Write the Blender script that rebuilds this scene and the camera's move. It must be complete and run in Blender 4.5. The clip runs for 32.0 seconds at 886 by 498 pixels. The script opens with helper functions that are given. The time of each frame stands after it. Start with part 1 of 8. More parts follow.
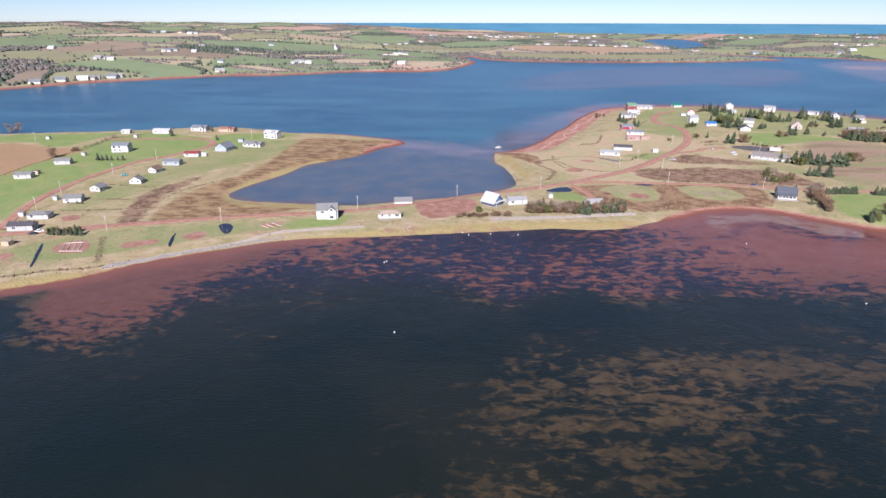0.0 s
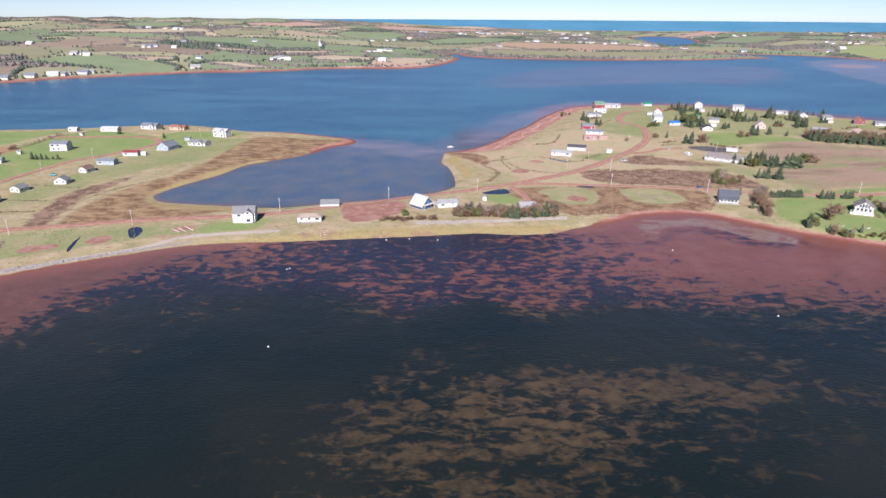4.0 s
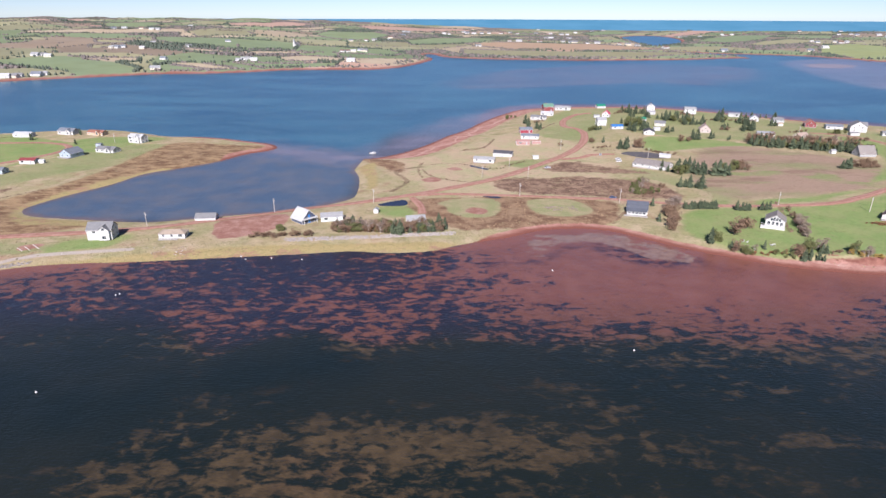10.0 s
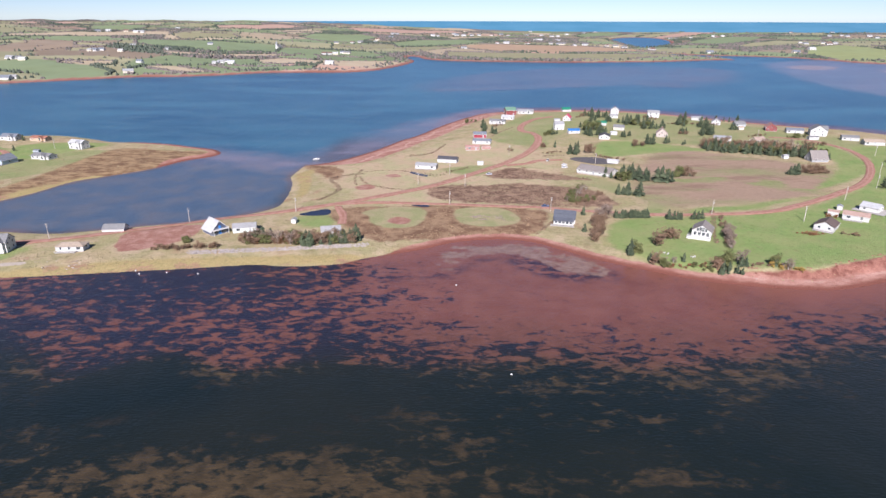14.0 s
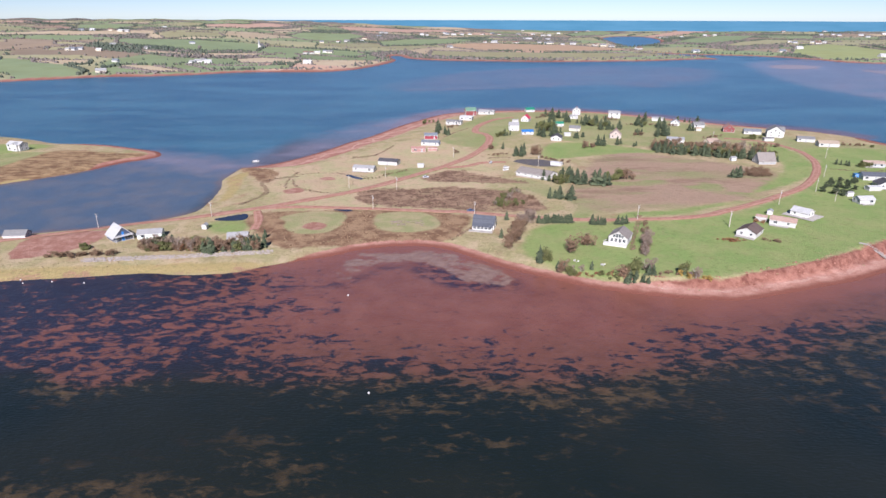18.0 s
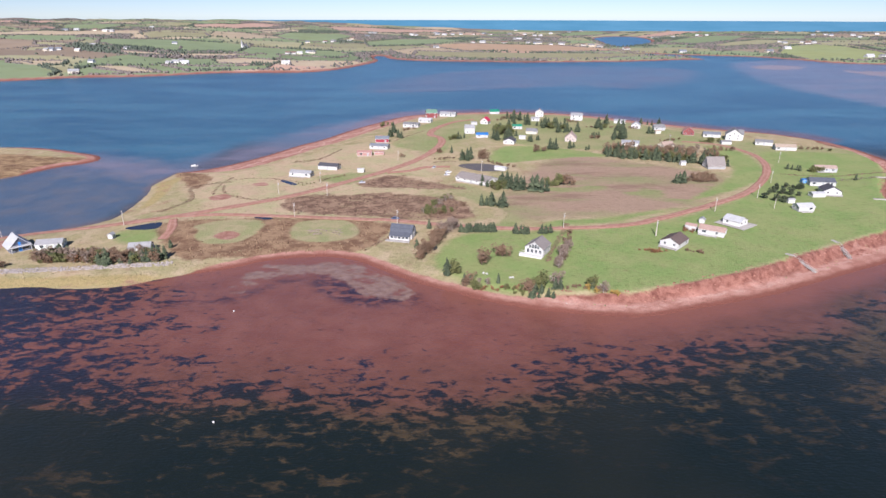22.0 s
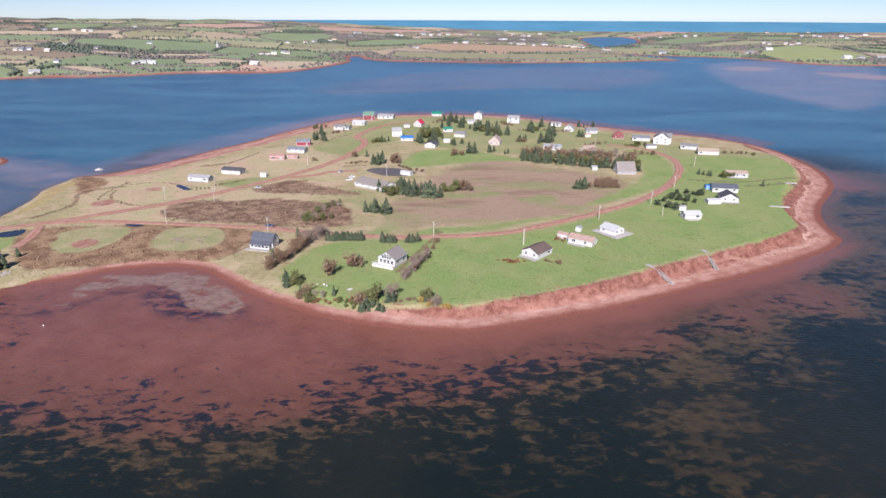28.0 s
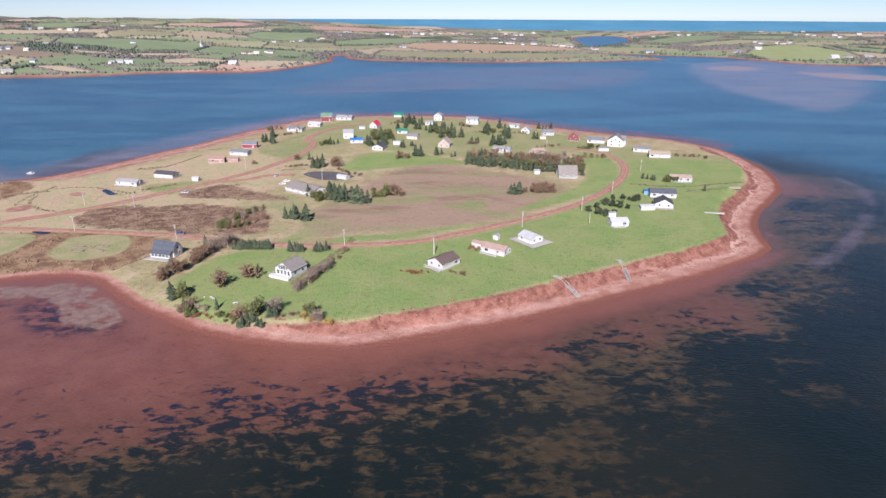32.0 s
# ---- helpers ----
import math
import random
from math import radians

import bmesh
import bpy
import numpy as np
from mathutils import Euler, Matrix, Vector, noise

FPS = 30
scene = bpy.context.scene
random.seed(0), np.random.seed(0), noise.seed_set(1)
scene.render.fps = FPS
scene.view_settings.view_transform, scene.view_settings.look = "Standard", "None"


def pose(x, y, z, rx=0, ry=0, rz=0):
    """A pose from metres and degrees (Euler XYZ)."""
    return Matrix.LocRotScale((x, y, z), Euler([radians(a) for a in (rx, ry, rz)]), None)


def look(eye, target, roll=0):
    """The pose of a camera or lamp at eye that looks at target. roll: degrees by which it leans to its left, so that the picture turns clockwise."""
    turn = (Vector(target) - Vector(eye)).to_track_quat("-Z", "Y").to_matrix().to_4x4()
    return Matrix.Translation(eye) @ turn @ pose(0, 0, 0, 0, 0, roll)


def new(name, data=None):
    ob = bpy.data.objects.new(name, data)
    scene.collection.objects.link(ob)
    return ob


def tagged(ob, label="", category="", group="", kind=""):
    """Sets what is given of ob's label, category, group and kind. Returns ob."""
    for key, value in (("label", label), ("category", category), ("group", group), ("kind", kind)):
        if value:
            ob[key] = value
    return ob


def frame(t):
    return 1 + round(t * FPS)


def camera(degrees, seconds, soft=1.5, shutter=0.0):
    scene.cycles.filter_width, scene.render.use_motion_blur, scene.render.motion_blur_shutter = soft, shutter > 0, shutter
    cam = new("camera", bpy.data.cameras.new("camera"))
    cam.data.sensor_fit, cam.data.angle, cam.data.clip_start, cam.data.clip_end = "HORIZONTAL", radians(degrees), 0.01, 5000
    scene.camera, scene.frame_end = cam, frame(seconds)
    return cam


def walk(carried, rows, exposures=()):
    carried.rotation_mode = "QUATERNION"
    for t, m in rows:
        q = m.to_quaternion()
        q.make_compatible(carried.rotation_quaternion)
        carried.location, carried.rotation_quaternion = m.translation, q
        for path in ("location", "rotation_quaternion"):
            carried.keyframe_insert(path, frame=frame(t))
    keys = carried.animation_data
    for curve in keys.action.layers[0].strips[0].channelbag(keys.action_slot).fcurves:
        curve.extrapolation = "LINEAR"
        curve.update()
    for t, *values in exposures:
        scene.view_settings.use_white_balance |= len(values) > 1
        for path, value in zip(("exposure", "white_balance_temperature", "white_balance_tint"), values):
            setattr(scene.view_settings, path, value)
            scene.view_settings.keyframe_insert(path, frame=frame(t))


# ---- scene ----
cam = camera(73.0, 32.0)
PATH = [
    (0, (1.459, -6.531, 106.113), (1.412, -4.664, 105.395), 0.1),
    (1, (11.861, -3.54, 105.552), (11.816, -1.674, 104.833), 0.2),
    (2, (22.589, 1.088, 105.45), (22.545, 2.952, 104.728), 0.2),
    (3, (32.444, 4.294, 105.613), (32.401, 6.158, 104.888), 0.3),
    (6, (63.722, 16.595, 105.917), (63.68, 18.456, 105.187), 0.3),
    (7, (74.091, 21.063, 105.692), (74.05, 22.925, 104.961), 0.3),
    (8, (84.23, 25.537, 105.611), (84.191, 27.399, 104.881), 0.2),
    (9, (93.664, 30.137, 105.888), (93.626, 31.999, 105.159), 0.2),
    (10, (103.804, 35.465, 105.832), (103.768, 37.328, 105.104), 0.2),
    (11, (114.139, 39.304, 106.097), (114.104, 41.167, 105.372), 0.1),
    (12, (124.859, 42.68, 106.412), (124.825, 44.545, 105.689), 0.1),
    (13, (135.843, 46.289, 106.267), (135.808, 48.154, 105.543), 0.0),
    (14, (146.194, 49.308, 106.471), (146.162, 51.173, 105.748), 0.1),
    (17, (179.433, 57.725, 106.66), (179.402, 59.589, 105.936), 0.0),
    (18, (190.089, 60.599, 106.616), (190.06, 62.463, 105.89), 0.1),
    (19, (200.692, 64.047, 106.544), (200.665, 65.91, 105.817), 0.1),
    (20, (210.747, 68.325, 106.759), (210.721, 70.188, 106.031), 0.1),
    (21, (221.064, 72.291, 106.874), (221.038, 74.153, 106.145), 0.2),
    (22, (231.868, 74.696, 107.092), (231.842, 76.559, 106.366), 0.1),
    (23, (243.116, 76.607, 107.092), (243.091, 78.471, 106.368), 0.1),
    (24, (254.65, 77.473, 107.203), (254.624, 79.337, 106.48), 0.1),
    (25, (265.724, 79.428, 107.098), (265.699, 81.292, 106.374), 0.2),
    (28, (299.087, 86.274, 107.965), (299.061, 88.138, 107.239), 0.2),
    (29, (310.557, 88.089, 108.306), (310.528, 89.953, 107.582), 0.1),
    (30, (322.076, 90.811, 108.454), (322.047, 92.674, 107.727), 0.1),
    (31, (332.49, 94.807, 108.386), (332.462, 96.67, 107.659), 0.1),
    (32, (342.138, 99.232, 108.502), (342.111, 101.095, 107.773), 0.2),
]
walk(cam, [(t, look(eye, target, roll)) for t, eye, target, roll in PATH], [(0.0, 0.88, 6260, 22), (16.0, 0.86, 6260, 22), (32.0, 0.80, 6260, 22)])

# ---- sky and sun ----
SUN_HEIGHT, SUN_SIDE = 36.0, 7.0          # degrees above the horizon; the shadows lean this far to the right of the view
world = bpy.data.worlds.new("sky")
scene.world = world
world.use_nodes = True
wt = world.node_tree
sky = wt.nodes.new("ShaderNodeTexSky")
sky.sky_type, sky.sun_disc = "NISHITA", False
sky.sun_elevation, sky.sun_rotation = radians(SUN_HEIGHT), radians(180 + SUN_SIDE)
sky.air_density, sky.dust_density, sky.ozone_density = 0.7, 0.0, 4.0
cool = wt.nodes.new("ShaderNodeMix")
cool.data_type, cool.blend_type = "RGBA", "MULTIPLY"
cool.inputs[0].default_value, cool.inputs[7].default_value = 1.0, (0.92, 1.0, 1.12, 1)
wt.links.new(sky.outputs[0], cool.inputs[6])
wt.links.new(cool.outputs[2], wt.nodes["Background"].inputs[0])
wt.nodes["Background"].inputs[1].default_value = 0.051
lamp = bpy.data.lights.new("sun", "SUN")
lamp.energy, lamp.angle, lamp.color = 5.0, radians(0.53), (1.0, 0.97, 0.92)
sun = new("sun", lamp)
sun.matrix_basis = look((0, 0, 0), (math.sin(radians(SUN_SIDE)) * math.cos(radians(SUN_HEIGHT)),
                                    math.cos(radians(SUN_SIDE)) * math.cos(radians(SUN_HEIGHT)), -math.sin(radians(SUN_HEIGHT)))) @ Matrix()

# ---- materials ----
class Graph:
    """A few short words for building node materials."""
    def __init__(self, name):
        self.mat = bpy.data.materials.new(name)
        self.mat.use_nodes = True
        self.tree = self.mat.node_tree
        self.bsdf = self.tree.nodes["Principled BSDF"]

    def node(self, kind, **values):
        n = self.tree.nodes.new(kind)
        for key, value in values.items():
            if key == "operation":
                n.operation = value
            elif key == "attribute_name":
                n.attribute_name = value
        return n

    def put(self, socket, value):
        if isinstance(value, bpy.types.NodeSocket):
            self.tree.links.new(value, socket)
        elif isinstance(value, (tuple, list)) and len(value) == 3 and socket.type == "RGBA":
            socket.default_value = (*value, 1)
        else:
            socket.default_value = value

    def math(self, op, a, b=0.0, clamp=False):
        n = self.node("ShaderNodeMath", operation=op)
        n.use_clamp = clamp
        self.put(n.inputs[0], a), self.put(n.inputs[1], b)
        return n.outputs[0]

    def noise(self, scale, detail=3.0, stretch=None, rough=0.55, seed=0.0, kind="Object", swirl=0.0):
        c = self.node("ShaderNodeTexCoord").outputs[kind]
        if stretch or seed:
            m = self.node("ShaderNodeMapping")
            self.put(m.inputs["Vector"], c)
            m.inputs["Scale"].default_value = stretch or (1, 1, 1)
            m.inputs["Location"].default_value = (seed, seed * 0.7, 0)
            c = m.outputs[0]
        n = self.node("ShaderNodeTexNoise")
        self.put(n.inputs["Vector"], c)
        n.inputs["Scale"].default_value, n.inputs["Detail"].default_value, n.inputs["Roughness"].default_value = scale, detail, rough
        n.inputs["Distortion"].default_value = swirl
        return n.outputs[0]

    def attr(self, name):
        return self.node("ShaderNodeAttribute", attribute_name=name)

    def step(self, v, a, b):
        n = self.node("ShaderNodeMapRange")
        n.interpolation_type = "SMOOTHSTEP"
        self.put(n.inputs["Value"], v), self.put(n.inputs["From Min"], a), self.put(n.inputs["From Max"], b)
        return n.outputs[0]

    def mix(self, f, a, b, kind="MIX"):
        n = self.node("ShaderNodeMix")
        n.data_type, n.blend_type = "RGBA", kind
        self.put(n.inputs[0], f), self.put(n.inputs[6], a), self.put(n.inputs[7], b)
        return n.outputs[2]

    def bump(self, height, strength, distance):
        n = self.node("ShaderNodeBump")
        self.put(n.inputs["Height"], height)
        n.inputs["Strength"].default_value, n.inputs["Distance"].default_value = strength, distance
        self.put(self.bsdf.inputs["Normal"], n.outputs[0])

    def done(self, colour, rough=0.8, metal=0.0, spec=0.5):
        self.put(self.bsdf.inputs["Base Color"], colour), self.put(self.bsdf.inputs["Roughness"], rough)
        self.bsdf.inputs["Metallic"].default_value = metal
        self.bsdf.inputs["Specular IOR Level"].default_value = spec
        return self.mat


def shade(c, k):
    return tuple(min(1.0, v * k) for v in c)


def plain_mat(name, colour, rough=0.75, metal=0.0, grain=6.0, stain=0.6, amount=0.25, vary=0.0, bump=0.0, spec=0.4):
    """A surface with grain, broad stains and, where asked, a tone of its own for each piece."""
    g = Graph(name)
    c = g.mix(g.step(g.noise(grain, 4), 0.3, 0.7), shade(colour, 1 - amount), shade(colour, 1 + amount * 0.5))
    c = g.mix(g.math("MULTIPLY", g.step(g.noise(stain, 2, seed=3.1), 0.45, 0.75), amount * 1.6), c, shade(colour, 0.62))
    if vary:
        info = g.node("ShaderNodeObjectInfo").outputs["Random"]
        c = g.mix(g.math("MULTIPLY", info, vary), c, shade(colour, 0.45))
    if bump:
        g.bump(g.noise(grain * 2, 3), bump, 0.05)
    return g.done(c, rough, metal, spec)


def board_mat(name, colour, pitch=0.14, upright=False, amount=0.16):
    """Painted clapboard or board siding: shadow lines are real relief in the normal."""
    g = Graph(name)
    sep = g.node("ShaderNodeSeparateXYZ")
    g.put(sep.inputs[0], g.node("ShaderNodeTexCoord").outputs["Object"])
    v = g.math("FRACT", g.math("DIVIDE", sep.outputs["X" if upright else "Z"], pitch))
    c = g.mix(g.step(g.noise(1.7, 4), 0.3, 0.75), shade(colour, 1 - amount), colour)
    c = g.mix(g.math("MULTIPLY", g.step(g.noise(0.35, 2, seed=2.0), 0.5, 0.8), 0.35), c, shade(colour, 0.75))
    g.bump(v, 0.5, 0.03)
    return g.done(c, 0.6)


def roof_mat(name, colour, metal_sheet=False):
    g = Graph(name)
    c = g.mix(g.step(g.noise(3.0, 5, stretch=(1, 1, 1)), 0.3, 0.7), shade(colour, 0.72), shade(colour, 1.12))
    c = g.mix(g.math("MULTIPLY", g.step(g.noise(0.5, 3, seed=7.0), 0.45, 0.8), 0.5), c, shade(colour, 0.6))
    if metal_sheet:
        sep = g.node("ShaderNodeSeparateXYZ")
        g.put(sep.inputs[0], g.node("ShaderNodeTexCoord").outputs["Object"])
        g.bump(g.step(g.math("FRACT", g.math("DIVIDE", sep.outputs["X"], 0.4)), 0.0, 0.15), 0.5, 0.03)
        return g.done(c, 0.38, 0.0, 0.5)
    g.bump(g.noise(7, 3), 0.5, 0.04)
    return g.done(c, 0.9, 0.0, 0.2)


WALL = {k: board_mat("siding_" + k, c) for k, c in dict(
    white=(0.52, 0.52, 0.50), grey=(0.42, 0.44, 0.44), mint=(0.62, 0.72, 0.66), sage=(0.46, 0.50, 0.42), blue=(0.32, 0.39, 0.45),
    tan=(0.50, 0.36, 0.24), rose=(0.36, 0.20, 0.17), red=(0.27, 0.03, 0.05), barnred=(0.21, 0.045, 0.045), cream=(0.58, 0.53, 0.42),
    rosegrey=(0.44, 0.37, 0.33), pewter=(0.34, 0.35, 0.36), pale=(0.62, 0.62, 0.60), cobalt=(0.10, 0.30, 0.62), navy=(0.07, 0.09, 0.14),
    slate=(0.22, 0.25, 0.30)).items()}
ROOF = {k: roof_mat("roof_" + k, c, k in ("white", "pale", "crimson", "cobalt", "green", "red", "pewter")) for k, c in dict(
    grey=(0.175, 0.178, 0.180), charcoal=(0.07, 0.07, 0.08), brown=(0.16, 0.11, 0.09), slate=(0.155, 0.172, 0.195), red=(0.22, 0.05, 0.05),
    white=(0.43, 0.44, 0.44), rust=(0.26, 0.12, 0.085), tan=(0.33, 0.27, 0.21), pale=(0.29, 0.295, 0.295), rose=(0.33, 0.19, 0.165),
    moss=(0.12, 0.22, 0.16), crimson=(0.55, 0.03, 0.07), green=(0.015, 0.19, 0.12), cobalt=(0.02, 0.14, 0.38), rosegrey=(0.34, 0.27, 0.24),
    pewter=(0.26, 0.27, 0.28), rosetan=(0.33, 0.255, 0.21), slatedark=(0.085, 0.095, 0.115), umber=(0.12, 0.09, 0.08), umberpale=(0.34, 0.24, 0.20),
    taupe=(0.215, 0.195, 0.180)).items()}
TRIM = plain_mat("white_trim", (0.54, 0.54, 0.52), 0.5, amount=0.1)
CONCRETE = plain_mat("concrete", (0.36, 0.35, 0.33), 0.9, amount=0.25, bump=0.3)
BRICK = plain_mat("chimney_brick", (0.33, 0.14, 0.10), 0.9, amount=0.3)
PLANK = plain_mat("weathered_plank", (0.40, 0.38, 0.35), 0.85, amount=0.3, vary=0.3)
DOOR = plain_mat("door_paint", (0.30, 0.32, 0.34), 0.5, amount=0.15)
BLUE_DOOR = plain_mat("blue_door_paint", (0.03, 0.20, 0.55), 0.5, amount=0.15)
POLE_WOOD = plain_mat("pole_wood", (0.44, 0.40, 0.35), 0.9, amount=0.3)
STEEL = plain_mat("galvanised_steel", (0.55, 0.56, 0.58), 0.4, 0.8, amount=0.15)
CERAMIC = plain_mat("insulator_ceramic", (0.62, 0.60, 0.56), 0.3)
TYRE = plain_mat("tyre_rubber", (0.02, 0.02, 0.02), 0.9)
ROCK = plain_mat("shore_rock", (0.350, 0.315, 0.290), 0.95, amount=0.35, vary=0.55, bump=0.5, grain=3)
PALE_BEAM = plain_mat("pale_timber", (0.52, 0.47, 0.42), 0.9, amount=0.25, vary=0.3, grain=3)
PALE_ROCK = plain_mat("pale_rock", (0.40, 0.36, 0.32), 0.95, amount=0.25, vary=0.3, grain=3)
BUOY = plain_mat("buoy_plastic", (0.50, 0.50, 0.48), 0.4, amount=0.08)
LOG_WOOD = plain_mat("weathered_log", (0.25, 0.20, 0.165), 0.95, amount=0.35, vary=0.4)
BARK = plain_mat("bark", (0.17, 0.13, 0.10), 0.95, amount=0.35)
PALE_BARK = plain_mat("pale_bark", (0.42, 0.38, 0.33), 0.95, amount=0.3)
glass = Graph("window_glass")
GLASS = glass.done((0.03, 0.04, 0.05), 0.08, 0.0, 0.6)


def leaf_mat(name, low, high, rough=0.8):
    g = Graph(name)
    isl = g.node("ShaderNodeNewGeometry").outputs["Random Per Island"]
    c = g.mix(isl, low, high)
    c = g.mix(g.math("MULTIPLY", g.node("ShaderNodeObjectInfo").outputs["Random"], 0.35), c, shade(low, 0.7))
    return g.done(c, rough, 0.0, 0.2)


SPRUCE = leaf_mat("spruce_needles", (0.028, 0.042, 0.025), (0.096, 0.118, 0.066))
BROWN_LEAF = leaf_mat("autumn_twigs", (0.13, 0.085, 0.055), (0.26, 0.17, 0.11))
RUST_LEAF = leaf_mat("rust_leaves", (0.17, 0.075, 0.040), (0.30, 0.16, 0.08))
OLIVE_LEAF = leaf_mat("olive_leaves", (0.07, 0.085, 0.030), (0.17, 0.17, 0.07))
GOLD_LEAF = leaf_mat("gold_leaves", (0.26, 0.19, 0.05), (0.40, 0.26, 0.08))
GREY_TWIG = leaf_mat("bare_twigs", (0.15, 0.11, 0.085), (0.29, 0.225, 0.18))
# bare woods across the bay, greyed and lightened to carry the distance haze
HAZY_FAR_WOOD = leaf_mat("hazy_far_wood", (0.110, 0.096, 0.088), (0.185, 0.162, 0.146))
SCRUB = leaf_mat("heath_scrub", (0.085, 0.054, 0.038), (0.215, 0.145, 0.100), 0.95)
SEDGE = leaf_mat("marsh_sedge", (0.130, 0.080, 0.050), (0.270, 0.185, 0.112), 0.95)
TUSSOCK = leaf_mat("dry_tussock", (0.200, 0.168, 0.088), (0.310, 0.250, 0.145), 0.95)
RUBBLE = leaf_mat("red_rubble", (0.150, 0.055, 0.040), (0.370, 0.190, 0.145), 0.95)
# far spruce green, with some haze mixed into the needle colour
HAZY_FAR_SPRUCE = leaf_mat("hazy_far_spruce", (0.046, 0.064, 0.050), (0.100, 0.118, 0.085))


def ground_mat():
    g = Graph("ground_cover")
    jitter = g.math("SUBTRACT", g.noise(0.16, 5, rough=0.65), 0.5)
    fine = g.math("SUBTRACT", g.noise(0.9, 4, seed=5.0), 0.5)
    broad = g.noise(0.028, 3, seed=11.0)
    grit = g.noise(2.6, 4, seed=9.0)

    def zone(name, soft, wob):
        v = g.math("ADD", g.attr(name).outputs["Fac"], g.math("MULTIPLY", jitter, wob))
        return g.step(g.math("ADD", v, g.math("MULTIPLY", fine, wob * 0.25)), -soft, soft)
    tan = g.mix(g.step(broad, 0.35, 0.65), (0.335, 0.275, 0.160), (0.278, 0.258, 0.132))
    tan = g.mix(g.step(g.noise(0.10, 5, seed=2.0), 0.4, 0.7), tan, (0.390, 0.315, 0.205))
    tan = g.mix(g.math("MULTIPLY", g.step(g.noise(0.07, 6, seed=81.0, rough=0.7), 0.55, 0.72), 0.7), tan, (0.235, 0.162, 0.108))
    rough_n = g.noise(0.055, 9, seed=91.0, rough=0.74)
    tan = g.mix(g.math("MULTIPLY", g.step(rough_n, 0.52, 0.66), 0.75), tan, (0.205, 0.195, 0.095))
    tan = g.mix(g.math("MULTIPLY", g.step(rough_n, 0.46, 0.34), 0.7), tan, (0.270, 0.160, 0.110))
    speck = g.noise(0.45, 7, seed=95.0, rough=0.75)
    c = tan
    c = g.mix(zone("rough", 8.0, 22), c, g.mix(g.step(rough_n, 0.42, 0.60), (0.400, 0.305, 0.205), (0.345, 0.315, 0.178)))
    green2 = g.mix(g.step(broad, 0.3, 0.7), (0.215, 0.238, 0.105), (0.285, 0.262, 0.142))
    green2 = g.mix(g.math("MULTIPLY", g.step(rough_n, 0.50, 0.62), 0.6), green2, (0.180, 0.235, 0.088))
    c = g.mix(zone("green2", 3.0, 9), c, green2)
    band = g.noise(0.013, 6, seed=21.0, stretch=(0.55, 1.5, 1), rough=0.62)
    meadow = g.mix(g.step(band, 0.48, 0.64), (0.292, 0.208, 0.150), (0.225, 0.225, 0.112))
    meadow = g.mix(g.math("MULTIPLY", g.step(g.noise(0.04, 7, seed=23.0, stretch=(0.5, 1.5, 1), rough=0.7), 0.50, 0.64), 0.75), meadow, (0.205, 0.132, 0.098))
    meadow = g.mix(g.math("MULTIPLY", g.step(g.noise(0.020, 4, seed=29.0, stretch=(0.7, 1.6, 1)), 0.58, 0.68), 0.7), meadow, (0.180, 0.235, 0.085))
    c = g.mix(zone("meadow", 6.0, 14), c, meadow)
    green = g.mix(g.step(g.noise(0.06, 4, seed=4.0), 0.3, 0.7), (0.172, 0.248, 0.082), (0.226, 0.262, 0.104))
    green = g.mix(g.math("MULTIPLY", g.step(g.noise(0.22, 4, seed=14.0), 0.5, 0.75), 0.5), green, (0.235, 0.220, 0.110))
    c = g.mix(zone("green", 3.0, 8), c, green)
    c = g.mix(g.math("MULTIPLY", g.step(speck, 0.52, 0.66), 0.62), c, g.mix(1.0, c, (0.60, 0.62, 0.54), "MULTIPLY"))
    worn = g.noise(0.09, 9, seed=97.0, stretch=(0.7, 1.4, 1), rough=0.78)
    c = g.mix(g.math("MULTIPLY", g.step(worn, 0.55, 0.68), 0.5), c, g.mix(1.0, c, (0.72, 0.66, 0.62), "MULTIPLY"))
    c = g.mix(g.math("MULTIPLY", g.step(worn, 0.45, 0.33), 0.45), c, g.mix(1.0, c, (1.22, 1.20, 1.08), "MULTIPLY"))
    c = g.mix(g.math("MULTIPLY", g.step(speck, 0.46, 0.33), 0.30), c, g.mix(1.0, c, (1.25, 1.15, 1.15), "MULTIPLY"))
    c = g.mix(zone("plain", 4.0, 6), c, (0.310, 0.205, 0.120))
    marsh = g.mix(g.step(g.noise(0.11, 9, seed=31.0, rough=0.72), 0.40, 0.60), (0.150, 0.088, 0.054), (0.275, 0.185, 0.112))
    c = g.mix(zone("marsh", 1.8, 9), c, marsh)
    salt = g.mix(g.step(g.noise(0.13, 9, seed=33.0, stretch=(0.7, 1.4, 1), rough=0.7), 0.40, 0.60), (0.150, 0.090, 0.052), (0.310, 0.215, 0.120))
    c = g.mix(zone("saltings", 2.5, 7), c, salt)
    heath = g.mix(g.step(g.noise(0.14, 9, seed=41.0, rough=0.75), 0.40, 0.62), (0.120, 0.072, 0.050), (0.285, 0.195, 0.132))
    heath = g.mix(g.math("MULTIPLY", g.step(g.noise(0.05, 6, seed=43.0, stretch=(0.6, 1.6, 1), rough=0.7), 0.54, 0.66), 0.75), heath, (0.285, 0.225, 0.135))
    c = g.mix(zone("heath", 2.0, 14), c, heath)
    pad = g.mix(g.step(g.noise(0.12, 4, seed=45.0), 0.35, 0.65), (0.240, 0.245, 0.118), (0.310, 0.270, 0.155))
    c = g.mix(zone("pad", 1.2, 3), c, pad)
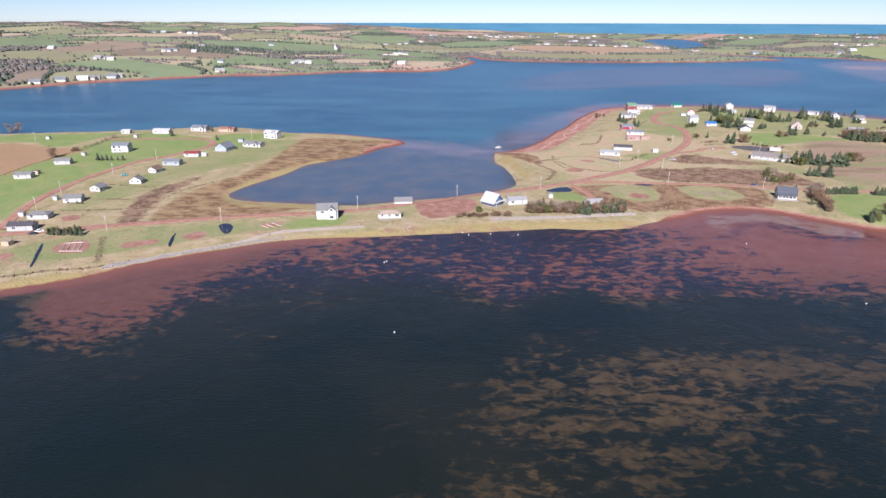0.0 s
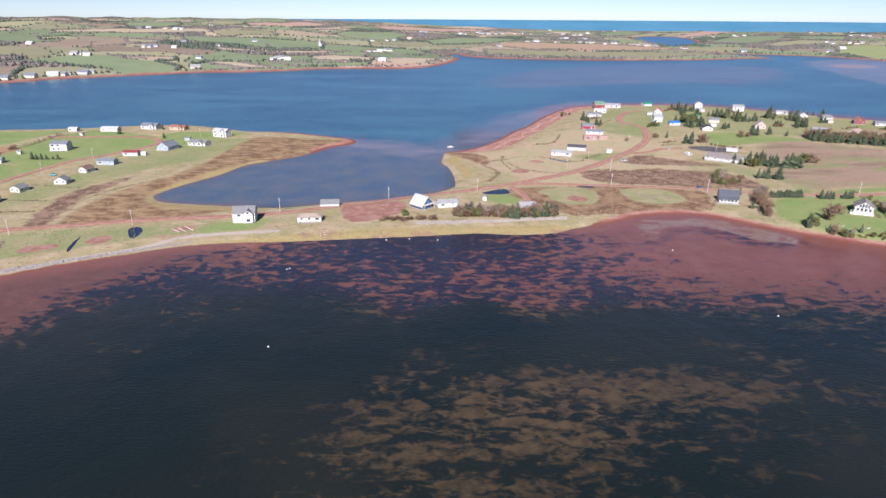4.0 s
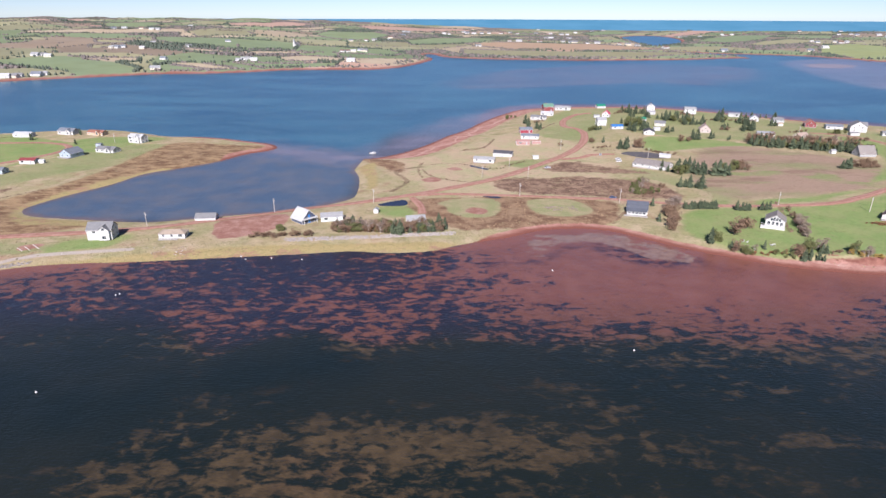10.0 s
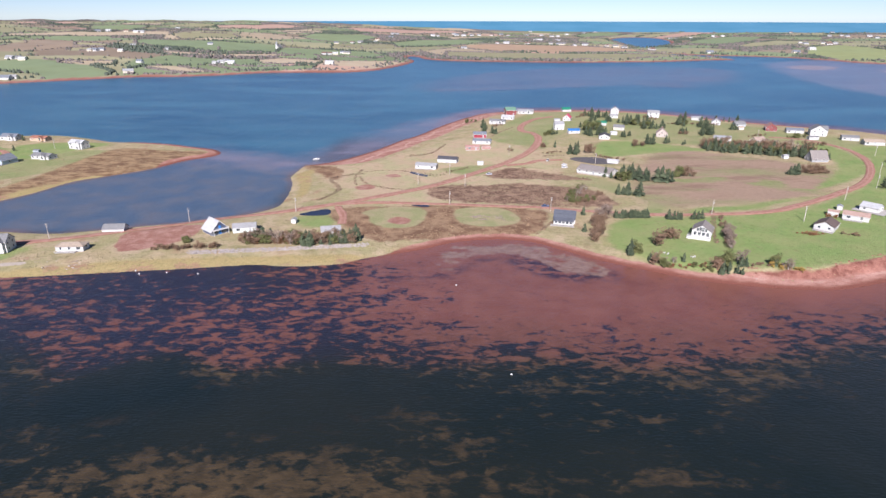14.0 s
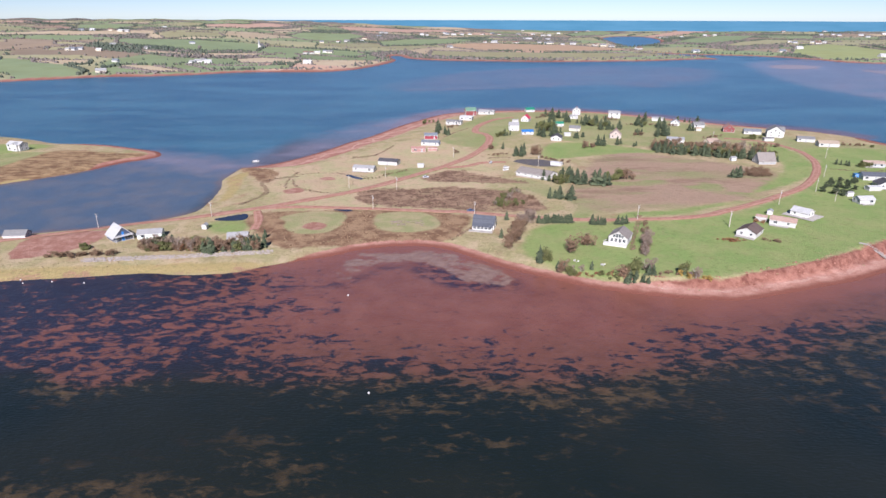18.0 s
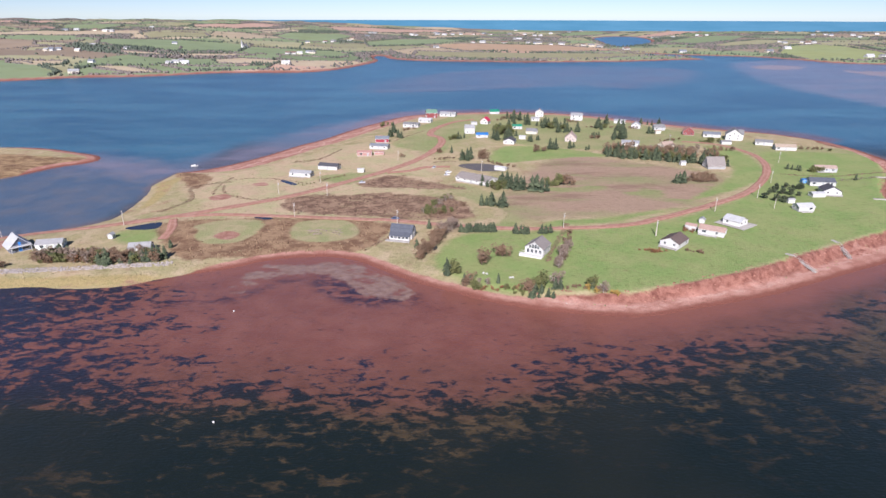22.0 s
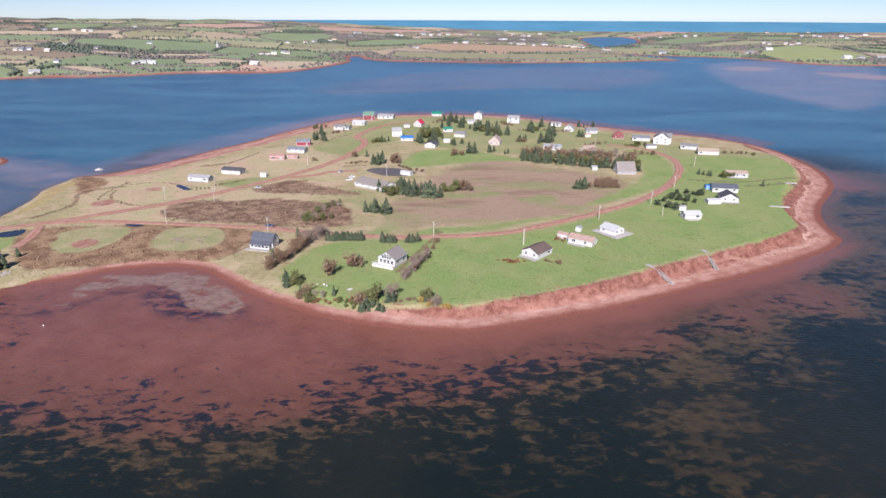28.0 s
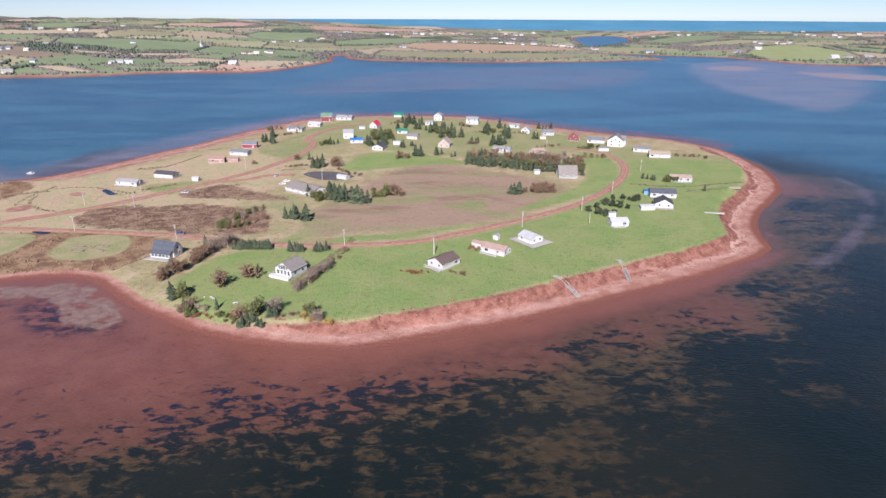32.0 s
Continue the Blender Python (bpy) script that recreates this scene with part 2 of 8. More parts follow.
    c = g.mix(g.math("MULTIPLY", zone("ditch", 0.7, 2.4), 0.6), c, g.mix(g.step(grit, 0.35, 0.65), (0.085, 0.058, 0.040), (0.150, 0.105, 0.068)))
    c = g.mix(g.math("MULTIPLY", zone("path", 0.5, 1.2), 0.8), c, (0.330, 0.225, 0.165))
    straw = g.mix(g.step(grit, 0.3, 0.7), (0.285, 0.225, 0.095), (0.365, 0.295, 0.150))
    straw = g.mix(g.math("MULTIPLY", g.step(rough_n, 0.50, 0.40), 0.75), straw, (0.290, 0.165, 0.120))
    straw = g.mix(g.math("MULTIPLY", g.step(speck, 0.50, 0.62), 0.6), straw, (0.200, 0.190, 0.080))
    c = g.mix(zone("ochre", 2.0, 6), c, straw)
    c = g.mix(g.math("MULTIPLY", zone("gravel", 0.5, 1.6), 0.85), c, g.mix(g.step(grit, 0.35, 0.65), (0.330, 0.285, 0.250), (0.440, 0.400, 0.360)))
    soil = g.mix(g.step(g.noise(0.20, 8, seed=51.0, rough=0.7), 0.38, 0.65), (0.255, 0.125, 0.094), (0.350, 0.208, 0.166))
    c = g.mix(zone("soil", 0.8, 3), c, soil)
    # red sandstone bank and beach
    d = g.math("ADD", g.attr("shore").outputs["Fac"], g.math("MULTIPLY", jitter, 4.0))
    sand = g.mix(g.step(g.noise(0.10, 6, seed=61.0, rough=0.65), 0.38, 0.62), (0.290, 0.140, 0.108), (0.385, 0.218, 0.174))
    scarp = g.mix(g.step(g.noise(0.30, 6, seed=64.0, rough=0.7), 0.36, 0.62), (0.145, 0.057, 0.043), (0.262, 0.125, 0.094))
    foot = g.math("ABSOLUTE", g.math("ADD", g.math("SUBTRACT", g.attr("shore").outputs["Fac"], g.attr("toe").outputs["Fac"]), g.math("ADD", 2.6, g.math("MULTIPLY", jitter, 7.0))))
    sand = g.mix(g.math("MULTIPLY", g.math("MULTIPLY", g.step(foot, 1.7, 0.4), g.step(g.noise(0.12, 6, seed=68.0, rough=0.7), 0.40, 0.56)), 0.6), sand, (0.450, 0.295, 0.242))
    sand = g.mix(g.step(g.math("SUBTRACT", d, g.attr("toe").outputs["Fac"]), -1.0, 1.5), sand, scarp)
    wet = g.mix(g.step(grit, 0.3, 0.7), (0.170, 0.062, 0.046), (0.210, 0.085, 0.062))
    strand = g.math("ABSOLUTE", g.math("SUBTRACT", g.math("ADD", g.attr("shore").outputs["Fac"], g.math("MULTIPLY", g.math("SUBTRACT", g.noise(0.04, 4, seed=66.0), 0.5), 26.0)), 13.0))
    sand = g.mix(g.math("MULTIPLY", g.step(strand, 1.7, 0.6), g.step(g.attr("beach").outputs["Fac"], 16, 20)), sand, (0.44, 0.275, 0.222))
    sand = g.mix(g.step(g.math("SUBTRACT", d, g.math("MULTIPLY", g.attr("point").outputs["Fac"], 1.0)), 1.5, 5.0), wet, sand)
    edge = g.math("SUBTRACT", d, g.attr("beach").outputs["Fac"])
    c = g.mix(g.step(edge, -0.8, 1.2), sand, c)
    c = g.mix(g.math("MULTIPLY", g.step(grit, 0.35, 0.75), 0.45), c, g.mix(1.0, c, (0.56, 0.54, 0.52), "MULTIPLY"))
    tuft = g.noise(1.1, 5, seed=99.0, rough=0.7)
    c = g.mix(g.math("MULTIPLY", g.step(tuft, 0.54, 0.66), 0.35), c, g.mix(1.0, c, (0.60, 0.60, 0.54), "MULTIPLY"))
    c = g.mix(g.math("MULTIPLY", g.step(tuft, 0.46, 0.34), 0.35), c, g.mix(1.0, c, (1.28, 1.26, 1.22), "MULTIPLY"))
    g.bump(g.math("ADD", g.noise(0.8, 5, seed=71.0), g.math("MULTIPLY", grit, 0.5)), 0.7, 0.5)
    return g.done(c, 0.95, 0.0, 0.15)


def road_mat():
    g = Graph("red_dirt_road")
    c = g.mix(g.step(g.noise(0.35, 5), 0.35, 0.68), (0.255, 0.124, 0.090), (0.335, 0.192, 0.148))
    u = g.math("ABSOLUTE", g.attr("across").outputs["Fac"])
    ruts = g.math("MULTIPLY", g.step(u, 0.25, 0.42), g.step(u, 0.68, 0.5))
    c = g.mix(g.math("MULTIPLY", ruts, 0.45), c, (0.385, 0.245, 0.192))
    verge = g.step(g.math("ADD", u, g.math("MULTIPLY", g.math("SUBTRACT", g.noise(0.5, 4, seed=3.0), 0.5), 0.5)), 0.86, 1.0)
    c = g.mix(verge, c, (0.205, 0.165, 0.085))
    g.bump(g.noise(1.2, 4), 0.4, 0.2)
    return g.done(c, 0.95, 0.0, 0.15)


def water_mat():
    g = Graph("sea_water")
    wob = g.math("SUBTRACT", g.noise(0.05, 5, rough=0.6), 0.5)
    wob2 = g.math("SUBTRACT", g.noise(0.22, 4, seed=6.0), 0.5)

    def zone(name, soft, w, w2=0.0):
        v = g.math("ADD", g.attr(name).outputs["Fac"], g.math("MULTIPLY", wob, w))
        return g.step(g.math("ADD", v, g.math("MULTIPLY", wob2, w2)), -soft, soft)
    near = g.mix(g.step(g.noise(0.012, 3, seed=3.0), 0.35, 0.65), (0.006, 0.011, 0.010), (0.012, 0.015, 0.012))
    bay = g.mix(g.step(g.noise(0.010, 5, seed=8.0, stretch=(0.5, 1.6, 1), rough=0.6), 0.35, 0.7), (0.011, 0.058, 0.104), (0.034, 0.113, 0.160))
    bay = g.mix(g.math("MULTIPLY", g.step(g.noise(0.045, 7, seed=56.0, stretch=(0.5, 1.6, 1), rough=0.68), 0.42, 0.62), 0.5), bay, (0.050, 0.112, 0.156))
    c = g.mix(g.attr("bay").outputs["Fac"], near, bay)
    c = g.mix(g.attr("lagoon").outputs["Fac"], c, g.mix(g.step(wob, -0.15, 0.2), (0.050, 0.077, 0.114), (0.090, 0.096, 0.112)))
    # sand of the sea bed: red and pale in the shallows, ochre and dim where it is deep
    light = g.math("ADD", g.attr("sand").outputs["Fac"], g.math("MULTIPLY", wob, 0.16))
    ochre = g.mix(g.step(g.noise(0.30, 5, seed=18.0), 0.3, 0.7), (0.042, 0.031, 0.017), (0.078, 0.054, 0.028))
    bed = g.mix(g.step(light, 0.10, 0.52), (0.010, 0.012, 0.010), ochre)
    bed = g.mix(g.step(light, 0.44, 0.64), bed, g.mix(g.step(g.noise(0.22, 5, seed=17.0), 0.3, 0.7), (0.092, 0.040, 0.027), (0.122, 0.054, 0.038)))
    red = g.mix(g.step(g.noise(0.09, 5, seed=16.0, rough=0.65), 0.3, 0.7), (0.132, 0.049, 0.036), (0.165, 0.068, 0.050))
    bed = g.mix(g.step(light, 0.62, 0.95), bed, red)
    surf = g.math("ADD", g.attr("shore").outputs["Fac"], g.math("MULTIPLY", wob, 14))
    bed = g.mix(g.math("MULTIPLY", g.step(surf, -16, -2), g.step(light, 0.45, 0.75)), bed, (0.172, 0.068, 0.048))
    # eelgrass: ragged tufts, thinning out over the open sand
    fibre = g.noise(0.235, 9, seed=22.0, stretch=(0.72, 1.22, 1), rough=0.64, swirl=0.5)
    clump = g.noise(0.050, 4, seed=25.0, stretch=(0.6, 1.3, 1))
    blur = g.math("MULTIPLY", g.step(light, 0.75, 0.3), 0.035)
    lean = g.math("ADD", g.math("MULTIPLY", g.math("SUBTRACT", fibre, 0.5), 1.0), g.math("MULTIPLY", g.math("SUBTRACT", clump, 0.5), g.math("ADD", 0.42, g.math("MULTIPLY", blur, 9.0))))
    thin = g.math("ADD", lean, g.math("MULTIPLY", g.math("SUBTRACT", g.attr("growth").outputs["Fac"], 0.5), 0.40))
    thin = g.math("ADD", thin, g.math("SUBTRACT", g.math("MULTIPLY", g.step(g.attr("growth").outputs["Fac"], 0.90, 1.0), 0.14), g.math("MULTIPLY", g.step(g.attr("growth").outputs["Fac"], 0.18, 0.0), 0.14)))
    frond = g.math("MULTIPLY", g.math("SUBTRACT", g.noise(0.85, 6, seed=26.0, stretch=(0.6, 1.3, 1), rough=0.7), 0.5), 0.30)
    tuft = g.math("MULTIPLY", g.step(g.math("ADD", thin, frond), g.math("SUBTRACT", -0.060, blur), g.math("ADD", 0.050, blur)), 0.96)
    blade = g.mix(g.step(g.attr("sand").outputs["Fac"], 0.48, 0.80), near, (0.012, 0.015, 0.027))
    bed = g.mix(tuft, bed, blade)
    specks = g.math("MULTIPLY", g.step(g.noise(0.36, 5, seed=48.0, stretch=(0.8, 1.2, 1), rough=0.6), 0.605, 0.655), g.step(g.noise(0.03, 3, seed=49.0), 0.36, 0.54))
    bed = g.mix(g.math("MULTIPLY", g.math("MULTIPLY", specks, g.step(light, 0.7, 0.9)), 0.65), bed, (0.045, 0.022, 0.022))
    c = g.mix(g.attr("bed").outputs["Fac"], c, bed)
    c = g.mix(g.math("MULTIPLY", zone("mauve", 10, 24), 0.8), c, g.mix(g.step(wob, -0.2, 0.2), (0.105, 0.054, 0.056), (0.135, 0.070, 0.070)))
    c = g.mix(g.math("MULTIPLY", zone("bar", 3, 12, 6), 0.6), c, (0.098, 0.076, 0.086))
    drift = g.step(g.noise(0.018, 6, seed=36.0, stretch=(0.45, 1.8, 1), rough=0.62), 0.36, 0.66)
    c = g.mix(g.math("MULTIPLY", zone("shoal", 30, 60), g.math("ADD", g.math("MULTIPLY", drift, 0.55), 0.12)), c, g.mix(g.step(wob, -0.2, 0.2), (0.115, 0.090, 0.115), (0.165, 0.120, 0.135)))
    c = g.mix(g.math("MULTIPLY", zone("shallow", 22, 50), g.math("ADD", g.math("MULTIPLY", drift, 0.45), 0.36)), c, (0.180, 0.152, 0.182))
    c = g.mix(g.math("MULTIPLY", g.math("MULTIPLY", zone("mudweed", 4, 9), g.step(g.math("ADD", fibre, frond), 0.42, 0.56)), 0.9), c, (0.016, 0.013, 0.025))
    flats = g.math("MULTIPLY", zone("mud", 1.2, 14, 8), g.step(g.noise(0.075, 9, seed=38.0, stretch=(0.7, 1.4, 1), rough=0.70), 0.43, 0.50))
    c = g.mix(flats, c, g.mix(g.step(g.noise(0.35, 6, seed=39.0, rough=0.7), 0.35, 0.65), (0.150, 0.088, 0.066), (0.222, 0.148, 0.115)))
    margin = g.math("MULTIPLY", g.step(g.math("ADD", g.attr("shore").outputs["Fac"], g.math("MULTIPLY", wob, 10)), -7, 0), g.attr("lagoon").outputs["Fac"])
    c = g.mix(g.math("MULTIPLY", margin, 0.8), c, (0.125, 0.082, 0.066))
    c = g.mix(g.math("MULTIPLY", zone("sandbar", 4, 60, 30), 0.85), c, (0.255, 0.178, 0.152))
    chop = g.math("ADD", g.noise(0.60, 4, stretch=(1, 2.2, 1), seed=30.0), g.math("MULTIPLY", g.noise(0.10, 2, seed=33.0), 1.2))
    g.bump(chop, 0.36, 0.6)
    return g.done(c, 0.28, 0.0, 0.22)


def far_mat():
    g = Graph("hazy_far_fields")
    # the stored field colours already include painted haze
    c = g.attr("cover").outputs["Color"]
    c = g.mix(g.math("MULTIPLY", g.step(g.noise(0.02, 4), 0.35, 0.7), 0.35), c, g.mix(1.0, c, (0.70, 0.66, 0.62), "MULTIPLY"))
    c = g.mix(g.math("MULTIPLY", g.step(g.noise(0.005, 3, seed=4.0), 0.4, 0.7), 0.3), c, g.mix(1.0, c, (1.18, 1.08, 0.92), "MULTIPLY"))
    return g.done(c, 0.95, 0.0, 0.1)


GROUND, ROAD, WATER, FAR = ground_mat(), road_mat(), water_mat(), far_mat()
# ---- plan of the coast, in metres; x runs along the flight, y away from it ----
SOUTH_SHORE = [(-900, 40), (-560, 70), (-400, 110), (-260, 180), (-188.8, 215), (-163, 229), (-145, 245.5), (-122, 260), (-96, 276),
               (-72, 283), (-40, 286.5), (0, 293), (29, 297.5), (53, 302), (74, 300.7), (94, 304), (106, 312), (131, 323), (148, 334),
               (170, 338.5), (186, 335), (199.5, 324.5), (216, 310.5), (234, 299.5), (249, 291), (270, 284), (294, 280), (310, 280.5),
               (328, 286.5), (350, 294.5), (365, 300), (383, 309), (416, 326), (442, 339), (473, 357), (497, 373)]
EAST_SHORE = [(503, 381), (505, 392), (510, 411), (524, 438), (548, 469), (564, 493), (575, 523), (580, 554), (580, 605), (567, 639), (543, 668), (510, 686), (476, 706),
              (441, 733), (403, 764), (361, 790), (315, 799), (269, 799), (224, 790), (186, 772), (166, 745), (137, 688), (112, 625),
              (98, 600), (81, 559), (61, 523), (43, 504), (29, 497)]
LAGOON_SHORE = [(31, 462), (38, 440), (42, 406), (40.5, 390), (27.5, 376), (9.6, 364), (-14, 357), (-46, 346), (-65, 341), (-89, 343),
                (-115, 346), (-135, 350), (-145, 359), (-146, 369), (-139, 390), (-125, 417.5), (-116, 448), (-99, 464), (-78, 488),
                (-67, 512), (-52, 527), (-48, 540), (-59, 555), (-82, 566), (-111, 579), (-139, 585), (-165, 586), (-192, 600),
                (-234, 616), (-279, 611), (-311, 599), (-347, 588), (-391, 580), (-447, 569), (-620, 555), (-900, 540)]
FAR_SHORE = [(-9000, -2500), (-4200, -900), (-2300, -300), (-1300, 420), (-900, 760), (-721, 945), (-651, 1054), (-579, 1109), (-500, 1168), (-458, 1204), (-402, 1209),
             (-348, 1226), (-297, 1254), (-251, 1296), (-195, 1313), (-135, 1317), (-75, 1322), (-20, 1375), (22, 1510), (42, 1620),
             (36, 1700), (14, 1790), (20, 1860), (48, 1830), (68, 1742), (134, 1678), (210, 1655), (345, 1632), (423, 1622), (575, 1645),
             (657, 1656), (762, 1698), (831, 1733), (889, 1738), (900, 1765), (850, 1870), (790, 1990), (830, 2010), (925, 1935),
             (1061, 1873), (1112, 1796), (1153, 1715), (1167, 1640), (1237, 1591), (1360, 1578), (1800, 1540), (2600, 1400), (3600, 900), (9000, -500)]
INLET = [(835, 2440), (905, 2450), (1022, 2660), (1140, 2971), (1222, 3349), (1217, 3621), (1104, 3613), (955, 3331), (896, 2891)]


def smoothed(points, closed=False, steps=3):
    """A Catmull-Rom curve through the points."""
    p = np.array(points, float)
    n = len(p)
    out = []
    for i in range(n if closed else n - 1):
        a, b, c, d = (p[(i - 1) % n] if closed else p[max(i - 1, 0)]), p[i], p[(i + 1) % n], (p[(i + 2) % n] if closed else p[min(i + 2, n - 1)])
        for k in range(steps):
            s = k / steps
            out.append(0.5 * (2 * b + (c - a) * s + (2 * a - 5 * b + 4 * c - d) * s * s + (3 * b - a - 3 * c + d) * s ** 3))
    if not closed:
        out.append(p[-1])
    return np.array(out)


def signed(px, py, poly):
    """Distance to a closed outline, positive inside."""
    px, py = np.asarray(px, float), np.asarray(py, float)
    best, inside = np.full(px.shape, 1e12), np.zeros(px.shape, bool)
    q = np.roll(poly, -1, axis=0)
    for (ax, ay), (bx, by) in zip(poly, q):
        ex, ey = bx - ax, by - ay
        k = np.clip(((px - ax) * ex + (py - ay) * ey) / (ex * ex + ey * ey + 1e-9), 0, 1)
        best = np.minimum(best, (px - ax - k * ex) ** 2 + (py - ay - k * ey) ** 2)
        if by != ay:
            inside ^= ((ay > py) != (by > py)) & (px < ex * (py - ay) / (by - ay) + ax)
    return np.where(inside, 1, -1) * np.sqrt(best)


def to_line(px, py, line):
    """Distance to an open line."""
    px, py = np.asarray(px, float), np.asarray(py, float)
    best = np.full(px.shape, 1e12)
    for (ax, ay), (bx, by) in zip(line[:-1], line[1:]):
        ex, ey = bx - ax, by - ay
        k = np.clip(((px - ax) * ex + (py - ay) * ey) / (ex * ex + ey * ey + 1e-9), 0, 1)
        best = np.minimum(best, (px - ax - k * ex) ** 2 + (py - ay - k * ey) ** 2)
    return np.sqrt(best)


def ramp(v, a, b):
    s = np.clip((np.asarray(v, float) - a) / (b - a), 0, 1)
    return s * s * (3 - 2 * s)


def ripple(px, py, size, seed=0):
    """Cheap rolling noise, about -1 to 1."""
    r = np.random.RandomState(seed)
    out = 0
    for k in range(7):
        a, f, ph = r.uniform(0, 6.28), 6.28 / size * r.uniform(0.5, 1.9), r.uniform(0, 6.28)
        out = out + np.sin((px * math.cos(a) + py * math.sin(a)) * f + ph + 1.3 * np.sin((py * math.cos(a) - px * math.sin(a)) * f * 0.6))
    return out / 3.6


MAINLAND = np.vstack([smoothed(SOUTH_SHORE)[:-1], smoothed(EAST_SHORE)[:-1], smoothed(LAGOON_SHORE)])
FARLAND = np.vstack([smoothed(FAR_SHORE, steps=2), [(9000, 9000), (-9000, 9000)]])
POND_FAR = smoothed(INLET, closed=True)


def plateau(x, y):
    rise = np.maximum(ramp(x, 190, 370) * ramp(y, 260, 300), 0.8 * ramp(y, 430, 600) * ramp(x, 110, 260))
    west = ramp(-x, 160, 420) * ramp(y, 330, 460)
    return 1.5 + 3.7 * rise + 1.2 * west


def near_height(x, y, d=None):
    """The ground of the spit and the headland; d: distance in from the waterline."""
    x, y = np.asarray(x, float), np.asarray(y, float)
    if d is None:
        d = signed(x, y, MAINLAND)
    top = plateau(x, y)
    east = ramp(x, 255, 310) * (1 - ramp(y, 560, 640))
    north = ramp(y, 480, 510) * ramp(x, 25, 60)
    point = ramp(x, 470, 505) * (1 - ramp(y, 560, 630))
    wide = 6 + 3.3 * east + 2.8 * ramp(x, 380, 450) * east + 14 * north * (1 - point) + 2.5 * point + 1.2 * ripple(x, y, 30, 3) + 0.17 * east * (1 - ramp(x, 460, 500)) * (ripple(x, y, 7, 4) + 2.0 * ripple(x, y, 33, 14))
    climb = 9 - 5.5 * east + 2.8 * east * ramp(x, 330, 400) + 20 * north * ramp(y, 600, 680) * (1 - point) + 4.0 * point
    foot = np.minimum(0.9, 0.65 * top) * (1 - 0.35 * north)
    land = foot * np.clip(d / wide, 0, 1) + (top - foot) * ramp(d, wide, wide + climb)
    land = land + 0.18 * ripple(x, y, 55, 1) * ramp(d, 15, 40)
    return np.where(d > 0, land, np.maximum(d * 0.05, -2.0))


def far_height(x, y, d=None):
    """Rolling farmland across the bay."""
    x, y = np.asarray(x, float), np.asarray(y, float)
    if d is None:
        d = signed(x, y, FARLAND)
    d = np.minimum(d, -signed(x, y, POND_FAR))
    u = ramp(x / np.maximum(y, 300), -0.33, 0.22)
    west = np.interp(d, [0, 12, 60, 200, 420, 900, 1700, 2600, 3400], [0, 3.5, 7, 13, 24, 47, 71, 78, 76])
    east = np.interp(d, [0, 12, 60, 500, 1000, 1500, 2100, 2700, 3400], [0, 2.5, 4, 9, 17, 26, 30, 31, 30])
    roll = 0.085 * ripple(x, y, 700, 5) + 0.05 * ripple(x, y, 260, 6)
    return np.where(d > 0, (west * (1 - u) + east * u) * (1 + roll), np.maximum(d * 0.05, -2.0))

# ---- land cover ----
COVER = {}


def cover(kind, outline):
    COVER.setdefault(kind, []).append(smoothed(outline, closed=True, steps=3))


STRIPS = []


def strip(kind, line, wide_m):
    STRIPS.append((kind, smoothed(line), wide_m))


cover("green", [(-330, 409), (-323, 436), (-324, 514), (-302, 571), (-258, 559), (-229, 544), (-214, 512), (-227, 487), (-247, 450), (-255, 417),
    (-260, 377), (-260, 333), (-256, 307)])
cover("green", [(-431, 548), (-343, 565), (-284, 582), (-324, 560), (-343, 495), (-377, 517), (-407, 516)])
cover("green", [(-231, 561), (-181, 576), (-156, 565), (-188, 515), (-222, 475), (-226, 454), (-209, 503)])
cover("green", [(-86, 308), (-60, 319), (-63, 301), (-80, 294), (-90, 292)])
cover("plain", [(-402, 509), (-345, 494), (-313, 486), (-323, 436), (-324, 401)])
cover("heath", [(-185, 301), (-199, 355), (-189, 389), (-180, 405), (-181, 380), (-183, 344), (-174, 302)])
cover("soil", [(-192, 256), (-196, 268), (-185, 272), (-177, 257)])
cover("saltings", [(-165, 300), (-174, 332), (-169, 370), (-151, 417), (-137, 455), (-121, 506), (-87, 539), (-56, 537), (-80, 490), (-110, 456),
    (-133, 410), (-149, 370), (-141, 348), (-112, 339), (-86, 335), (-108, 317), (-140, 308)])
cover("ochre", [(-147, 354), (-150, 372), (-135, 418), (-116, 454), (-103, 462), (-113, 441), (-129, 399), (-144, 365), (-142, 353), (-127, 345),
    (-91, 340), (-87, 332), (-126, 332)])
cover("ochre", [(-88, 280), (-55, 290), (-14, 301), (30, 308), (80, 312), (105, 313), (92, 303), (44, 300), (-1, 291), (-36, 285), (-71, 282)])
cover("ochre", [(-193, 222), (-170, 232), (-151, 239), (-145, 236), (-171, 224), (-188, 214)])
cover("ochre", [(33, 470), (37, 455), (44, 435), (47, 410), (53, 412), (51, 438), (46, 460), (43, 482)])
cover("marsh", [(28, 500), (48, 494), (64, 481), (67, 461), (63, 451)])
cover("marsh", [(129, 357), (132, 378), (135, 389), (143, 393), (146, 377), (147, 360), (161, 354), (174, 355), (180, 364), (184, 378), (188, 386),
    (195, 368), (190, 354), (176, 347), (157, 348), (139, 344)])
cover("soil", [(98, 465), (105, 468), (110, 460), (102, 459)])
cover("soil", [(-23, 344), (9, 355), (11, 329), (-14, 313)])
cover("soil", [(-105, 300), (-98, 304), (-94, 301), (-101, 294)])
cover("soil", [(-194, 268), (-185, 270), (-179, 257), (-190, 257)])
cover("soil", [(-165, 268), (-153, 275), (-148, 270), (-160, 262)])
cover("soil", [(-140, 278), (-135, 287), (-129, 285), (-130, 275)])
cover("soil", [(-221, 309), (-215, 313), (-209, 305), (-215, 301)])
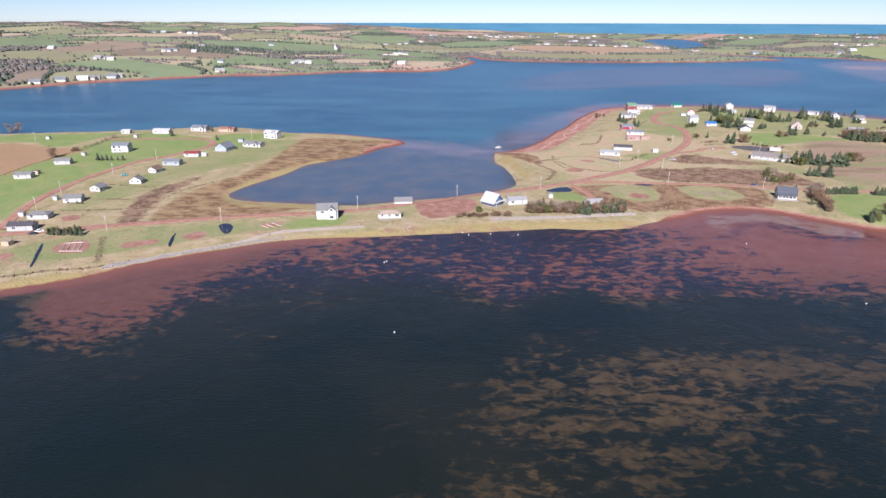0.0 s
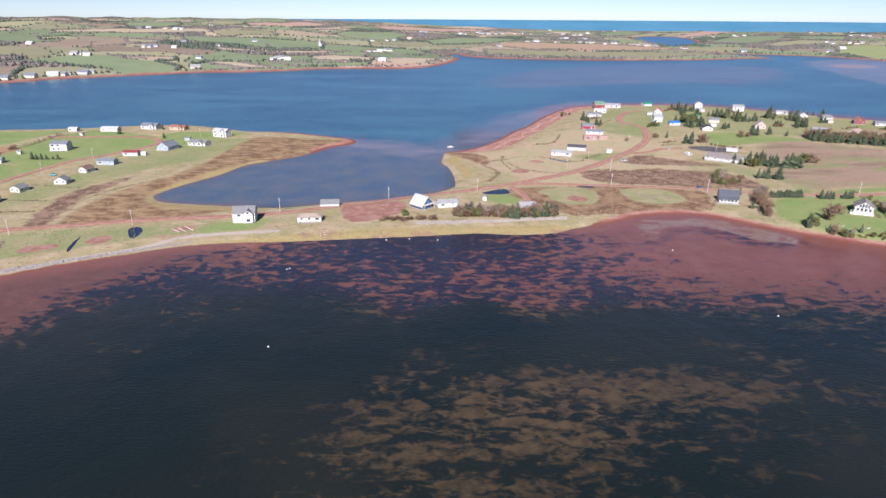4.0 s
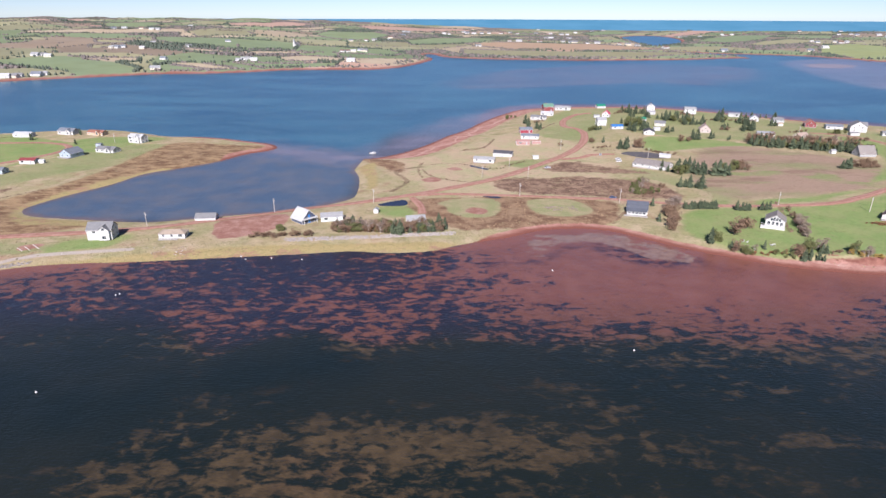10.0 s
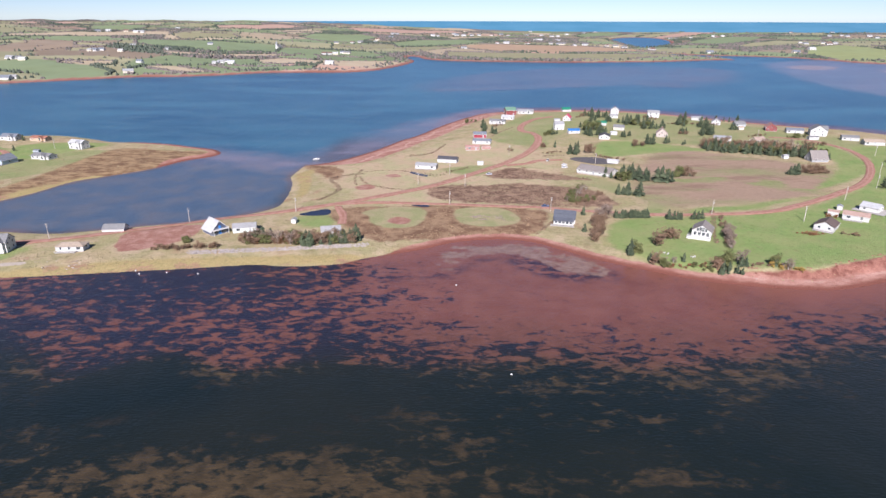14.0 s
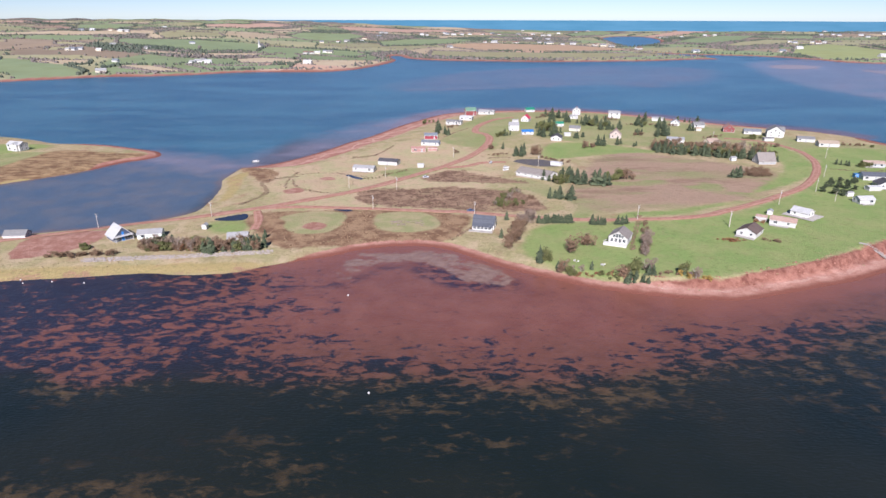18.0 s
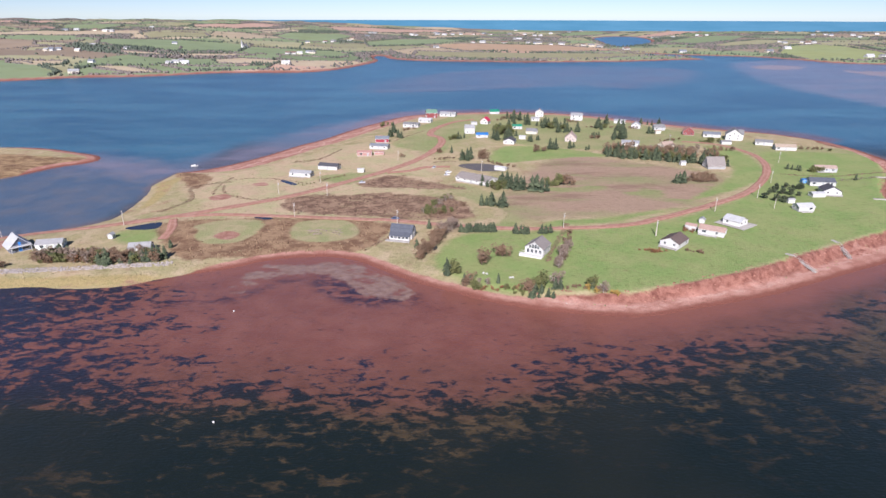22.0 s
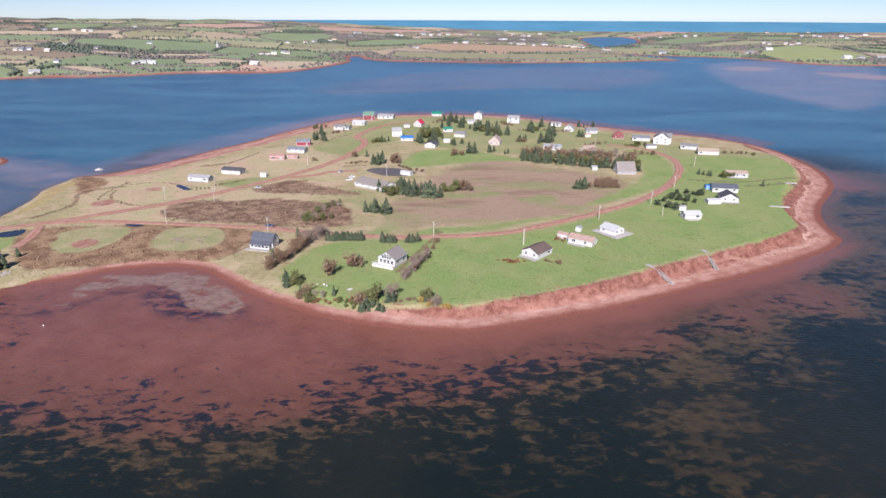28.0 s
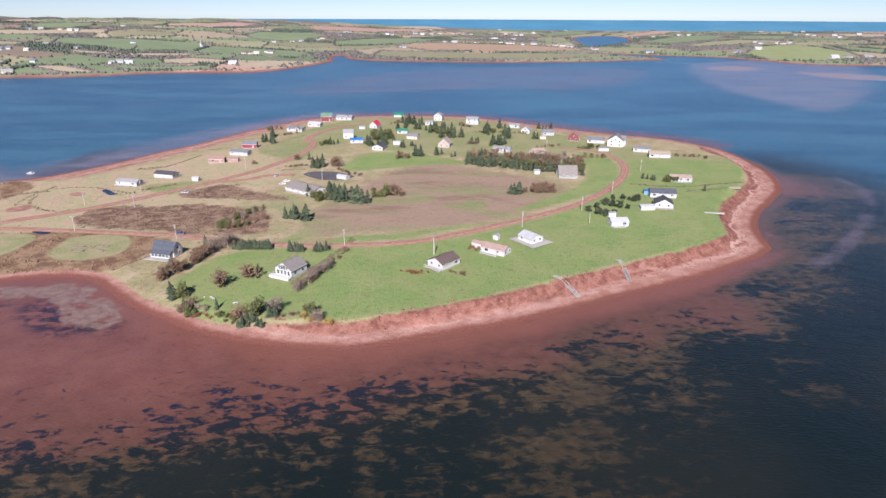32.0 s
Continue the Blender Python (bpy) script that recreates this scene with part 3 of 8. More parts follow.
cover("soil", [(-215, 251), (-210, 254), (-207, 247), (-210, 245)])
cover("heath", [(146, 427), (175, 440), (227, 433), (214, 407), (193, 401), (150, 403), (137, 410)])
cover("heath", [(170, 461), (175, 475), (190, 487), (214, 472), (228, 464), (242, 451), (209, 455), (187, 455)])
cover("heath", [(132, 411), (131, 429), (147, 440), (172, 436), (187, 444), (207, 439), (234, 429), (244, 401), (240, 391), (225, 390), (209, 390),
    (190, 396), (170, 397), (142, 403)])
cover("saltings", [(-142, 544), (-103, 546), (-49, 529), (-61, 497), (-100, 460), (-121, 414), (-137, 368), (-155, 394), (-147, 450)])
cover("marsh", [(75, 382), (138, 392), (198, 384), (194, 355), (181, 338), (169, 334), (132, 334), (109, 330), (95, 344)])
cover("marsh", [(117, 376), (130, 389), (159, 392), (179, 387), (193, 370), (195, 350), (179, 342), (147, 339), (142, 340)])
cover("pad", [(149, 363), (147, 378), (150, 386), (163, 389), (174, 387), (181, 379), (184, 366), (178, 358), (168, 354), (156, 356)])
cover("pad", [(94, 378), (108, 389), (124, 388), (131, 380), (129, 360), (122, 352), (110, 351), (101, 360), (99, 370)])
cover("green", [(58, 367), (76, 373), (81, 353), (66, 352)])
cover("soil", [(110, 360), (114, 369), (123, 365), (120, 357)])
cover("soil", [(81, 431), (89, 439), (95, 431), (87, 424)])
cover("green", [(241, 303), (225, 325), (227, 342), (235, 362), (255, 369), (288, 366), (332, 374), (363, 390), (406, 423), (433, 458), (458, 499),
    (489, 525), (514, 517), (547, 513), (486, 396), (470, 375), (422, 350), (379, 325), (344, 306), (310, 296), (293, 294), (275, 297), (258, 296)])
cover("green", [(476, 551), (503, 557), (556, 546), (528, 482), (482, 459), (468, 507)])
cover("green", [(443, 580), (464, 557), (458, 507), (440, 471), (414, 445), (374, 419), (413, 464), (437, 507)])
cover("green", [(277, 367), (285, 383), (314, 386), (343, 397), (361, 401), (337, 389), (314, 378), (287, 374)])
cover("green", [(260, 526), (278, 580), (324, 569), (355, 539), (326, 536), (285, 525)])
cover("green2", [(258, 652), (314, 698), (379, 651), (440, 615), (454, 591), (386, 557), (333, 569), (276, 597)])
cover("green2", [(183, 605), (206, 654), (235, 665), (260, 638), (231, 583), (221, 551), (185, 583)])
cover("green2", [(252, 369), (264, 402), (246, 422), (230, 457), (242, 463), (266, 421), (283, 397)])
cover("meadow", [(260, 416), (273, 454), (295, 508), (325, 540), (374, 513), (416, 476), (395, 433), (367, 407), (331, 393), (296, 389), (273, 388)])
cover("green2", [(136, 482), (161, 494), (186, 499), (215, 482), (182, 490), (163, 463)])
cover("green2", [(-232, 322), (-208, 345), (-193, 400), (-168, 440), (-122, 500), (-150, 545), (-190, 520), (-213, 470), (-222, 420), (-230, 370)])
cover("green2", [(-215, 258), (-185, 284), (-122, 303), (-84, 300), (-112, 285), (-160, 257), (-190, 243)])
cover("rough", [(41, 481), (77, 498), (111, 542), (161, 599), (218, 527), (221, 463), (187, 408), (145, 385), (117, 376)])
cover("green2", [(195, 655), (224, 728), (276, 801), (373, 757), (428, 674), (480, 621), (525, 582), (557, 564), (547, 526), (489, 525), (452, 580),
    (392, 625), (290, 652), (225, 613)])
strip("ditch", [(-244, 345), (-222, 345), (-201, 346)], 1.6)
strip("ditch", [(-229, 321), (-213, 323), (-197, 325)], 1.6)
strip("ditch", [(-180, 277), (-170, 257), (-164, 244)], 2.2)
strip("ditch", [(-322, 398), (-323, 436), (-317, 493), (-316, 546), (-283, 578)], 1.5)
strip("ditch", [(-235, 380), (-209, 375), (-182, 374)], 1.2)
strip("ditch", [(-226, 444), (-204, 443)], 1.0)
strip("path", [(-299, 437), (-280, 431)], 3)
strip("path", [(-267, 409), (-250, 407)], 2)
strip("path", [(-322, 531), (-287, 540), (-246, 543)], 2.5)
strip("ditch", [(-181, 344), (-177, 370), (-160, 396)], 1.2)
strip("ditch", [(461, 484), (489, 478), (536, 491)], 2.0)
strip("ditch", [(276, 328), (282, 346), (290, 366), (294, 378)], 2.0)
strip("ditch", [(190, 344), (199, 359), (205, 370)], 1.5)
strip("path", [(164, 469), (200, 460), (227, 455)], 1.5)
strip("ditch", [(179, 601), (191, 629), (206, 654)], 1.0)
strip("ditch", [(81, 461), (87, 442), (105, 429)], 1.5)
strip("ditch", [(73, 468), (92, 479), (117, 475), (138, 462)], 1.2)
strip("ditch", [(79, 481), (77, 461), (81, 439)], 1.6)
strip("ditch", [(84, 440), (115, 427), (143, 454)], 1.2)
strip("ditch", [(81, 469), (61, 455), (72, 427), (64, 402)], 2.5)
strip("ditch", [(139, 575), (127, 537), (110, 527)], 2.0)
strip("ditch", [(337, 377), (347, 384)], 1.6)
strip("ditch", [(235, 526), (222, 527), (219, 524)], 2)
strip("ditch", [(-183, 233), (-166, 238), (-150, 247)], 1.6)
strip("ditch", [(-197, 226), (-179, 234)], 1.6)
strip("gravel", [(-158, 240), (-136, 256), (-109, 273), (-91, 289), (-50, 298)], 3.4)


def mesh_grid(name, xs, ys, height, material):
    gx, gy = np.meshgrid(xs, ys)
    nx, ny = len(xs), len(ys)
    co = np.stack([gx.ravel(), gy.ravel(), height.ravel()], 1)
    i = (np.arange(ny - 1)[:, None] * nx + np.arange(nx - 1)[None]).ravel()
    faces = np.stack([i, i + 1, i + nx + 1, i + nx], 1)
    me = bpy.data.meshes.new(name)
    me.vertices.add(len(co))
    me.vertices.foreach_set("co", co.ravel())
    me.loops.add(faces.size)
    me.loops.foreach_set("vertex_index", faces.ravel().astype(np.int32))
    me.polygons.add(len(faces))
    me.polygons.foreach_set("loop_start", (np.arange(len(faces)) * 4).astype(np.int32))
    me.update(calc_edges=True)
    me.polygons.foreach_set("use_smooth", np.ones(len(faces), bool))
    me.materials.append(material)
    return new(name, me)


def store(ob, name, values):
    a = ob.data.attributes.new(name, "FLOAT", "POINT")
    a.data.foreach_set("value", np.asarray(values, np.float32).ravel())


def zone_field(gx, gy, outlines, reach=30.0):
    """Distance into the nearest of several outlines, -reach far outside."""
    out = np.full(gx.shape, -reach)
    for o in outlines:
        m = (gx > o[:, 0].min() - reach) & (gx < o[:, 0].max() + reach) & (gy > o[:, 1].min() - reach) & (gy < o[:, 1].max() + reach)
        if m.any():
            out[m] = np.maximum(out[m], signed(gx[m], gy[m], o))
    return np.maximum(out, -reach)


xs = np.concatenate([np.arange(-1000, -470, 12.0), np.arange(-470, 640, 1.75)])
ys = np.concatenate([np.arange(20, 195, 9.0), np.arange(195, 830, 1.75)])
gx, gy = np.meshgrid(xs, ys)
shore = signed(gx, gy, MAINLAND)
ground = tagged(mesh_grid("ground", xs, ys, near_height(gx, gy, shore), GROUND),
                "grassy low spit and headland with red sandstone banks", "ground", kind="structure")
store(ground, "shore", shore)
east = ramp(gx, 250, 300) * (1 - ramp(gy, 560, 640))
north = ramp(gy, 480, 510) * ramp(gx, 25, 60)
tip = ramp(gx, -175, -120) * (1 - ramp(gx, -30, -10)) * ramp(gy, 480, 510)
bank = ramp(gx, 105, 130) * (1 - ramp(gy, 380, 420))
beach = -2.0 + 8.0 * bank * (1 - east) + (15.2 + 2.8 * ramp(gx, 330, 400) + 2.0 * ramp(gx, 390, 450)) * east + 21 * north + 3 * north * (1 - ramp(gx, 180, 260)) + 11 * tip + 3.0 * ramp(-gx, 100, 125) * (1 - ramp(gy, 300, 330))
point = ramp(gx, 455, 500) * (1 - ramp(gy, 560, 630))
beach = beach * (1 - point) + (20.5 + 14 * ramp(gy, 545, 610)) * point
store(ground, "point", point)
store(ground, "beach", beach)
toe = np.where(east > 0.2, 9.5 + 2.8 * ramp(gx, 380, 450) + 1.0 * ramp(gx, 480, 510), 40.0)
for kind in ("green", "green2", "meadow", "plain", "marsh", "heath", "pad", "ochre", "soil", "rough", "saltings"):
    store(ground, kind, zone_field(gx, gy, COVER.get(kind, [])))
for kind in ("ditch", "path", "gravel"):
    best = np.full(gx.shape, -30.0)
    for k, line, wide_m in STRIPS:
        if k == kind:
            m = (gx > line[:, 0].min() - 15) & (gx < line[:, 0].max() + 15) & (gy > line[:, 1].min() - 15) & (gy < line[:, 1].max() + 15)
            best[m] = np.maximum(best[m], wide_m / 2 - to_line(gx[m], gy[m], line))
    store(ground, kind, best)
store(ground, "toe", toe)

# ---- roads of red earth ----
LANE_WEST = [(-240, 286), (-248, 308), (-256, 337), (-259, 381), (-254, 422), (-244, 454), (-225, 483), (-216, 510), (-222, 531), (-246, 543), (-287,
    540), (-325, 534)]
ROAD_MAIN = [(-235, 279), (-210, 287), (-173, 298), (-132, 310), (-105, 316), (-80, 321), (-55, 329), (-23, 345), (16, 368), (46, 377), (74, 392),
    (101, 411), (132, 436), (165, 475), (194, 513), (213, 550), (223, 591), (221, 618), (212, 635), (217, 667), (236, 704), (255, 717)]
ROAD_RING_A = [(74, 392), (98, 397), (144, 394), (184, 390), (204, 385)]
ROAD_RING_B = [(165, 396), (195, 390), (224, 382), (250, 375), (282, 371), (312, 372), (331, 376), (341, 382), (361, 394), (383, 410), (407, 428),
    (429, 452), (451, 485), (465, 517), (470, 547), (464, 574), (452, 589), (432, 598)]
TRACK_LINK = [(78, 388), (84, 371), (86, 356)]
TRACK_HALL = [(231, 510), (222, 511), (211, 508), (202, 499), (186, 494)]
TRACK_SHORE = [(-181, 234), (-158, 242), (-136, 257), (-109, 272), (-84, 286), (-50, 296), (-14, 302)]


def road(name, line, width, label, lift=0.3):
    line = smoothed(line, steps=8)
    t = np.gradient(line, axis=0)
    t /= np.linalg.norm(t, axis=1)[:, None]
    side = np.stack([t[:, 1], -t[:, 0]], 1)
    us = np.linspace(-1, 1, 7)
    wob = width / 2 * (1 + 0.10 * ripple(line[:, 0], line[:, 1], 25, 8))
    px = line[:, 0, None] + side[:, 0, None] * us * wob[:, None]
    py = line[:, 1, None] + side[:, 1, None] * us * wob[:, None]
    pz = near_height(px, py) + lift * (1 - us ** 4) + 0.10
    n, k = px.shape
    verts = np.stack([px.ravel(), py.ravel(), pz.ravel()], 1)
    faces = [(i * k + j, i * k + j + 1, i * k + k + j + 1, i * k + k + j) for i in range(n - 1) for j in range(k - 1)]
    me = bpy.data.meshes.new(name)
    me.from_pydata(verts.tolist(), [], faces)
    if me.polygons and me.polygons[0].normal.z < 0:
        me.flip_normals()
    me.materials.append(ROAD)
    ob = tagged(new(name, me), label, "road", kind="structure")
    store(ob, "across", np.tile(us, n))
    return ob


road("road_main", ROAD_MAIN, 7.0, "red dirt road along the causeway")
road("road_lane", LANE_WEST, 6.0, "red dirt lane between cottages")
road("road_ring", ROAD_RING_A[:-1] + ROAD_RING_B[1:], 5.5, "red dirt road curving round the meadow", 0.3)
road("road_link", TRACK_LINK, 5.0, "short red dirt track", 0.3)
road("road_hall", TRACK_HALL, 6.0, "dirt drive beside the long hall", 0.3)

# ---- the sea ----
# growth of weed and paleness of the sand under the water: (x, y, weed, sand)
BED_WEST = [(-134, 210, 0, 0.68), (-124, 231, 0.02, 0.69), (-119, 188, 0.6, 0.6), (-110, 250, 0.05, 0.7), (-104, 216, 0.75, 0.6),
    (-97, 170, 0.9, 0.3), (-93, 272, 0.08, 0.72), (-89, 233, 0.75, 0.7), (-81, 193, 0.85, 0.5), (-77, 139, 0.97, 0.1), (-77, 207, 0.9, 0.5),
    (-71, 252, 0.7, 0.75), (-69, 285, 0.3, 0.8), (-61, 222, 0.82, 0.6), (-57, 271, 0.35, 0.8), (-46, 253, 0.62, 0.75), (-41, 128, 0.97, 0.1),
    (-41, 168, 0.97, 0.2), (-36, 267, 0.5, 0.8), (-31, 199, 0.95, 0.4)]
BED_CAUSEWAY = [(-20, 275, 0.72, 0.75), (-15, 224, 0.75, 0.65), (-12, 129, 0.85, 0.3), (-10, 200, 0.98, 0.2), (-5, 170, 0.97, 0.2),
    (3, 276, 0.75, 0.75), (6, 248, 0.6, 0.8), (17, 130, 0.7, 0.45), (18, 259, 0.75, 0.75), (30, 285, 0.85, 0.78), (31, 226, 0.6, 0.75),
    (33, 138, 0.5, 0.4), (39, 259, 0.6, 0.8), (39, 279, 0.7, 0.8), (40, 135, 0.45, 0.5), (41, 161, 0.6, 0.45), (43, 249, 0.55, 0.8),
    (46, 119, 0.65, 0.35), (50, 140, 0.45, 0.45), (50, 282, 0.75, 0.75), (52, 198, 1, 0.1), (57, 150, 0.48, 0.53), (58, 278, 0.75, 0.8),
    (59, 168, 0.55, 0.5), (66, 187, 1, 0.1), (69, 250, 0.5, 0.85)]
BED_COVE = [(71, 276, 0.8, 0.7), (72, 148, 0.3, 0.55), (72, 260, 0.5, 0.85), (74, 121, 0.75, 0.3), (75, 163, 0.45, 0.5), (78, 230, 0.5, 0.8),
    (81, 239, 0.55, 0.8), (83, 288, 0.6, 0.8), (86, 139, 0.45, 0.45), (86, 280, 0.5, 0.85), (89, 152, 0.23, 0.55), (92, 160, 0.45, 0.5),
    (93, 260, 0.3, 0.9), (94, 193, 1, 0.1)]
BED_RISE = [(100, 263, 0.72, 0.75), (101, 122, 0.95, 0.2), (101, 287, 0.68, 0.82), (103, 144, 0.75, 0.35), (103, 241, 0.78, 0.65),
    (107, 161, 0.4, 0.5), (108, 258, 0.18, 0.93), (111, 239, 0.4, 0.85), (112, 141, 0.8, 0.35), (112, 229, 0.72, 0.6), (114, 200, 1, 0.1),
    (114, 277, 0.55, 0.85), (116, 288, 0.4, 0.88)]
BED_SLOPE = [(120, 192, 1, 0.08), (121, 167, 0.5, 0.4), (124, 225, 0.55, 0.75), (126, 249, 0.4, 0.8), (132, 166, 0.35, 0.5),
    (133, 143, 0.9, 0.25), (133, 281, 0.15, 0.9), (134, 177, 0.6, 0.43)]
BED_BIGHT = [(136, 266, 0.1, 0.95), (137, 290, 0.15, 0.95), (139, 230, 0.75, 0.55), (140, 242, 0.45, 0.8), (146, 165, 0.5, 0.4),
    (146, 227, 0.48, 0.75), (147, 261, 0.12, 0.97), (152, 241, 0.15, 0.9), (152, 298, 0.05, 0.95), (154, 210, 0.94, 0.25), (156, 281, 0.05, 0.95),
    (159, 157, 0.85, 0.3), (159, 176, 0.55, 0.4)]
BED_FLAT = [(160, 236, 0.38, 0.78), (162, 256, 0.03, 0.95), (163, 191, 0.93, 0.2), (164, 226, 0.5, 0.7), (167, 143, 0.95, 0.2),
    (171, 210, 0.75, 0.5), (174, 237, 0.25, 0.8), (176, 202, 0.96, 0.2), (176, 298, 0.07, 0.93), (177, 178, 0.75, 0.35), (180, 223, 0.48, 0.67),
    (184, 216, 0.75, 0.45), (186, 261, 0.03, 0.97), (187, 181, 0.7, 0.4)]
BED_HEAD = [(191, 279, 0.05, 0.95), (196, 202, 0.85, 0.35), (197, 214, 0.6, 0.53), (198, 230, 0.35, 0.75), (199, 285, 0.15, 0.9),
    (200, 256, 0.02, 1), (201, 243, 0.1, 0.9), (205, 211, 0.75, 0.45), (208, 237, 0.2, 0.85), (209, 219, 0.5, 0.65), (210, 190, 0.86, 0.3),
    (211, 253, 0.09, 0.87)]
BED_CAPE = [(212, 198, 0.85, 0.35), (214, 282, 0, 1), (217, 230, 0.3, 0.75), (218, 205, 0.76, 0.36), (224, 217, 0.4, 0.6),
    (228, 232, 0.3, 0.68), (233, 198, 0.92, 0.15), (233, 217, 0.6, 0.6), (234, 280, 0, 1)]
BED_BANK = [(242, 254, 0.04, 1), (243, 238, 0.14, 0.81), (244, 227, 0.44, 0.63), (246, 201, 0.92, 0.25), (248, 211, 0.68, 0.39),
    (254, 186, 0.97, 0.15), (262, 199, 0.96, 0.15), (267, 214, 0.7, 0.46), (267, 238, 0.28, 0.7), (282, 212, 0.85, 0.35), (283, 227, 0.49, 0.57),
    (283, 254, 0.1, 0.88), (284, 187, 1, 0.1), (286, 238, 0.7, 0.5)]
BED_SOUTH = [(294, 209, 0.9, 0.3), (294, 239, 0.6, 0.55), (300, 203, 1, 0.05), (304, 255, 0.15, 0.85), (304, 274, 0, 1), (309, 228, 0.63, 0.47),
    (315, 255, 0.5, 0.5), (321, 243, 0.5, 0.6), (322, 214, 0.75, 0.3), (326, 221, 0.65, 0.45), (330, 235, 0.75, 0.4), (333, 266, 0.15, 0.8),
    (336, 216, 1, 0.1), (339, 246, 0.7, 0.45), (343, 220, 0.6, 0.4), (353, 235, 0.45, 0.42), (358, 205, 0.55, 0.32)]
BED_EAST = [(362, 245, 0.9, 0.3), (364, 220, 0.5, 0.33), (365, 275, 0.1, 0.75), (369, 256, 0.6, 0.45), (373, 229, 0.45, 0.37),
    (381, 241, 0.52, 0.33), (395, 255, 0.5, 0.38), (396, 276, 0.45, 0.5), (403, 236, 0.64, 0.34), (406, 220, 0.9, 0.25), (408, 261, 0.7, 0.4),
    (414, 293, 0.3, 0.6), (433, 230, 1, 0.1), (435, 268, 0.52, 0.34), (437, 276, 0.95, 0.3), (440, 309, 0.25, 0.6), (452, 308, 0.15, 0.6),
    (479, 326, 0.5, 0.5), (486, 291, 1, 0.1), (514, 374, 0.3, 0.5), (538, 360, 1, 0.2), (547, 417, 0.35, 0.5), (574, 500, 0.1, 0.6),
    (581, 428, 0.7, 0.4), (613, 501, 0.3, 0.5), (637, 502, 0.9, 0.3)]
BAR_OUTER = [(618, 519), (618, 495), (603, 459)]
BAR_INNER = [(587, 438), (559, 404), (538, 381), (514, 360)]
MUD_WEED = [(172, 307), (177, 316), (198, 301), (219, 297), (219, 290), (202, 287), (186, 292)]
MUD_STREAK = [(113, 286), (131, 292), (145, 297), (159, 310), (177, 317), (164, 310), (143, 290), (125, 285)]
SANDBAR = [(910, 1502), (971, 1554), (1010, 1540), (1025, 1478), (958, 1431), (903, 1428)]
SANDBAR_B = [(1060, 1408), (1125, 1398), (1163, 1337), (1238, 1272), (1189, 1207), (1101, 1244), (1056, 1285)]
SHOAL_BAY = [(26, 519), (97, 688), (168, 785), (211, 814), (205, 761), (123, 615), (76, 521), (44, 496)]
SHOAL_FAR = [(88, 1066), (229, 1332), (528, 1510), (741, 1401), (581, 1087), (383, 1079), (171, 982)]
SHOAL_NE = [(925, 1618), (807, 1275), (768, 1055), (780, 957), (805, 856), (1034, 1130), (1356, 1714), (1232, 1797)]
SHOAL_SPIT = [(-58, 562), (-46, 548), (26, 519), (34, 489), (11, 488), (-38, 509), (-59, 516)]
MUDFLAT = [(139, 304), (142, 318), (152, 327), (168, 331), (185, 329), (198, 320), (216, 303), (213, 293), (201, 293), (192, 304), (179, 315), (163, 317), (151, 310), (145, 298)]
wx = np.concatenate([np.linspace(-4600, -760, 40)[:-1], np.arange(-760, 1000, 6.0), np.linspace(1000, 4900, 60)])
wy = np.concatenate([np.linspace(-4500, -200, 40)[:-1], np.arange(-200, 900, 6.0), np.linspace(900, 4700, 90)])
sx, sy = np.meshgrid(wx, wy)
water = tagged(mesh_grid("water", wx, wy, np.zeros_like(sx), WATER), "calm dark tidal water with red shallows and eelgrass", "water", kind="structure")
near_shore = signed(sx, sy, MAINLAND)
store(water, "shore", near_shore)
lagoon = ramp(sy, 335, 350) * ramp(40 - sx, -10, 10)
open_bay = np.maximum(np.maximum(ramp(sy, 500, 560) * ramp(-near_shore, -30, 0), lagoon), ramp(sx, 560, 700) * ramp(sy, 380, 520))
store(water, "lagoon", lagoon * (1 - ramp(sy, 500, 560)))
store(water, "bay", np.maximum(open_bay, ramp(sy, 560, 640)))
rnd = lambda *names: [smoothed(z, closed=True) for z in names]
outer_north = ramp(sy, 590, 640) * ramp(sx, 90, 140)
store(water, "mauve", 24 * outer_north - 60 * (1 - outer_north) + near_shore)
BED = np.array(BED_WEST + BED_CAUSEWAY + BED_COVE + BED_RISE + BED_SLOPE + BED_BIGHT + BED_FLAT + BED_HEAD + BED_CAPE + BED_BANK + BED_SOUTH + BED_EAST)
weight, growth, sand_tone = np.full(sx.shape, 0.015), np.full(sx.shape, 0.015), np.full(sx.shape, 0.0015)
for bx, by, weed, tone in BED:
    k = np.exp(-((sx - bx) ** 2 + (sy - by) ** 2) / (2 * 13.0 ** 2))
    weight, growth, sand_tone = weight + k, growth + k * weed, sand_tone + k * tone
growth, sand_tone = growth / weight, sand_tone / weight * (1 - 0.08 * ramp(-near_shore, 30, 100))
margin = ramp(near_shore, -24 + 12 * ramp(sx, 430, 520), -6) * ramp(sx, 90, 130) * (1 - ramp(sy, 560, 620))      # clear red water along the open beach
growth, sand_tone = growth * (1 - margin), np.maximum(sand_tone, margin * (1 - 0.20 * ramp(sx, 270, 330) - 0.28 * ramp(sx, 430, 520)))
west_margin = ramp(near_shore, -16, -4) * (1 - ramp(sx, -90, -60))
growth, sand_tone = growth * (1 - west_margin), np.maximum(sand_tone, 0.70 * west_margin)
store(water, "growth", growth)
store(water, "sand", sand_tone)
store(water, "bed", (1 - ramp(sy, 560, 640)) * (1 - lagoon) * (1 - ramp(sx, 590, 680)))
store(water, "bar", 3.0 - np.minimum(to_line(sx, sy, smoothed(BAR_OUTER)), to_line(sx, sy, smoothed(BAR_INNER))))
store(water, "shoal", zone_field(sx, sy, rnd(SHOAL_FAR), 80))
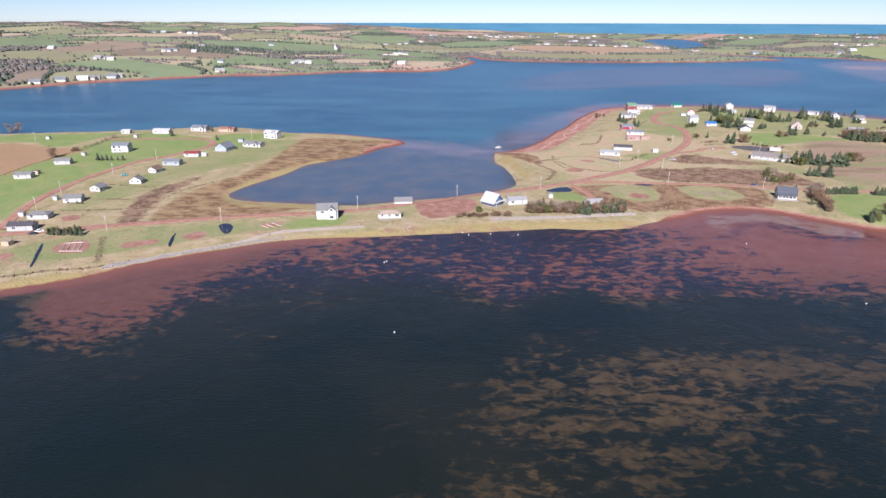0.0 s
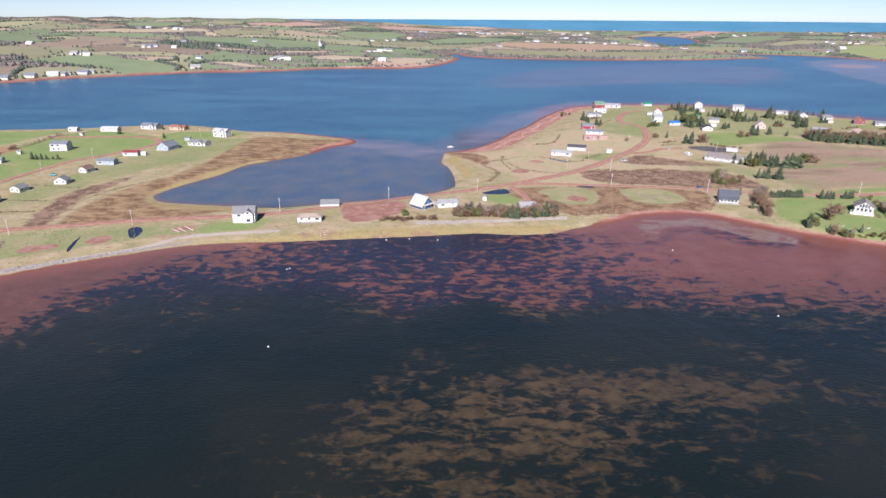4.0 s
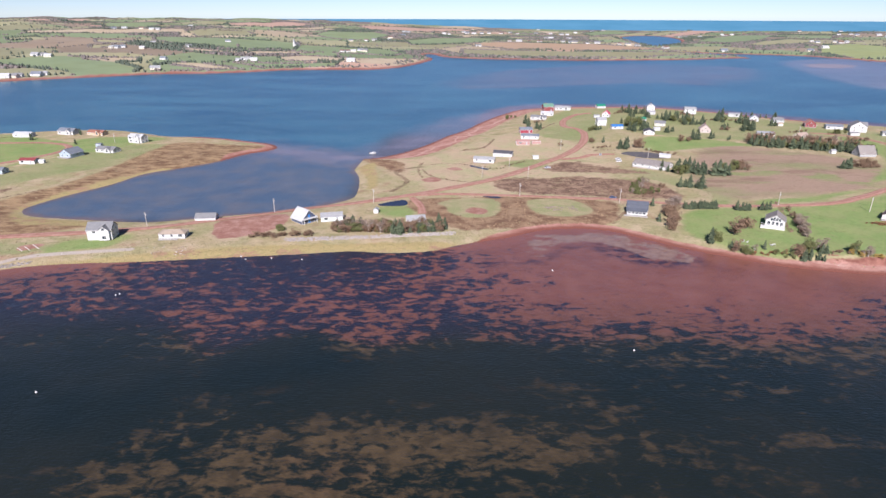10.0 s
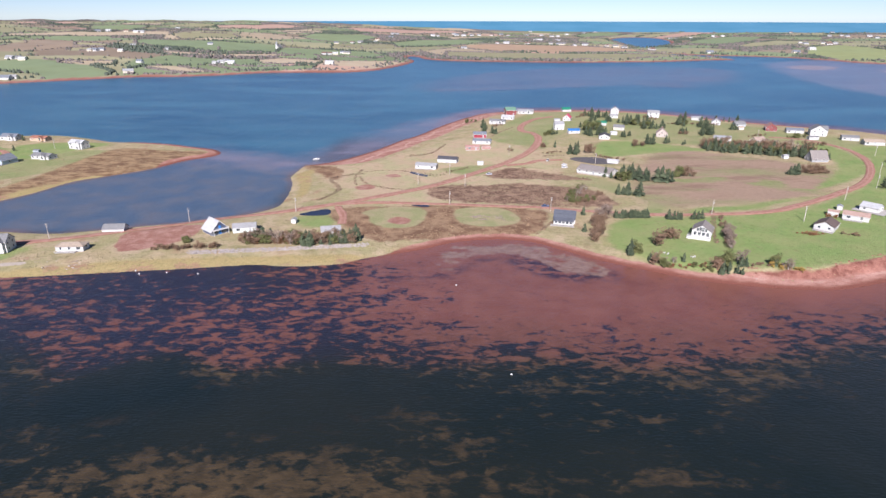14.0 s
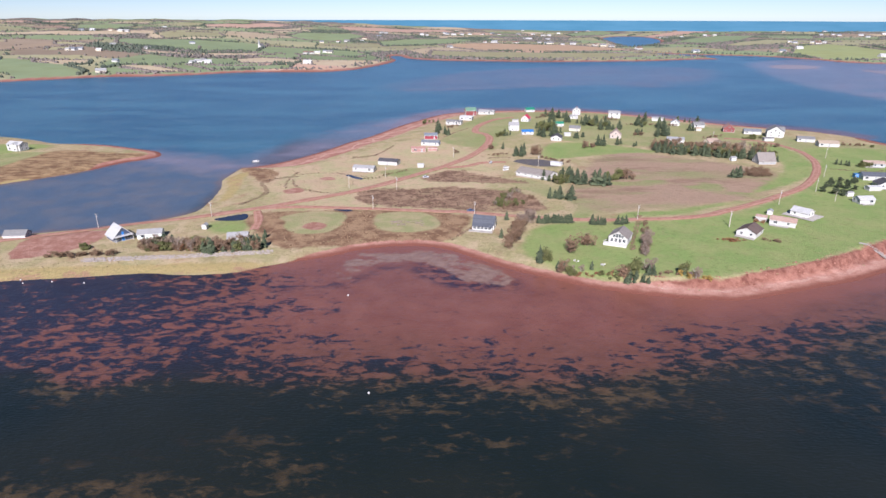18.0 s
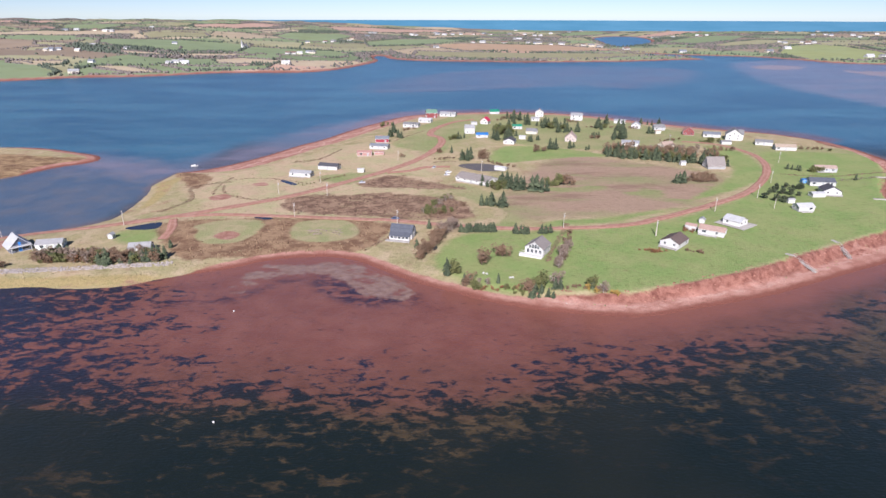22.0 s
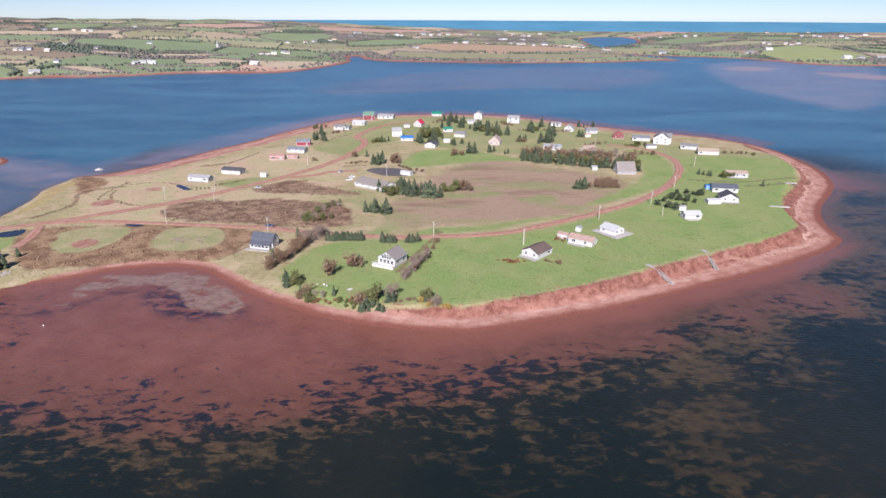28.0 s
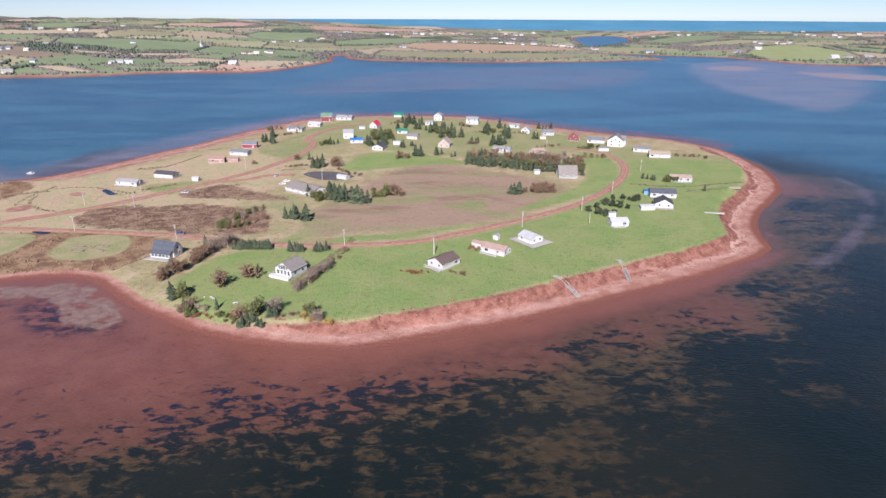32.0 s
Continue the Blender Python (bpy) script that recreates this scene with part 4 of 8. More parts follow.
store(water, "shallow", zone_field(sx, sy, rnd(SHOAL_BAY, SHOAL_NE, SHOAL_SPIT), 80))
store(water, "mudweed", zone_field(sx, sy, rnd(MUD_WEED, MUD_STREAK), 40))
store(water, "mud", zone_field(sx, sy, rnd(MUDFLAT), 40))
store(water, "sandbar", zone_field(sx, sy, rnd(SANDBAR, SANDBAR_B), 40))

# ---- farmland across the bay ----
# crop and soil colours, paled and desaturated to imitate haze over the bay
HAZY_FIELD_COLOUR = dict(lush=(0.178, 0.226, 0.128), yellow=(0.262, 0.258, 0.160), straw=(0.370, 0.310, 0.220), plough=(0.370, 0.255, 0.200),
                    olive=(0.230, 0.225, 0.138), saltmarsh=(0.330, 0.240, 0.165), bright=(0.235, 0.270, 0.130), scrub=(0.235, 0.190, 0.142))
FIELDS = []


def field(kind, outline):
    FIELDS.append((kind, np.array(outline, float)))


field("lush", [(-842, 1232), (-807, 1349), (-761, 1388), (-657, 1375), (-508, 1233), (-499, 1184), (-575, 1124), (-620, 1173), (-698, 1196)])
field("scrub", [(-759, 999), (-813, 1133), (-785, 1184), (-713, 1041), (-724, 975)])
field("straw", [(-715, 1395), (-605, 1417), (-566, 1356), (-587, 1328), (-682, 1348)])
field("straw", [(-504, 1343), (-447, 1351), (-329, 1270), (-380, 1249), (-480, 1303)])
field("lush", [(-502, 1281), (-497, 1323), (-378, 1242), (-461, 1216)])
field("yellow", [(-1148, 1774), (-1083, 1801), (-1019, 1759), (-1091, 1706)])
field("straw", [(-1477, 2004), (-1445, 2093), (-1320, 1935), (-1384, 1874)])
field("straw", [(-1278, 2045), (-1103, 2176), (-907, 2390), (-820, 2209), (-1049, 2064), (-1205, 1949)])
field("lush", [(-1398, 2745), (-1258, 2912), (-1158, 2761), (-1125, 2440), (-1169, 2309)])
field("lush", [(-807, 1942), (-729, 2061), (-573, 2036), (-387, 2024), (-325, 1697), (-464, 1641), (-634, 1698), (-745, 1799)])
field("straw", [(-594, 1612), (-451, 1593), (-314, 1636), (-252, 1623), (-356, 1559), (-541, 1557)])
field("yellow", [(-902, 1779), (-773, 1751), (-767, 1682), (-860, 1714)])
field("yellow", [(-839, 1649), (-791, 1667), (-754, 1619), (-807, 1590)])
field("plough", [(-998, 3079), (-861, 3300), (-655, 3460), (-525, 3416), (-664, 2946), (-901, 2857)])
field("olive", [(-840, 2254), (-658, 2349), (-581, 2211), (-736, 2082)])
field("lush", [(-446, 2471), (-417, 2672), (-240, 2762), (-156, 2595), (-203, 2329), (-335, 2304)])
field("lush", [(-496, 1758), (-447, 1965), (-303, 1952), (-126, 1946), (-36, 1815), (-62, 1652), (-186, 1691), (-325, 1697), (-444, 1621)])
field("straw", [(-317, 1505), (-271, 1557), (-154, 1521), (-159, 1439), (-276, 1433)])
field("lush", [(-398, 1400), (-290, 1371), (-156, 1412), (-149, 1350), (-300, 1305)])
field("plough", [(-471, 3464), (-239, 3709), (131, 3964), (221, 3694), (-35, 3135), (-313, 3123)])
field("straw", [(-572, 2714), (-479, 2941), (-410, 2829), (-494, 2599)])
field("lush", [(-90, 2396), (167, 2758), (336, 2733), (183, 2329), (-43, 2163)])
field("straw", [(83, 2843), (243, 3111), (374, 3054), (141, 2734)])
field("saltmarsh", [(138, 2273), (322, 2441), (622, 2423), (801, 2100), (508, 1972), (265, 1993)])
field("olive", [(122, 2000), (257, 1935), (494, 1913), (755, 1929), (876, 1894), (595, 1708), (285, 1680), (125, 1771)])
field("lush", [(835, 3785), (1098, 4330), (1226, 4120), (1086, 3753), (818, 3453)])
field("yellow", [(847, 3323), (1158, 3889), (1417, 4152), (1255, 3768), (923, 3281)])
field("plough", [(1165, 3400), (1551, 4172), (1852, 4609), (1978, 4442), (1531, 3758), (1226, 3363)])
field("yellow", [(1062, 3455), (1377, 4035), (1686, 4337), (1264, 3601)])
field("lush", [(1089, 2694), (1328, 3148), (1596, 3501), (1842, 3508), (1392, 2775), (1182, 2574)])
field("yellow", [(1160, 2388), (1389, 2721), (1611, 2959), (1713, 2829), (1722, 2588), (1504, 2551), (1201, 2304)])
field("bright", [(1181, 1919), (1407, 2324), (1597, 2464), (1535, 2021), (1441, 1790), (1262, 1661), (1160, 1706)])
field("lush", [(1705, 3747), (2048, 4264), (1951, 3917), (1645, 3543)])
field("straw", [(2368, 3541), (2595, 3445), (2288, 2983), (2251, 3203)])
field("scrub", [(2104, 2876), (2213, 2868), (1908, 2409)])
field("lush", [(1666, 2367), (1711, 2113), (1589, 1929), (1569, 2076)])
fx = np.concatenate([np.linspace(-4300, -1500, 110)[:-1], np.arange(-1500, 2300, 8.0), np.linspace(2300, 4300, 60)])
fy = np.concatenate([np.arange(200, 900, 40.0), np.arange(900, 2000, 11.0), np.linspace(2000, 4450, 90)])
qx, qy = np.meshgrid(fx, fy)
dist = signed(qx, qy, FARLAND)
hz = far_height(qx, qy, dist)
farland = tagged(mesh_grid("ground_far", fx, fy, hz, FAR), "rolling farmland with fields and red banks across the bay", "farmland", kind="structure")
tone = np.empty(qx.shape + (4,))
prs = np.random.RandomState(31)
CELLS = np.column_stack([prs.uniform(-3600, 3900, 620), prs.uniform(850, 4450, 620)])
CELL_KIND = prs.choice(["lush", "yellow", "straw", "plough", "olive", "scrub", "wood"], 620, p=[0.25, 0.12, 0.08, 0.06, 0.15, 0.11, 0.23])


def patchwork(x, y):
    """The field that a place lies in, and how far it is from the field's hedge."""
    x, y = np.asarray(x, float).ravel(), np.asarray(y, float).ravel()
    who, gap = np.zeros(len(x), int), np.zeros(len(x))
    for s in range(0, len(x), 20000):
        dx, dy = x[s:s + 20000, None] - CELLS[None, :, 0], y[s:s + 20000, None] - CELLS[None, :, 1]
        m = np.maximum(np.abs(dx * 0.96 + dy * 0.28), 1.15 * np.abs(dy * 0.96 - dx * 0.28))
        near2 = np.partition(m, 1, axis=1)[:, :2]
        who[s:s + 20000], gap[s:s + 20000] = m.argmin(axis=1), near2[:, 1] - near2[:, 0]
    return who, gap


# woodland floor, its brown lifted towards grey as painted haze
HAZY_FIELD_COLOUR["wood"] = (0.165, 0.142, 0.122)
PALETTE = np.array([(*HAZY_FIELD_COLOUR[k], 1.0) for k in CELL_KIND])
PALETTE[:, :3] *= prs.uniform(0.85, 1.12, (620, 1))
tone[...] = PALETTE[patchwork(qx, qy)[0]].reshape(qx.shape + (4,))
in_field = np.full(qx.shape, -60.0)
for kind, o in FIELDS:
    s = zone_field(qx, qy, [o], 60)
    tone[s > 0] = (*HAZY_FIELD_COLOUR[kind], 1)
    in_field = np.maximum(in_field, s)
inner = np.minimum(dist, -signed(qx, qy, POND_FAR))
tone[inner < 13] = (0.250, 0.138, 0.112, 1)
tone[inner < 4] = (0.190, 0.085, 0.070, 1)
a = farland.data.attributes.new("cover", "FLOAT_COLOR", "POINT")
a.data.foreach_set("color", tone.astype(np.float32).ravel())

# hedgerows and woods, far off
def clumps(name, points, tall, wide, material, label, category, rings, seed, sides=6):
    """Many small ragged tufts, crowns or lumps in one mesh."""
    r = np.random.RandomState(seed)
    p = np.asarray(points, float)
    m, n, lev = len(p), sides, len(rings)
    h, w = tall * r.uniform(0.55, 1.4, m), wide * r.uniform(0.55, 1.45, m)
    co = np.empty((m, lev * n + 1, 3))
    for i, (k, s) in enumerate(rings):
        for j in range(n):
            ang = 6.283 * (j + 0.5 * i) / n
            rr = w * s * r.uniform(0.65, 1.3, m)
            co[:, i * n + j] = np.column_stack([p[:, 0] + rr * math.cos(ang), p[:, 1] + rr * math.sin(ang), p[:, 2] - 0.12 * tall + h * k * r.uniform(0.8, 1.2, m)])
    co[:, -1] = np.column_stack([p[:, 0] + 0.2 * w * r.uniform(-1, 1, m), p[:, 1] + 0.2 * w * r.uniform(-1, 1, m), p[:, 2] + h])
    tri = []
    for i in range(lev - 1):
        for j in range(n):
            a, b = i * n + j, i * n + (j + 1) % n
            tri += [(a, b, b + n), (a, b + n, a + n)]
    tri += [((lev - 1) * n + j, (lev - 1) * n + (j + 1) % n, lev * n) for j in range(n)]
    faces = (np.array(tri)[None] + (np.arange(m) * (lev * n + 1))[:, None, None]).reshape(-1, 3)
    me = bpy.data.meshes.new(name)
    me.vertices.add(m * (lev * n + 1))
    me.vertices.foreach_set("co", co.ravel())
    me.loops.add(faces.size)
    me.loops.foreach_set("vertex_index", faces.ravel().astype(np.int32))
    me.polygons.add(len(faces))
    me.polygons.foreach_set("loop_start", (np.arange(len(faces)) * 3).astype(np.int32))
    me.update(calc_edges=True)
    me.materials.append(material)
    return tagged(new(name, me), label, category, kind="stuff")


def far_trees(name, points, tall, wide, material, label):
    """Many small ragged crowns in one mesh."""
    return clumps(name, points, tall, wide, material, label, "trees", ((0.0, 0.85), (0.5, 0.8)), 5, 5)


rs = np.random.RandomState(11)
cand = np.stack([rs.uniform(-2600, 3100, 330000), rs.uniform(900, 4000, 330000)], 1)
cand = cand[np.abs(cand[:, 0] - 170) < 0.85 * cand[:, 1] + 100]
cd = np.minimum(signed(cand[:, 0], cand[:, 1], FARLAND), -signed(cand[:, 0], cand[:, 1], POND_FAR))
cf = zone_field(cand[:, 0], cand[:, 1], [o for _, o in FIELDS], 60)
who, gap = patchwork(cand[:, 0], cand[:, 1])
wood = CELL_KIND[who] == "wood"
chance = np.where(wood, 0.85, np.where(gap < 5, 0.8, 0.004))
chance = np.where(np.abs(cf + 2) < 4, 0.7, np.where(cf > 0, 0.0, chance))
chance = np.where((cd < 45) & (cf < -1), np.maximum(chance, 0.4), chance)
keep = (cd > 14) & (rs.uniform(0, 1, len(cand)) < chance)
cand, who = cand[keep], who[keep]
cz = far_height(cand[:, 0], cand[:, 1])
pts = np.column_stack([cand, cz])
inside = (CELL_KIND[who] == "wood") & (zone_field(pts[:, 0], pts[:, 1], [o for _, o in FIELDS], 60) < -8)
pick = (rs.uniform(0, 1, len(pts)) < 0.18) | (who % 3 == 0)
edge = []
for kind, o in FIELDS:
    for (ax, ay), (bx, by) in zip(o, np.roll(o, -1, axis=0)):
        n = int(math.hypot(bx - ax, by - ay) / 3.2)
        k = (np.arange(n) + rs.uniform(0, 1, n)) / n
        edge.append(np.column_stack([ax + (bx - ax) * k, ay + (by - ay) * k]) + rs.normal(0, 1.6, (n, 2)))
edge = np.vstack(edge)
edge = edge[(signed(edge[:, 0], edge[:, 1], FARLAND) > 16) & (signed(edge[:, 0], edge[:, 1], POND_FAR) < -12) & (ripple(edge[:, 0], edge[:, 1], 320, 61) > -0.35)]
edge = np.column_stack([edge, far_height(edge[:, 0], edge[:, 1])])
green = ripple(edge[:, 0], edge[:, 1], 420, 62) > 0.15
far_trees("far_bare_woods", pts[inside & ~pick][:17000], 4.6, 6.0, HAZY_FAR_WOOD, "leafless brown woods between far fields")
far_trees("far_spruce_woods", pts[inside & pick][:10000], 6.0, 4.2, HAZY_FAR_SPRUCE, "dark spruce woods between far fields")
far_trees("far_hedgerows", np.vstack([edge[~green], pts[~inside & ~pick][:9000]]), 3.2, 3.6, HAZY_FAR_WOOD, "brown hedgerows along the edges of far fields")
far_trees("far_windbreaks", np.vstack([edge[green], pts[~inside & pick][:4000]]), 5.4, 2.8, HAZY_FAR_SPRUCE, "dark spruce windbreaks along the edges of far fields")

# the open sea beyond, rising to its horizon
ring = bpy.data.meshes.new("backdrop_sea")
rv, rf = [], []
for k in range(121):
    ang = radians(20 + 140 * k / 120)
    for rad, z in ((4480, -1.0), (4660, 78.0)):
        rv.append((170 + rad * math.cos(ang), 50 + rad * math.sin(ang), z))
for k in range(120):
    rf.append((2 * k, 2 * k + 2, 2 * k + 3, 2 * k + 1))
ring.from_pydata(rv, [], rf)
sea = Graph("open_sea")
ring.materials.append(sea.done(sea.mix(sea.step(sea.noise(0.004, 3, stretch=(1, 1, 8)), 0.3, 0.7), (0.045, 0.140, 0.215), (0.058, 0.160, 0.240)), 0.9, 0.0, 0.0))
tagged(new("backdrop_sea", ring), "blue open sea along the horizon", "sea", kind="structure")

# rough growth of the near land: scrub, tussocks and fallen stone
grow = np.random.RandomState(21)
spot = np.column_stack([grow.uniform(-420, 580, 210000), grow.uniform(205, 800, 210000)])
inland = signed(spot[:, 0], spot[:, 1], MAINLAND)
spot, inland = spot[inland > 1.5], inland[inland > 1.5]
near_z = lambda p, d: np.column_stack([p, near_height(p[:, 0], p[:, 1], d)])
wob = 3.0 * ripple(spot[:, 0], spot[:, 1], 14, 9)
of = {k: zone_field(spot[:, 0], spot[:, 1], COVER[k]) + wob for k in ("heath", "marsh", "pad", "green", "green2", "meadow", "soil", "plain")}
lanes = np.minimum.reduce([to_line(spot[:, 0], spot[:, 1], smoothed(line)) for line in (ROAD_MAIN, LANE_WEST, ROAD_RING_A, ROAD_RING_B, TRACK_LINK, TRACK_HALL)])
ditches = np.minimum.reduce([to_line(spot[:, 0], spot[:, 1], line) - w / 2 for k, line, w in STRIPS if k == "ditch"])
patch = ripple(spot[:, 0], spot[:, 1], 22, 17)
wet_ground = (of["marsh"] > 0) & (of["pad"] < 0) & (patch > -0.1)
scrubby = ((of["heath"] > 0) & (patch > -0.35) & (spot[:, 0] > 0)) | wet_ground | (ditches < 0.4)
scrubby &= (lanes > 4.5) & (inland > 5) & (of["soil"] < 0)
dice = grow.uniform(0, 1, len(spot))
dome = ((0.0, 1.0), (0.6, 0.7))
pick = wet_ground & scrubby & (dice < 0.5)
clumps("marsh_sedge", near_z(spot[pick], inland[pick]), 0.32, 0.6, SEDGE, "brown sedge and reeds on wet ground", "sedge", dome, 34, 5)
pick = scrubby & ~wet_ground & (dice < 0.9)
clumps("heath_scrub", near_z(spot[pick], inland[pick]), 0.32, 0.62, SCRUB, "low dark brown scrub and reeds on the rough ground", "scrub", dome, 31, 5)
tufty = (of["green"] < -3) & (of["meadow"] < -2) & (of["pad"] < 0) & (of["soil"] < 0) & (of["plain"] < 0) & ~scrubby & (lanes > 4.2) & (inland > 7)
pick = tufty & (dice < np.where(patch > 0.3, 0.24, 0.06))
clumps("grass_tussocks", near_z(spot[pick], inland[pick]), 0.16, 0.55, TUSSOCK, "dry straw-coloured grass tussocks", "grass", dome, 32, 5)
cliff = (spot[:, 0] > 262) & (spot[:, 1] < 560) & (inland > 9) & (inland < 15 + 3 * ramp(spot[:, 0], 300, 410) + 5 * ramp(spot[:, 0], 470, 510))
pick = cliff & (dice < 0.5)
clumps("scarp_rubble", near_z(spot[pick], inland[pick]), 0.35, 0.5, RUBBLE, "crumbled red sandstone along the bank", "rubble", dome, 33, 5)

# ---- building kit ----
def mesh(name, verts, faces, material, smooth=False):
    me = bpy.data.meshes.new(name)
    me.from_pydata([tuple(v) for v in verts], [], faces)
    me.materials.append(material)
    if smooth:
        me.polygons.foreach_set("use_smooth", np.ones(len(me.polygons), bool))
    return me


def part(name, me, parent, label="", at=None):
    ob = new(name, me)
    ob.parent = parent
    if at is not None:
        ob.matrix_basis = at
    if label:
        ob["label"] = label
    return ob


def thing(name, x, y, z, turn, label, category, group=""):
    e = new(name)
    e.empty_display_size = 0.5
    e.matrix_basis = pose(x, y, z, 0, 0, turn)
    return tagged(e, label, category, group)


def ground_at(x, y):
    return float(near_height(np.array([x]), np.array([y]))[0])


BOX_FACES = [(0, 3, 2, 1), (4, 5, 6, 7), (0, 1, 5, 4), (1, 2, 6, 5), (2, 3, 7, 6), (3, 0, 4, 7)]


def box_verts(x0, y0, z0, x1, y1, z1):
    return [(x0, y0, z0), (x1, y0, z0), (x1, y1, z0), (x0, y1, z0), (x0, y0, z1), (x1, y0, z1), (x1, y1, z1), (x0, y1, z1)]


def boxes(name, rows, material):
    """One mesh of several bars."""
    v, f = [], []
    for r in rows:
        b = len(v)
        v += box_verts(*r)
        f += [tuple(b + i for i in q) for q in BOX_FACES]
    return mesh(name, v, f, material)


def rounded_box(name, x0, y0, z0, x1, y1, z1, material, bevel=0.04):
    bm = bmesh.new()
    vs = [bm.verts.new(v) for v in box_verts(x0, y0, z0, x1, y1, z1)]
    for f in BOX_FACES:
        bm.faces.new([vs[i] for i in f])
    bmesh.ops.bevel(bm, geom=list(bm.edges), offset=bevel, segments=1, affect="EDGES")
    me = bpy.data.meshes.new(name)
    bm.to_mesh(me)
    bm.free()
    me.materials.append(material)
    return me


def tube(name, x, y, z0, z1, r0, r1, material, sides=8):
    v = [(x + r * math.cos(6.2832 * i / sides), y + r * math.sin(6.2832 * i / sides), z) for z, r in ((z0, r0), (z1, r1)) for i in range(sides)]
    f = [(i, (i + 1) % sides, sides + (i + 1) % sides, sides + i) for i in range(sides)]
    f += [tuple(range(sides))[::-1], tuple(range(sides, 2 * sides))]
    return mesh(name, v, f, material)


# ---- houses ----
FRAME_MESH, PANE_MESH = {}, {}


def window(parent, x, y, z, w, h, face):
    """A framed pane on a wall; face is the wall's outward direction in degrees."""
    key = (round(w, 1), round(h, 1))
    if key not in FRAME_MESH:
        a, b = key[0] / 2, key[1]
        FRAME_MESH[key] = boxes("window_frame", [(-a - 0.1, -0.07, -0.1, a + 0.1, 0.02, 0.0), (-a - 0.1, -0.07, b, a + 0.1, 0.02, b + 0.1),
                                                 (-a - 0.1, -0.07, 0, -a, 0.02, b), (a, -0.07, 0, a + 0.1, 0.02, b), (-0.03, -0.06, 0, 0.03, 0.02, b)], TRIM)
        PANE_MESH[key] = boxes("window_pane", [(-a, -0.035, 0, a, -0.012, b)], GLASS)
    fr = part("window", FRAME_MESH[key], parent, at=pose(x, y, z, 0, 0, face + 90))
    part("pane", PANE_MESH[key], fr)


def gable_walls(L, B, H, rise, material, eave=0.0):
    a, b = L / 2, B / 2
    v = [(-a, -b, 0.3), (-a, b, 0.3), (-a, b, H), (-a, 0, H + rise), (-a, -b, H), (a, -b, 0.3), (a, b, 0.3), (a, b, H), (a, 0, H + rise), (a, -b, H)]
    f = [(0, 4, 3, 2, 1), (5, 6, 7, 8, 9), (0, 5, 9, 4), (1, 2, 7, 6), (0, 1, 6, 5)]
    return mesh("wall", v, f, material)


def gable_roof(L, B, H, rise, over, material, thick=0.2, end=0.35):
    """Two slabs with eaves and a ridge cap."""
    a, b = L / 2 + end, B / 2
    s = rise / b
    ye, ze = b + over, H - over * s
    v, f = [], []
    for side in (-1, 1):
        k = len(v)
        v += [(-a, side * ye, ze), (a, side * ye, ze), (a, 0, H + rise), (-a, 0, H + rise),
              (-a, side * ye, ze + thick), (a, side * ye, ze + thick), (a, 0, H + rise + thick), (-a, 0, H + rise + thick)]
        f += [tuple(k + i for i in q) for q in (BOX_FACES if side < 0 else [q[::-1] for q in BOX_FACES])]
    k = len(v)
    v += box_verts(-a, -0.16, H + rise + thick - 0.06, a, 0.16, H + rise + thick + 0.05)
    f += [tuple(k + i for i in q) for q in BOX_FACES]
    return mesh("roof", v, f, material)


def hip_roof(L, B, H, rise, over, material, thick=0.2):
    a, b, r = L / 2 + over, B / 2 + over, max(0.3, L / 2 - B / 2)
    v = [(-a, -b, H - 0.1), (a, -b, H - 0.1), (a, b, H - 0.1), (-a, b, H - 0.1), (-a, -b, H + 0.08), (a, -b, H + 0.08), (a, b, H + 0.08), (-a, b, H + 0.08),
         (-r, 0, H + rise), (r, 0, H + rise)]
    f = [(3, 2, 1, 0), (0, 1, 5, 4), (1, 2, 6, 5), (2, 3, 7, 6), (3, 0, 4, 7), (4, 5, 9, 8), (6, 7, 8, 9), (5, 6, 9), (7, 4, 8)]
    return mesh("roof", v, f, material)


def deck_parts(parent, x0, y0, x1, y1, z, rail=True, material=None):
    """A plank platform on posts with a low rail."""
    material = material or PLANK
    d = part("deck", boxes("deck_frame", [(x0, y0, z - 0.22, x1, y1, z - 0.06)], material), parent, "weathered plank deck")
    n = max(3, int((x1 - x0) / 0.9))
    step = (x1 - x0) / n
    board = boxes("deck_board", [(0.02, y0, z - 0.06, step - 0.02, y1, z)], material)
    for i in range(n):
        part("board", board, d, at=pose(x0 + i * step, 0, 0))
    for cx in (x0 + 0.1, x1 - 0.1):
        for cy in (y0 + 0.1, y1 - 0.1):
            part("deck_post", boxes("deck_post", [(cx - 0.08, cy - 0.08, -0.8, cx + 0.08, cy + 0.08, z - 0.2)], material), d)
    if rail:
        bars = [(x0, y0, z + 0.85, x1, y0 + 0.08, z + 0.95), (x0, y0, z + 0.35, x1, y0 + 0.05, z + 0.41), (x0, y0, z + 0.85, x0 + 0.08, y1, z + 0.95),
                (x1 - 0.08, y0, z + 0.85, x1, y1, z + 0.95)]
        bars += [(x0 + (x1 - x0 - 0.1) * i / 6, y0, z, x0 + (x1 - x0 - 0.1) * i / 6 + 0.1, y0 + 0.08, z + 0.9) for i in range(7)]
        part("railing", boxes("railing", bars, TRIM), d, "white timber railing")
    return d


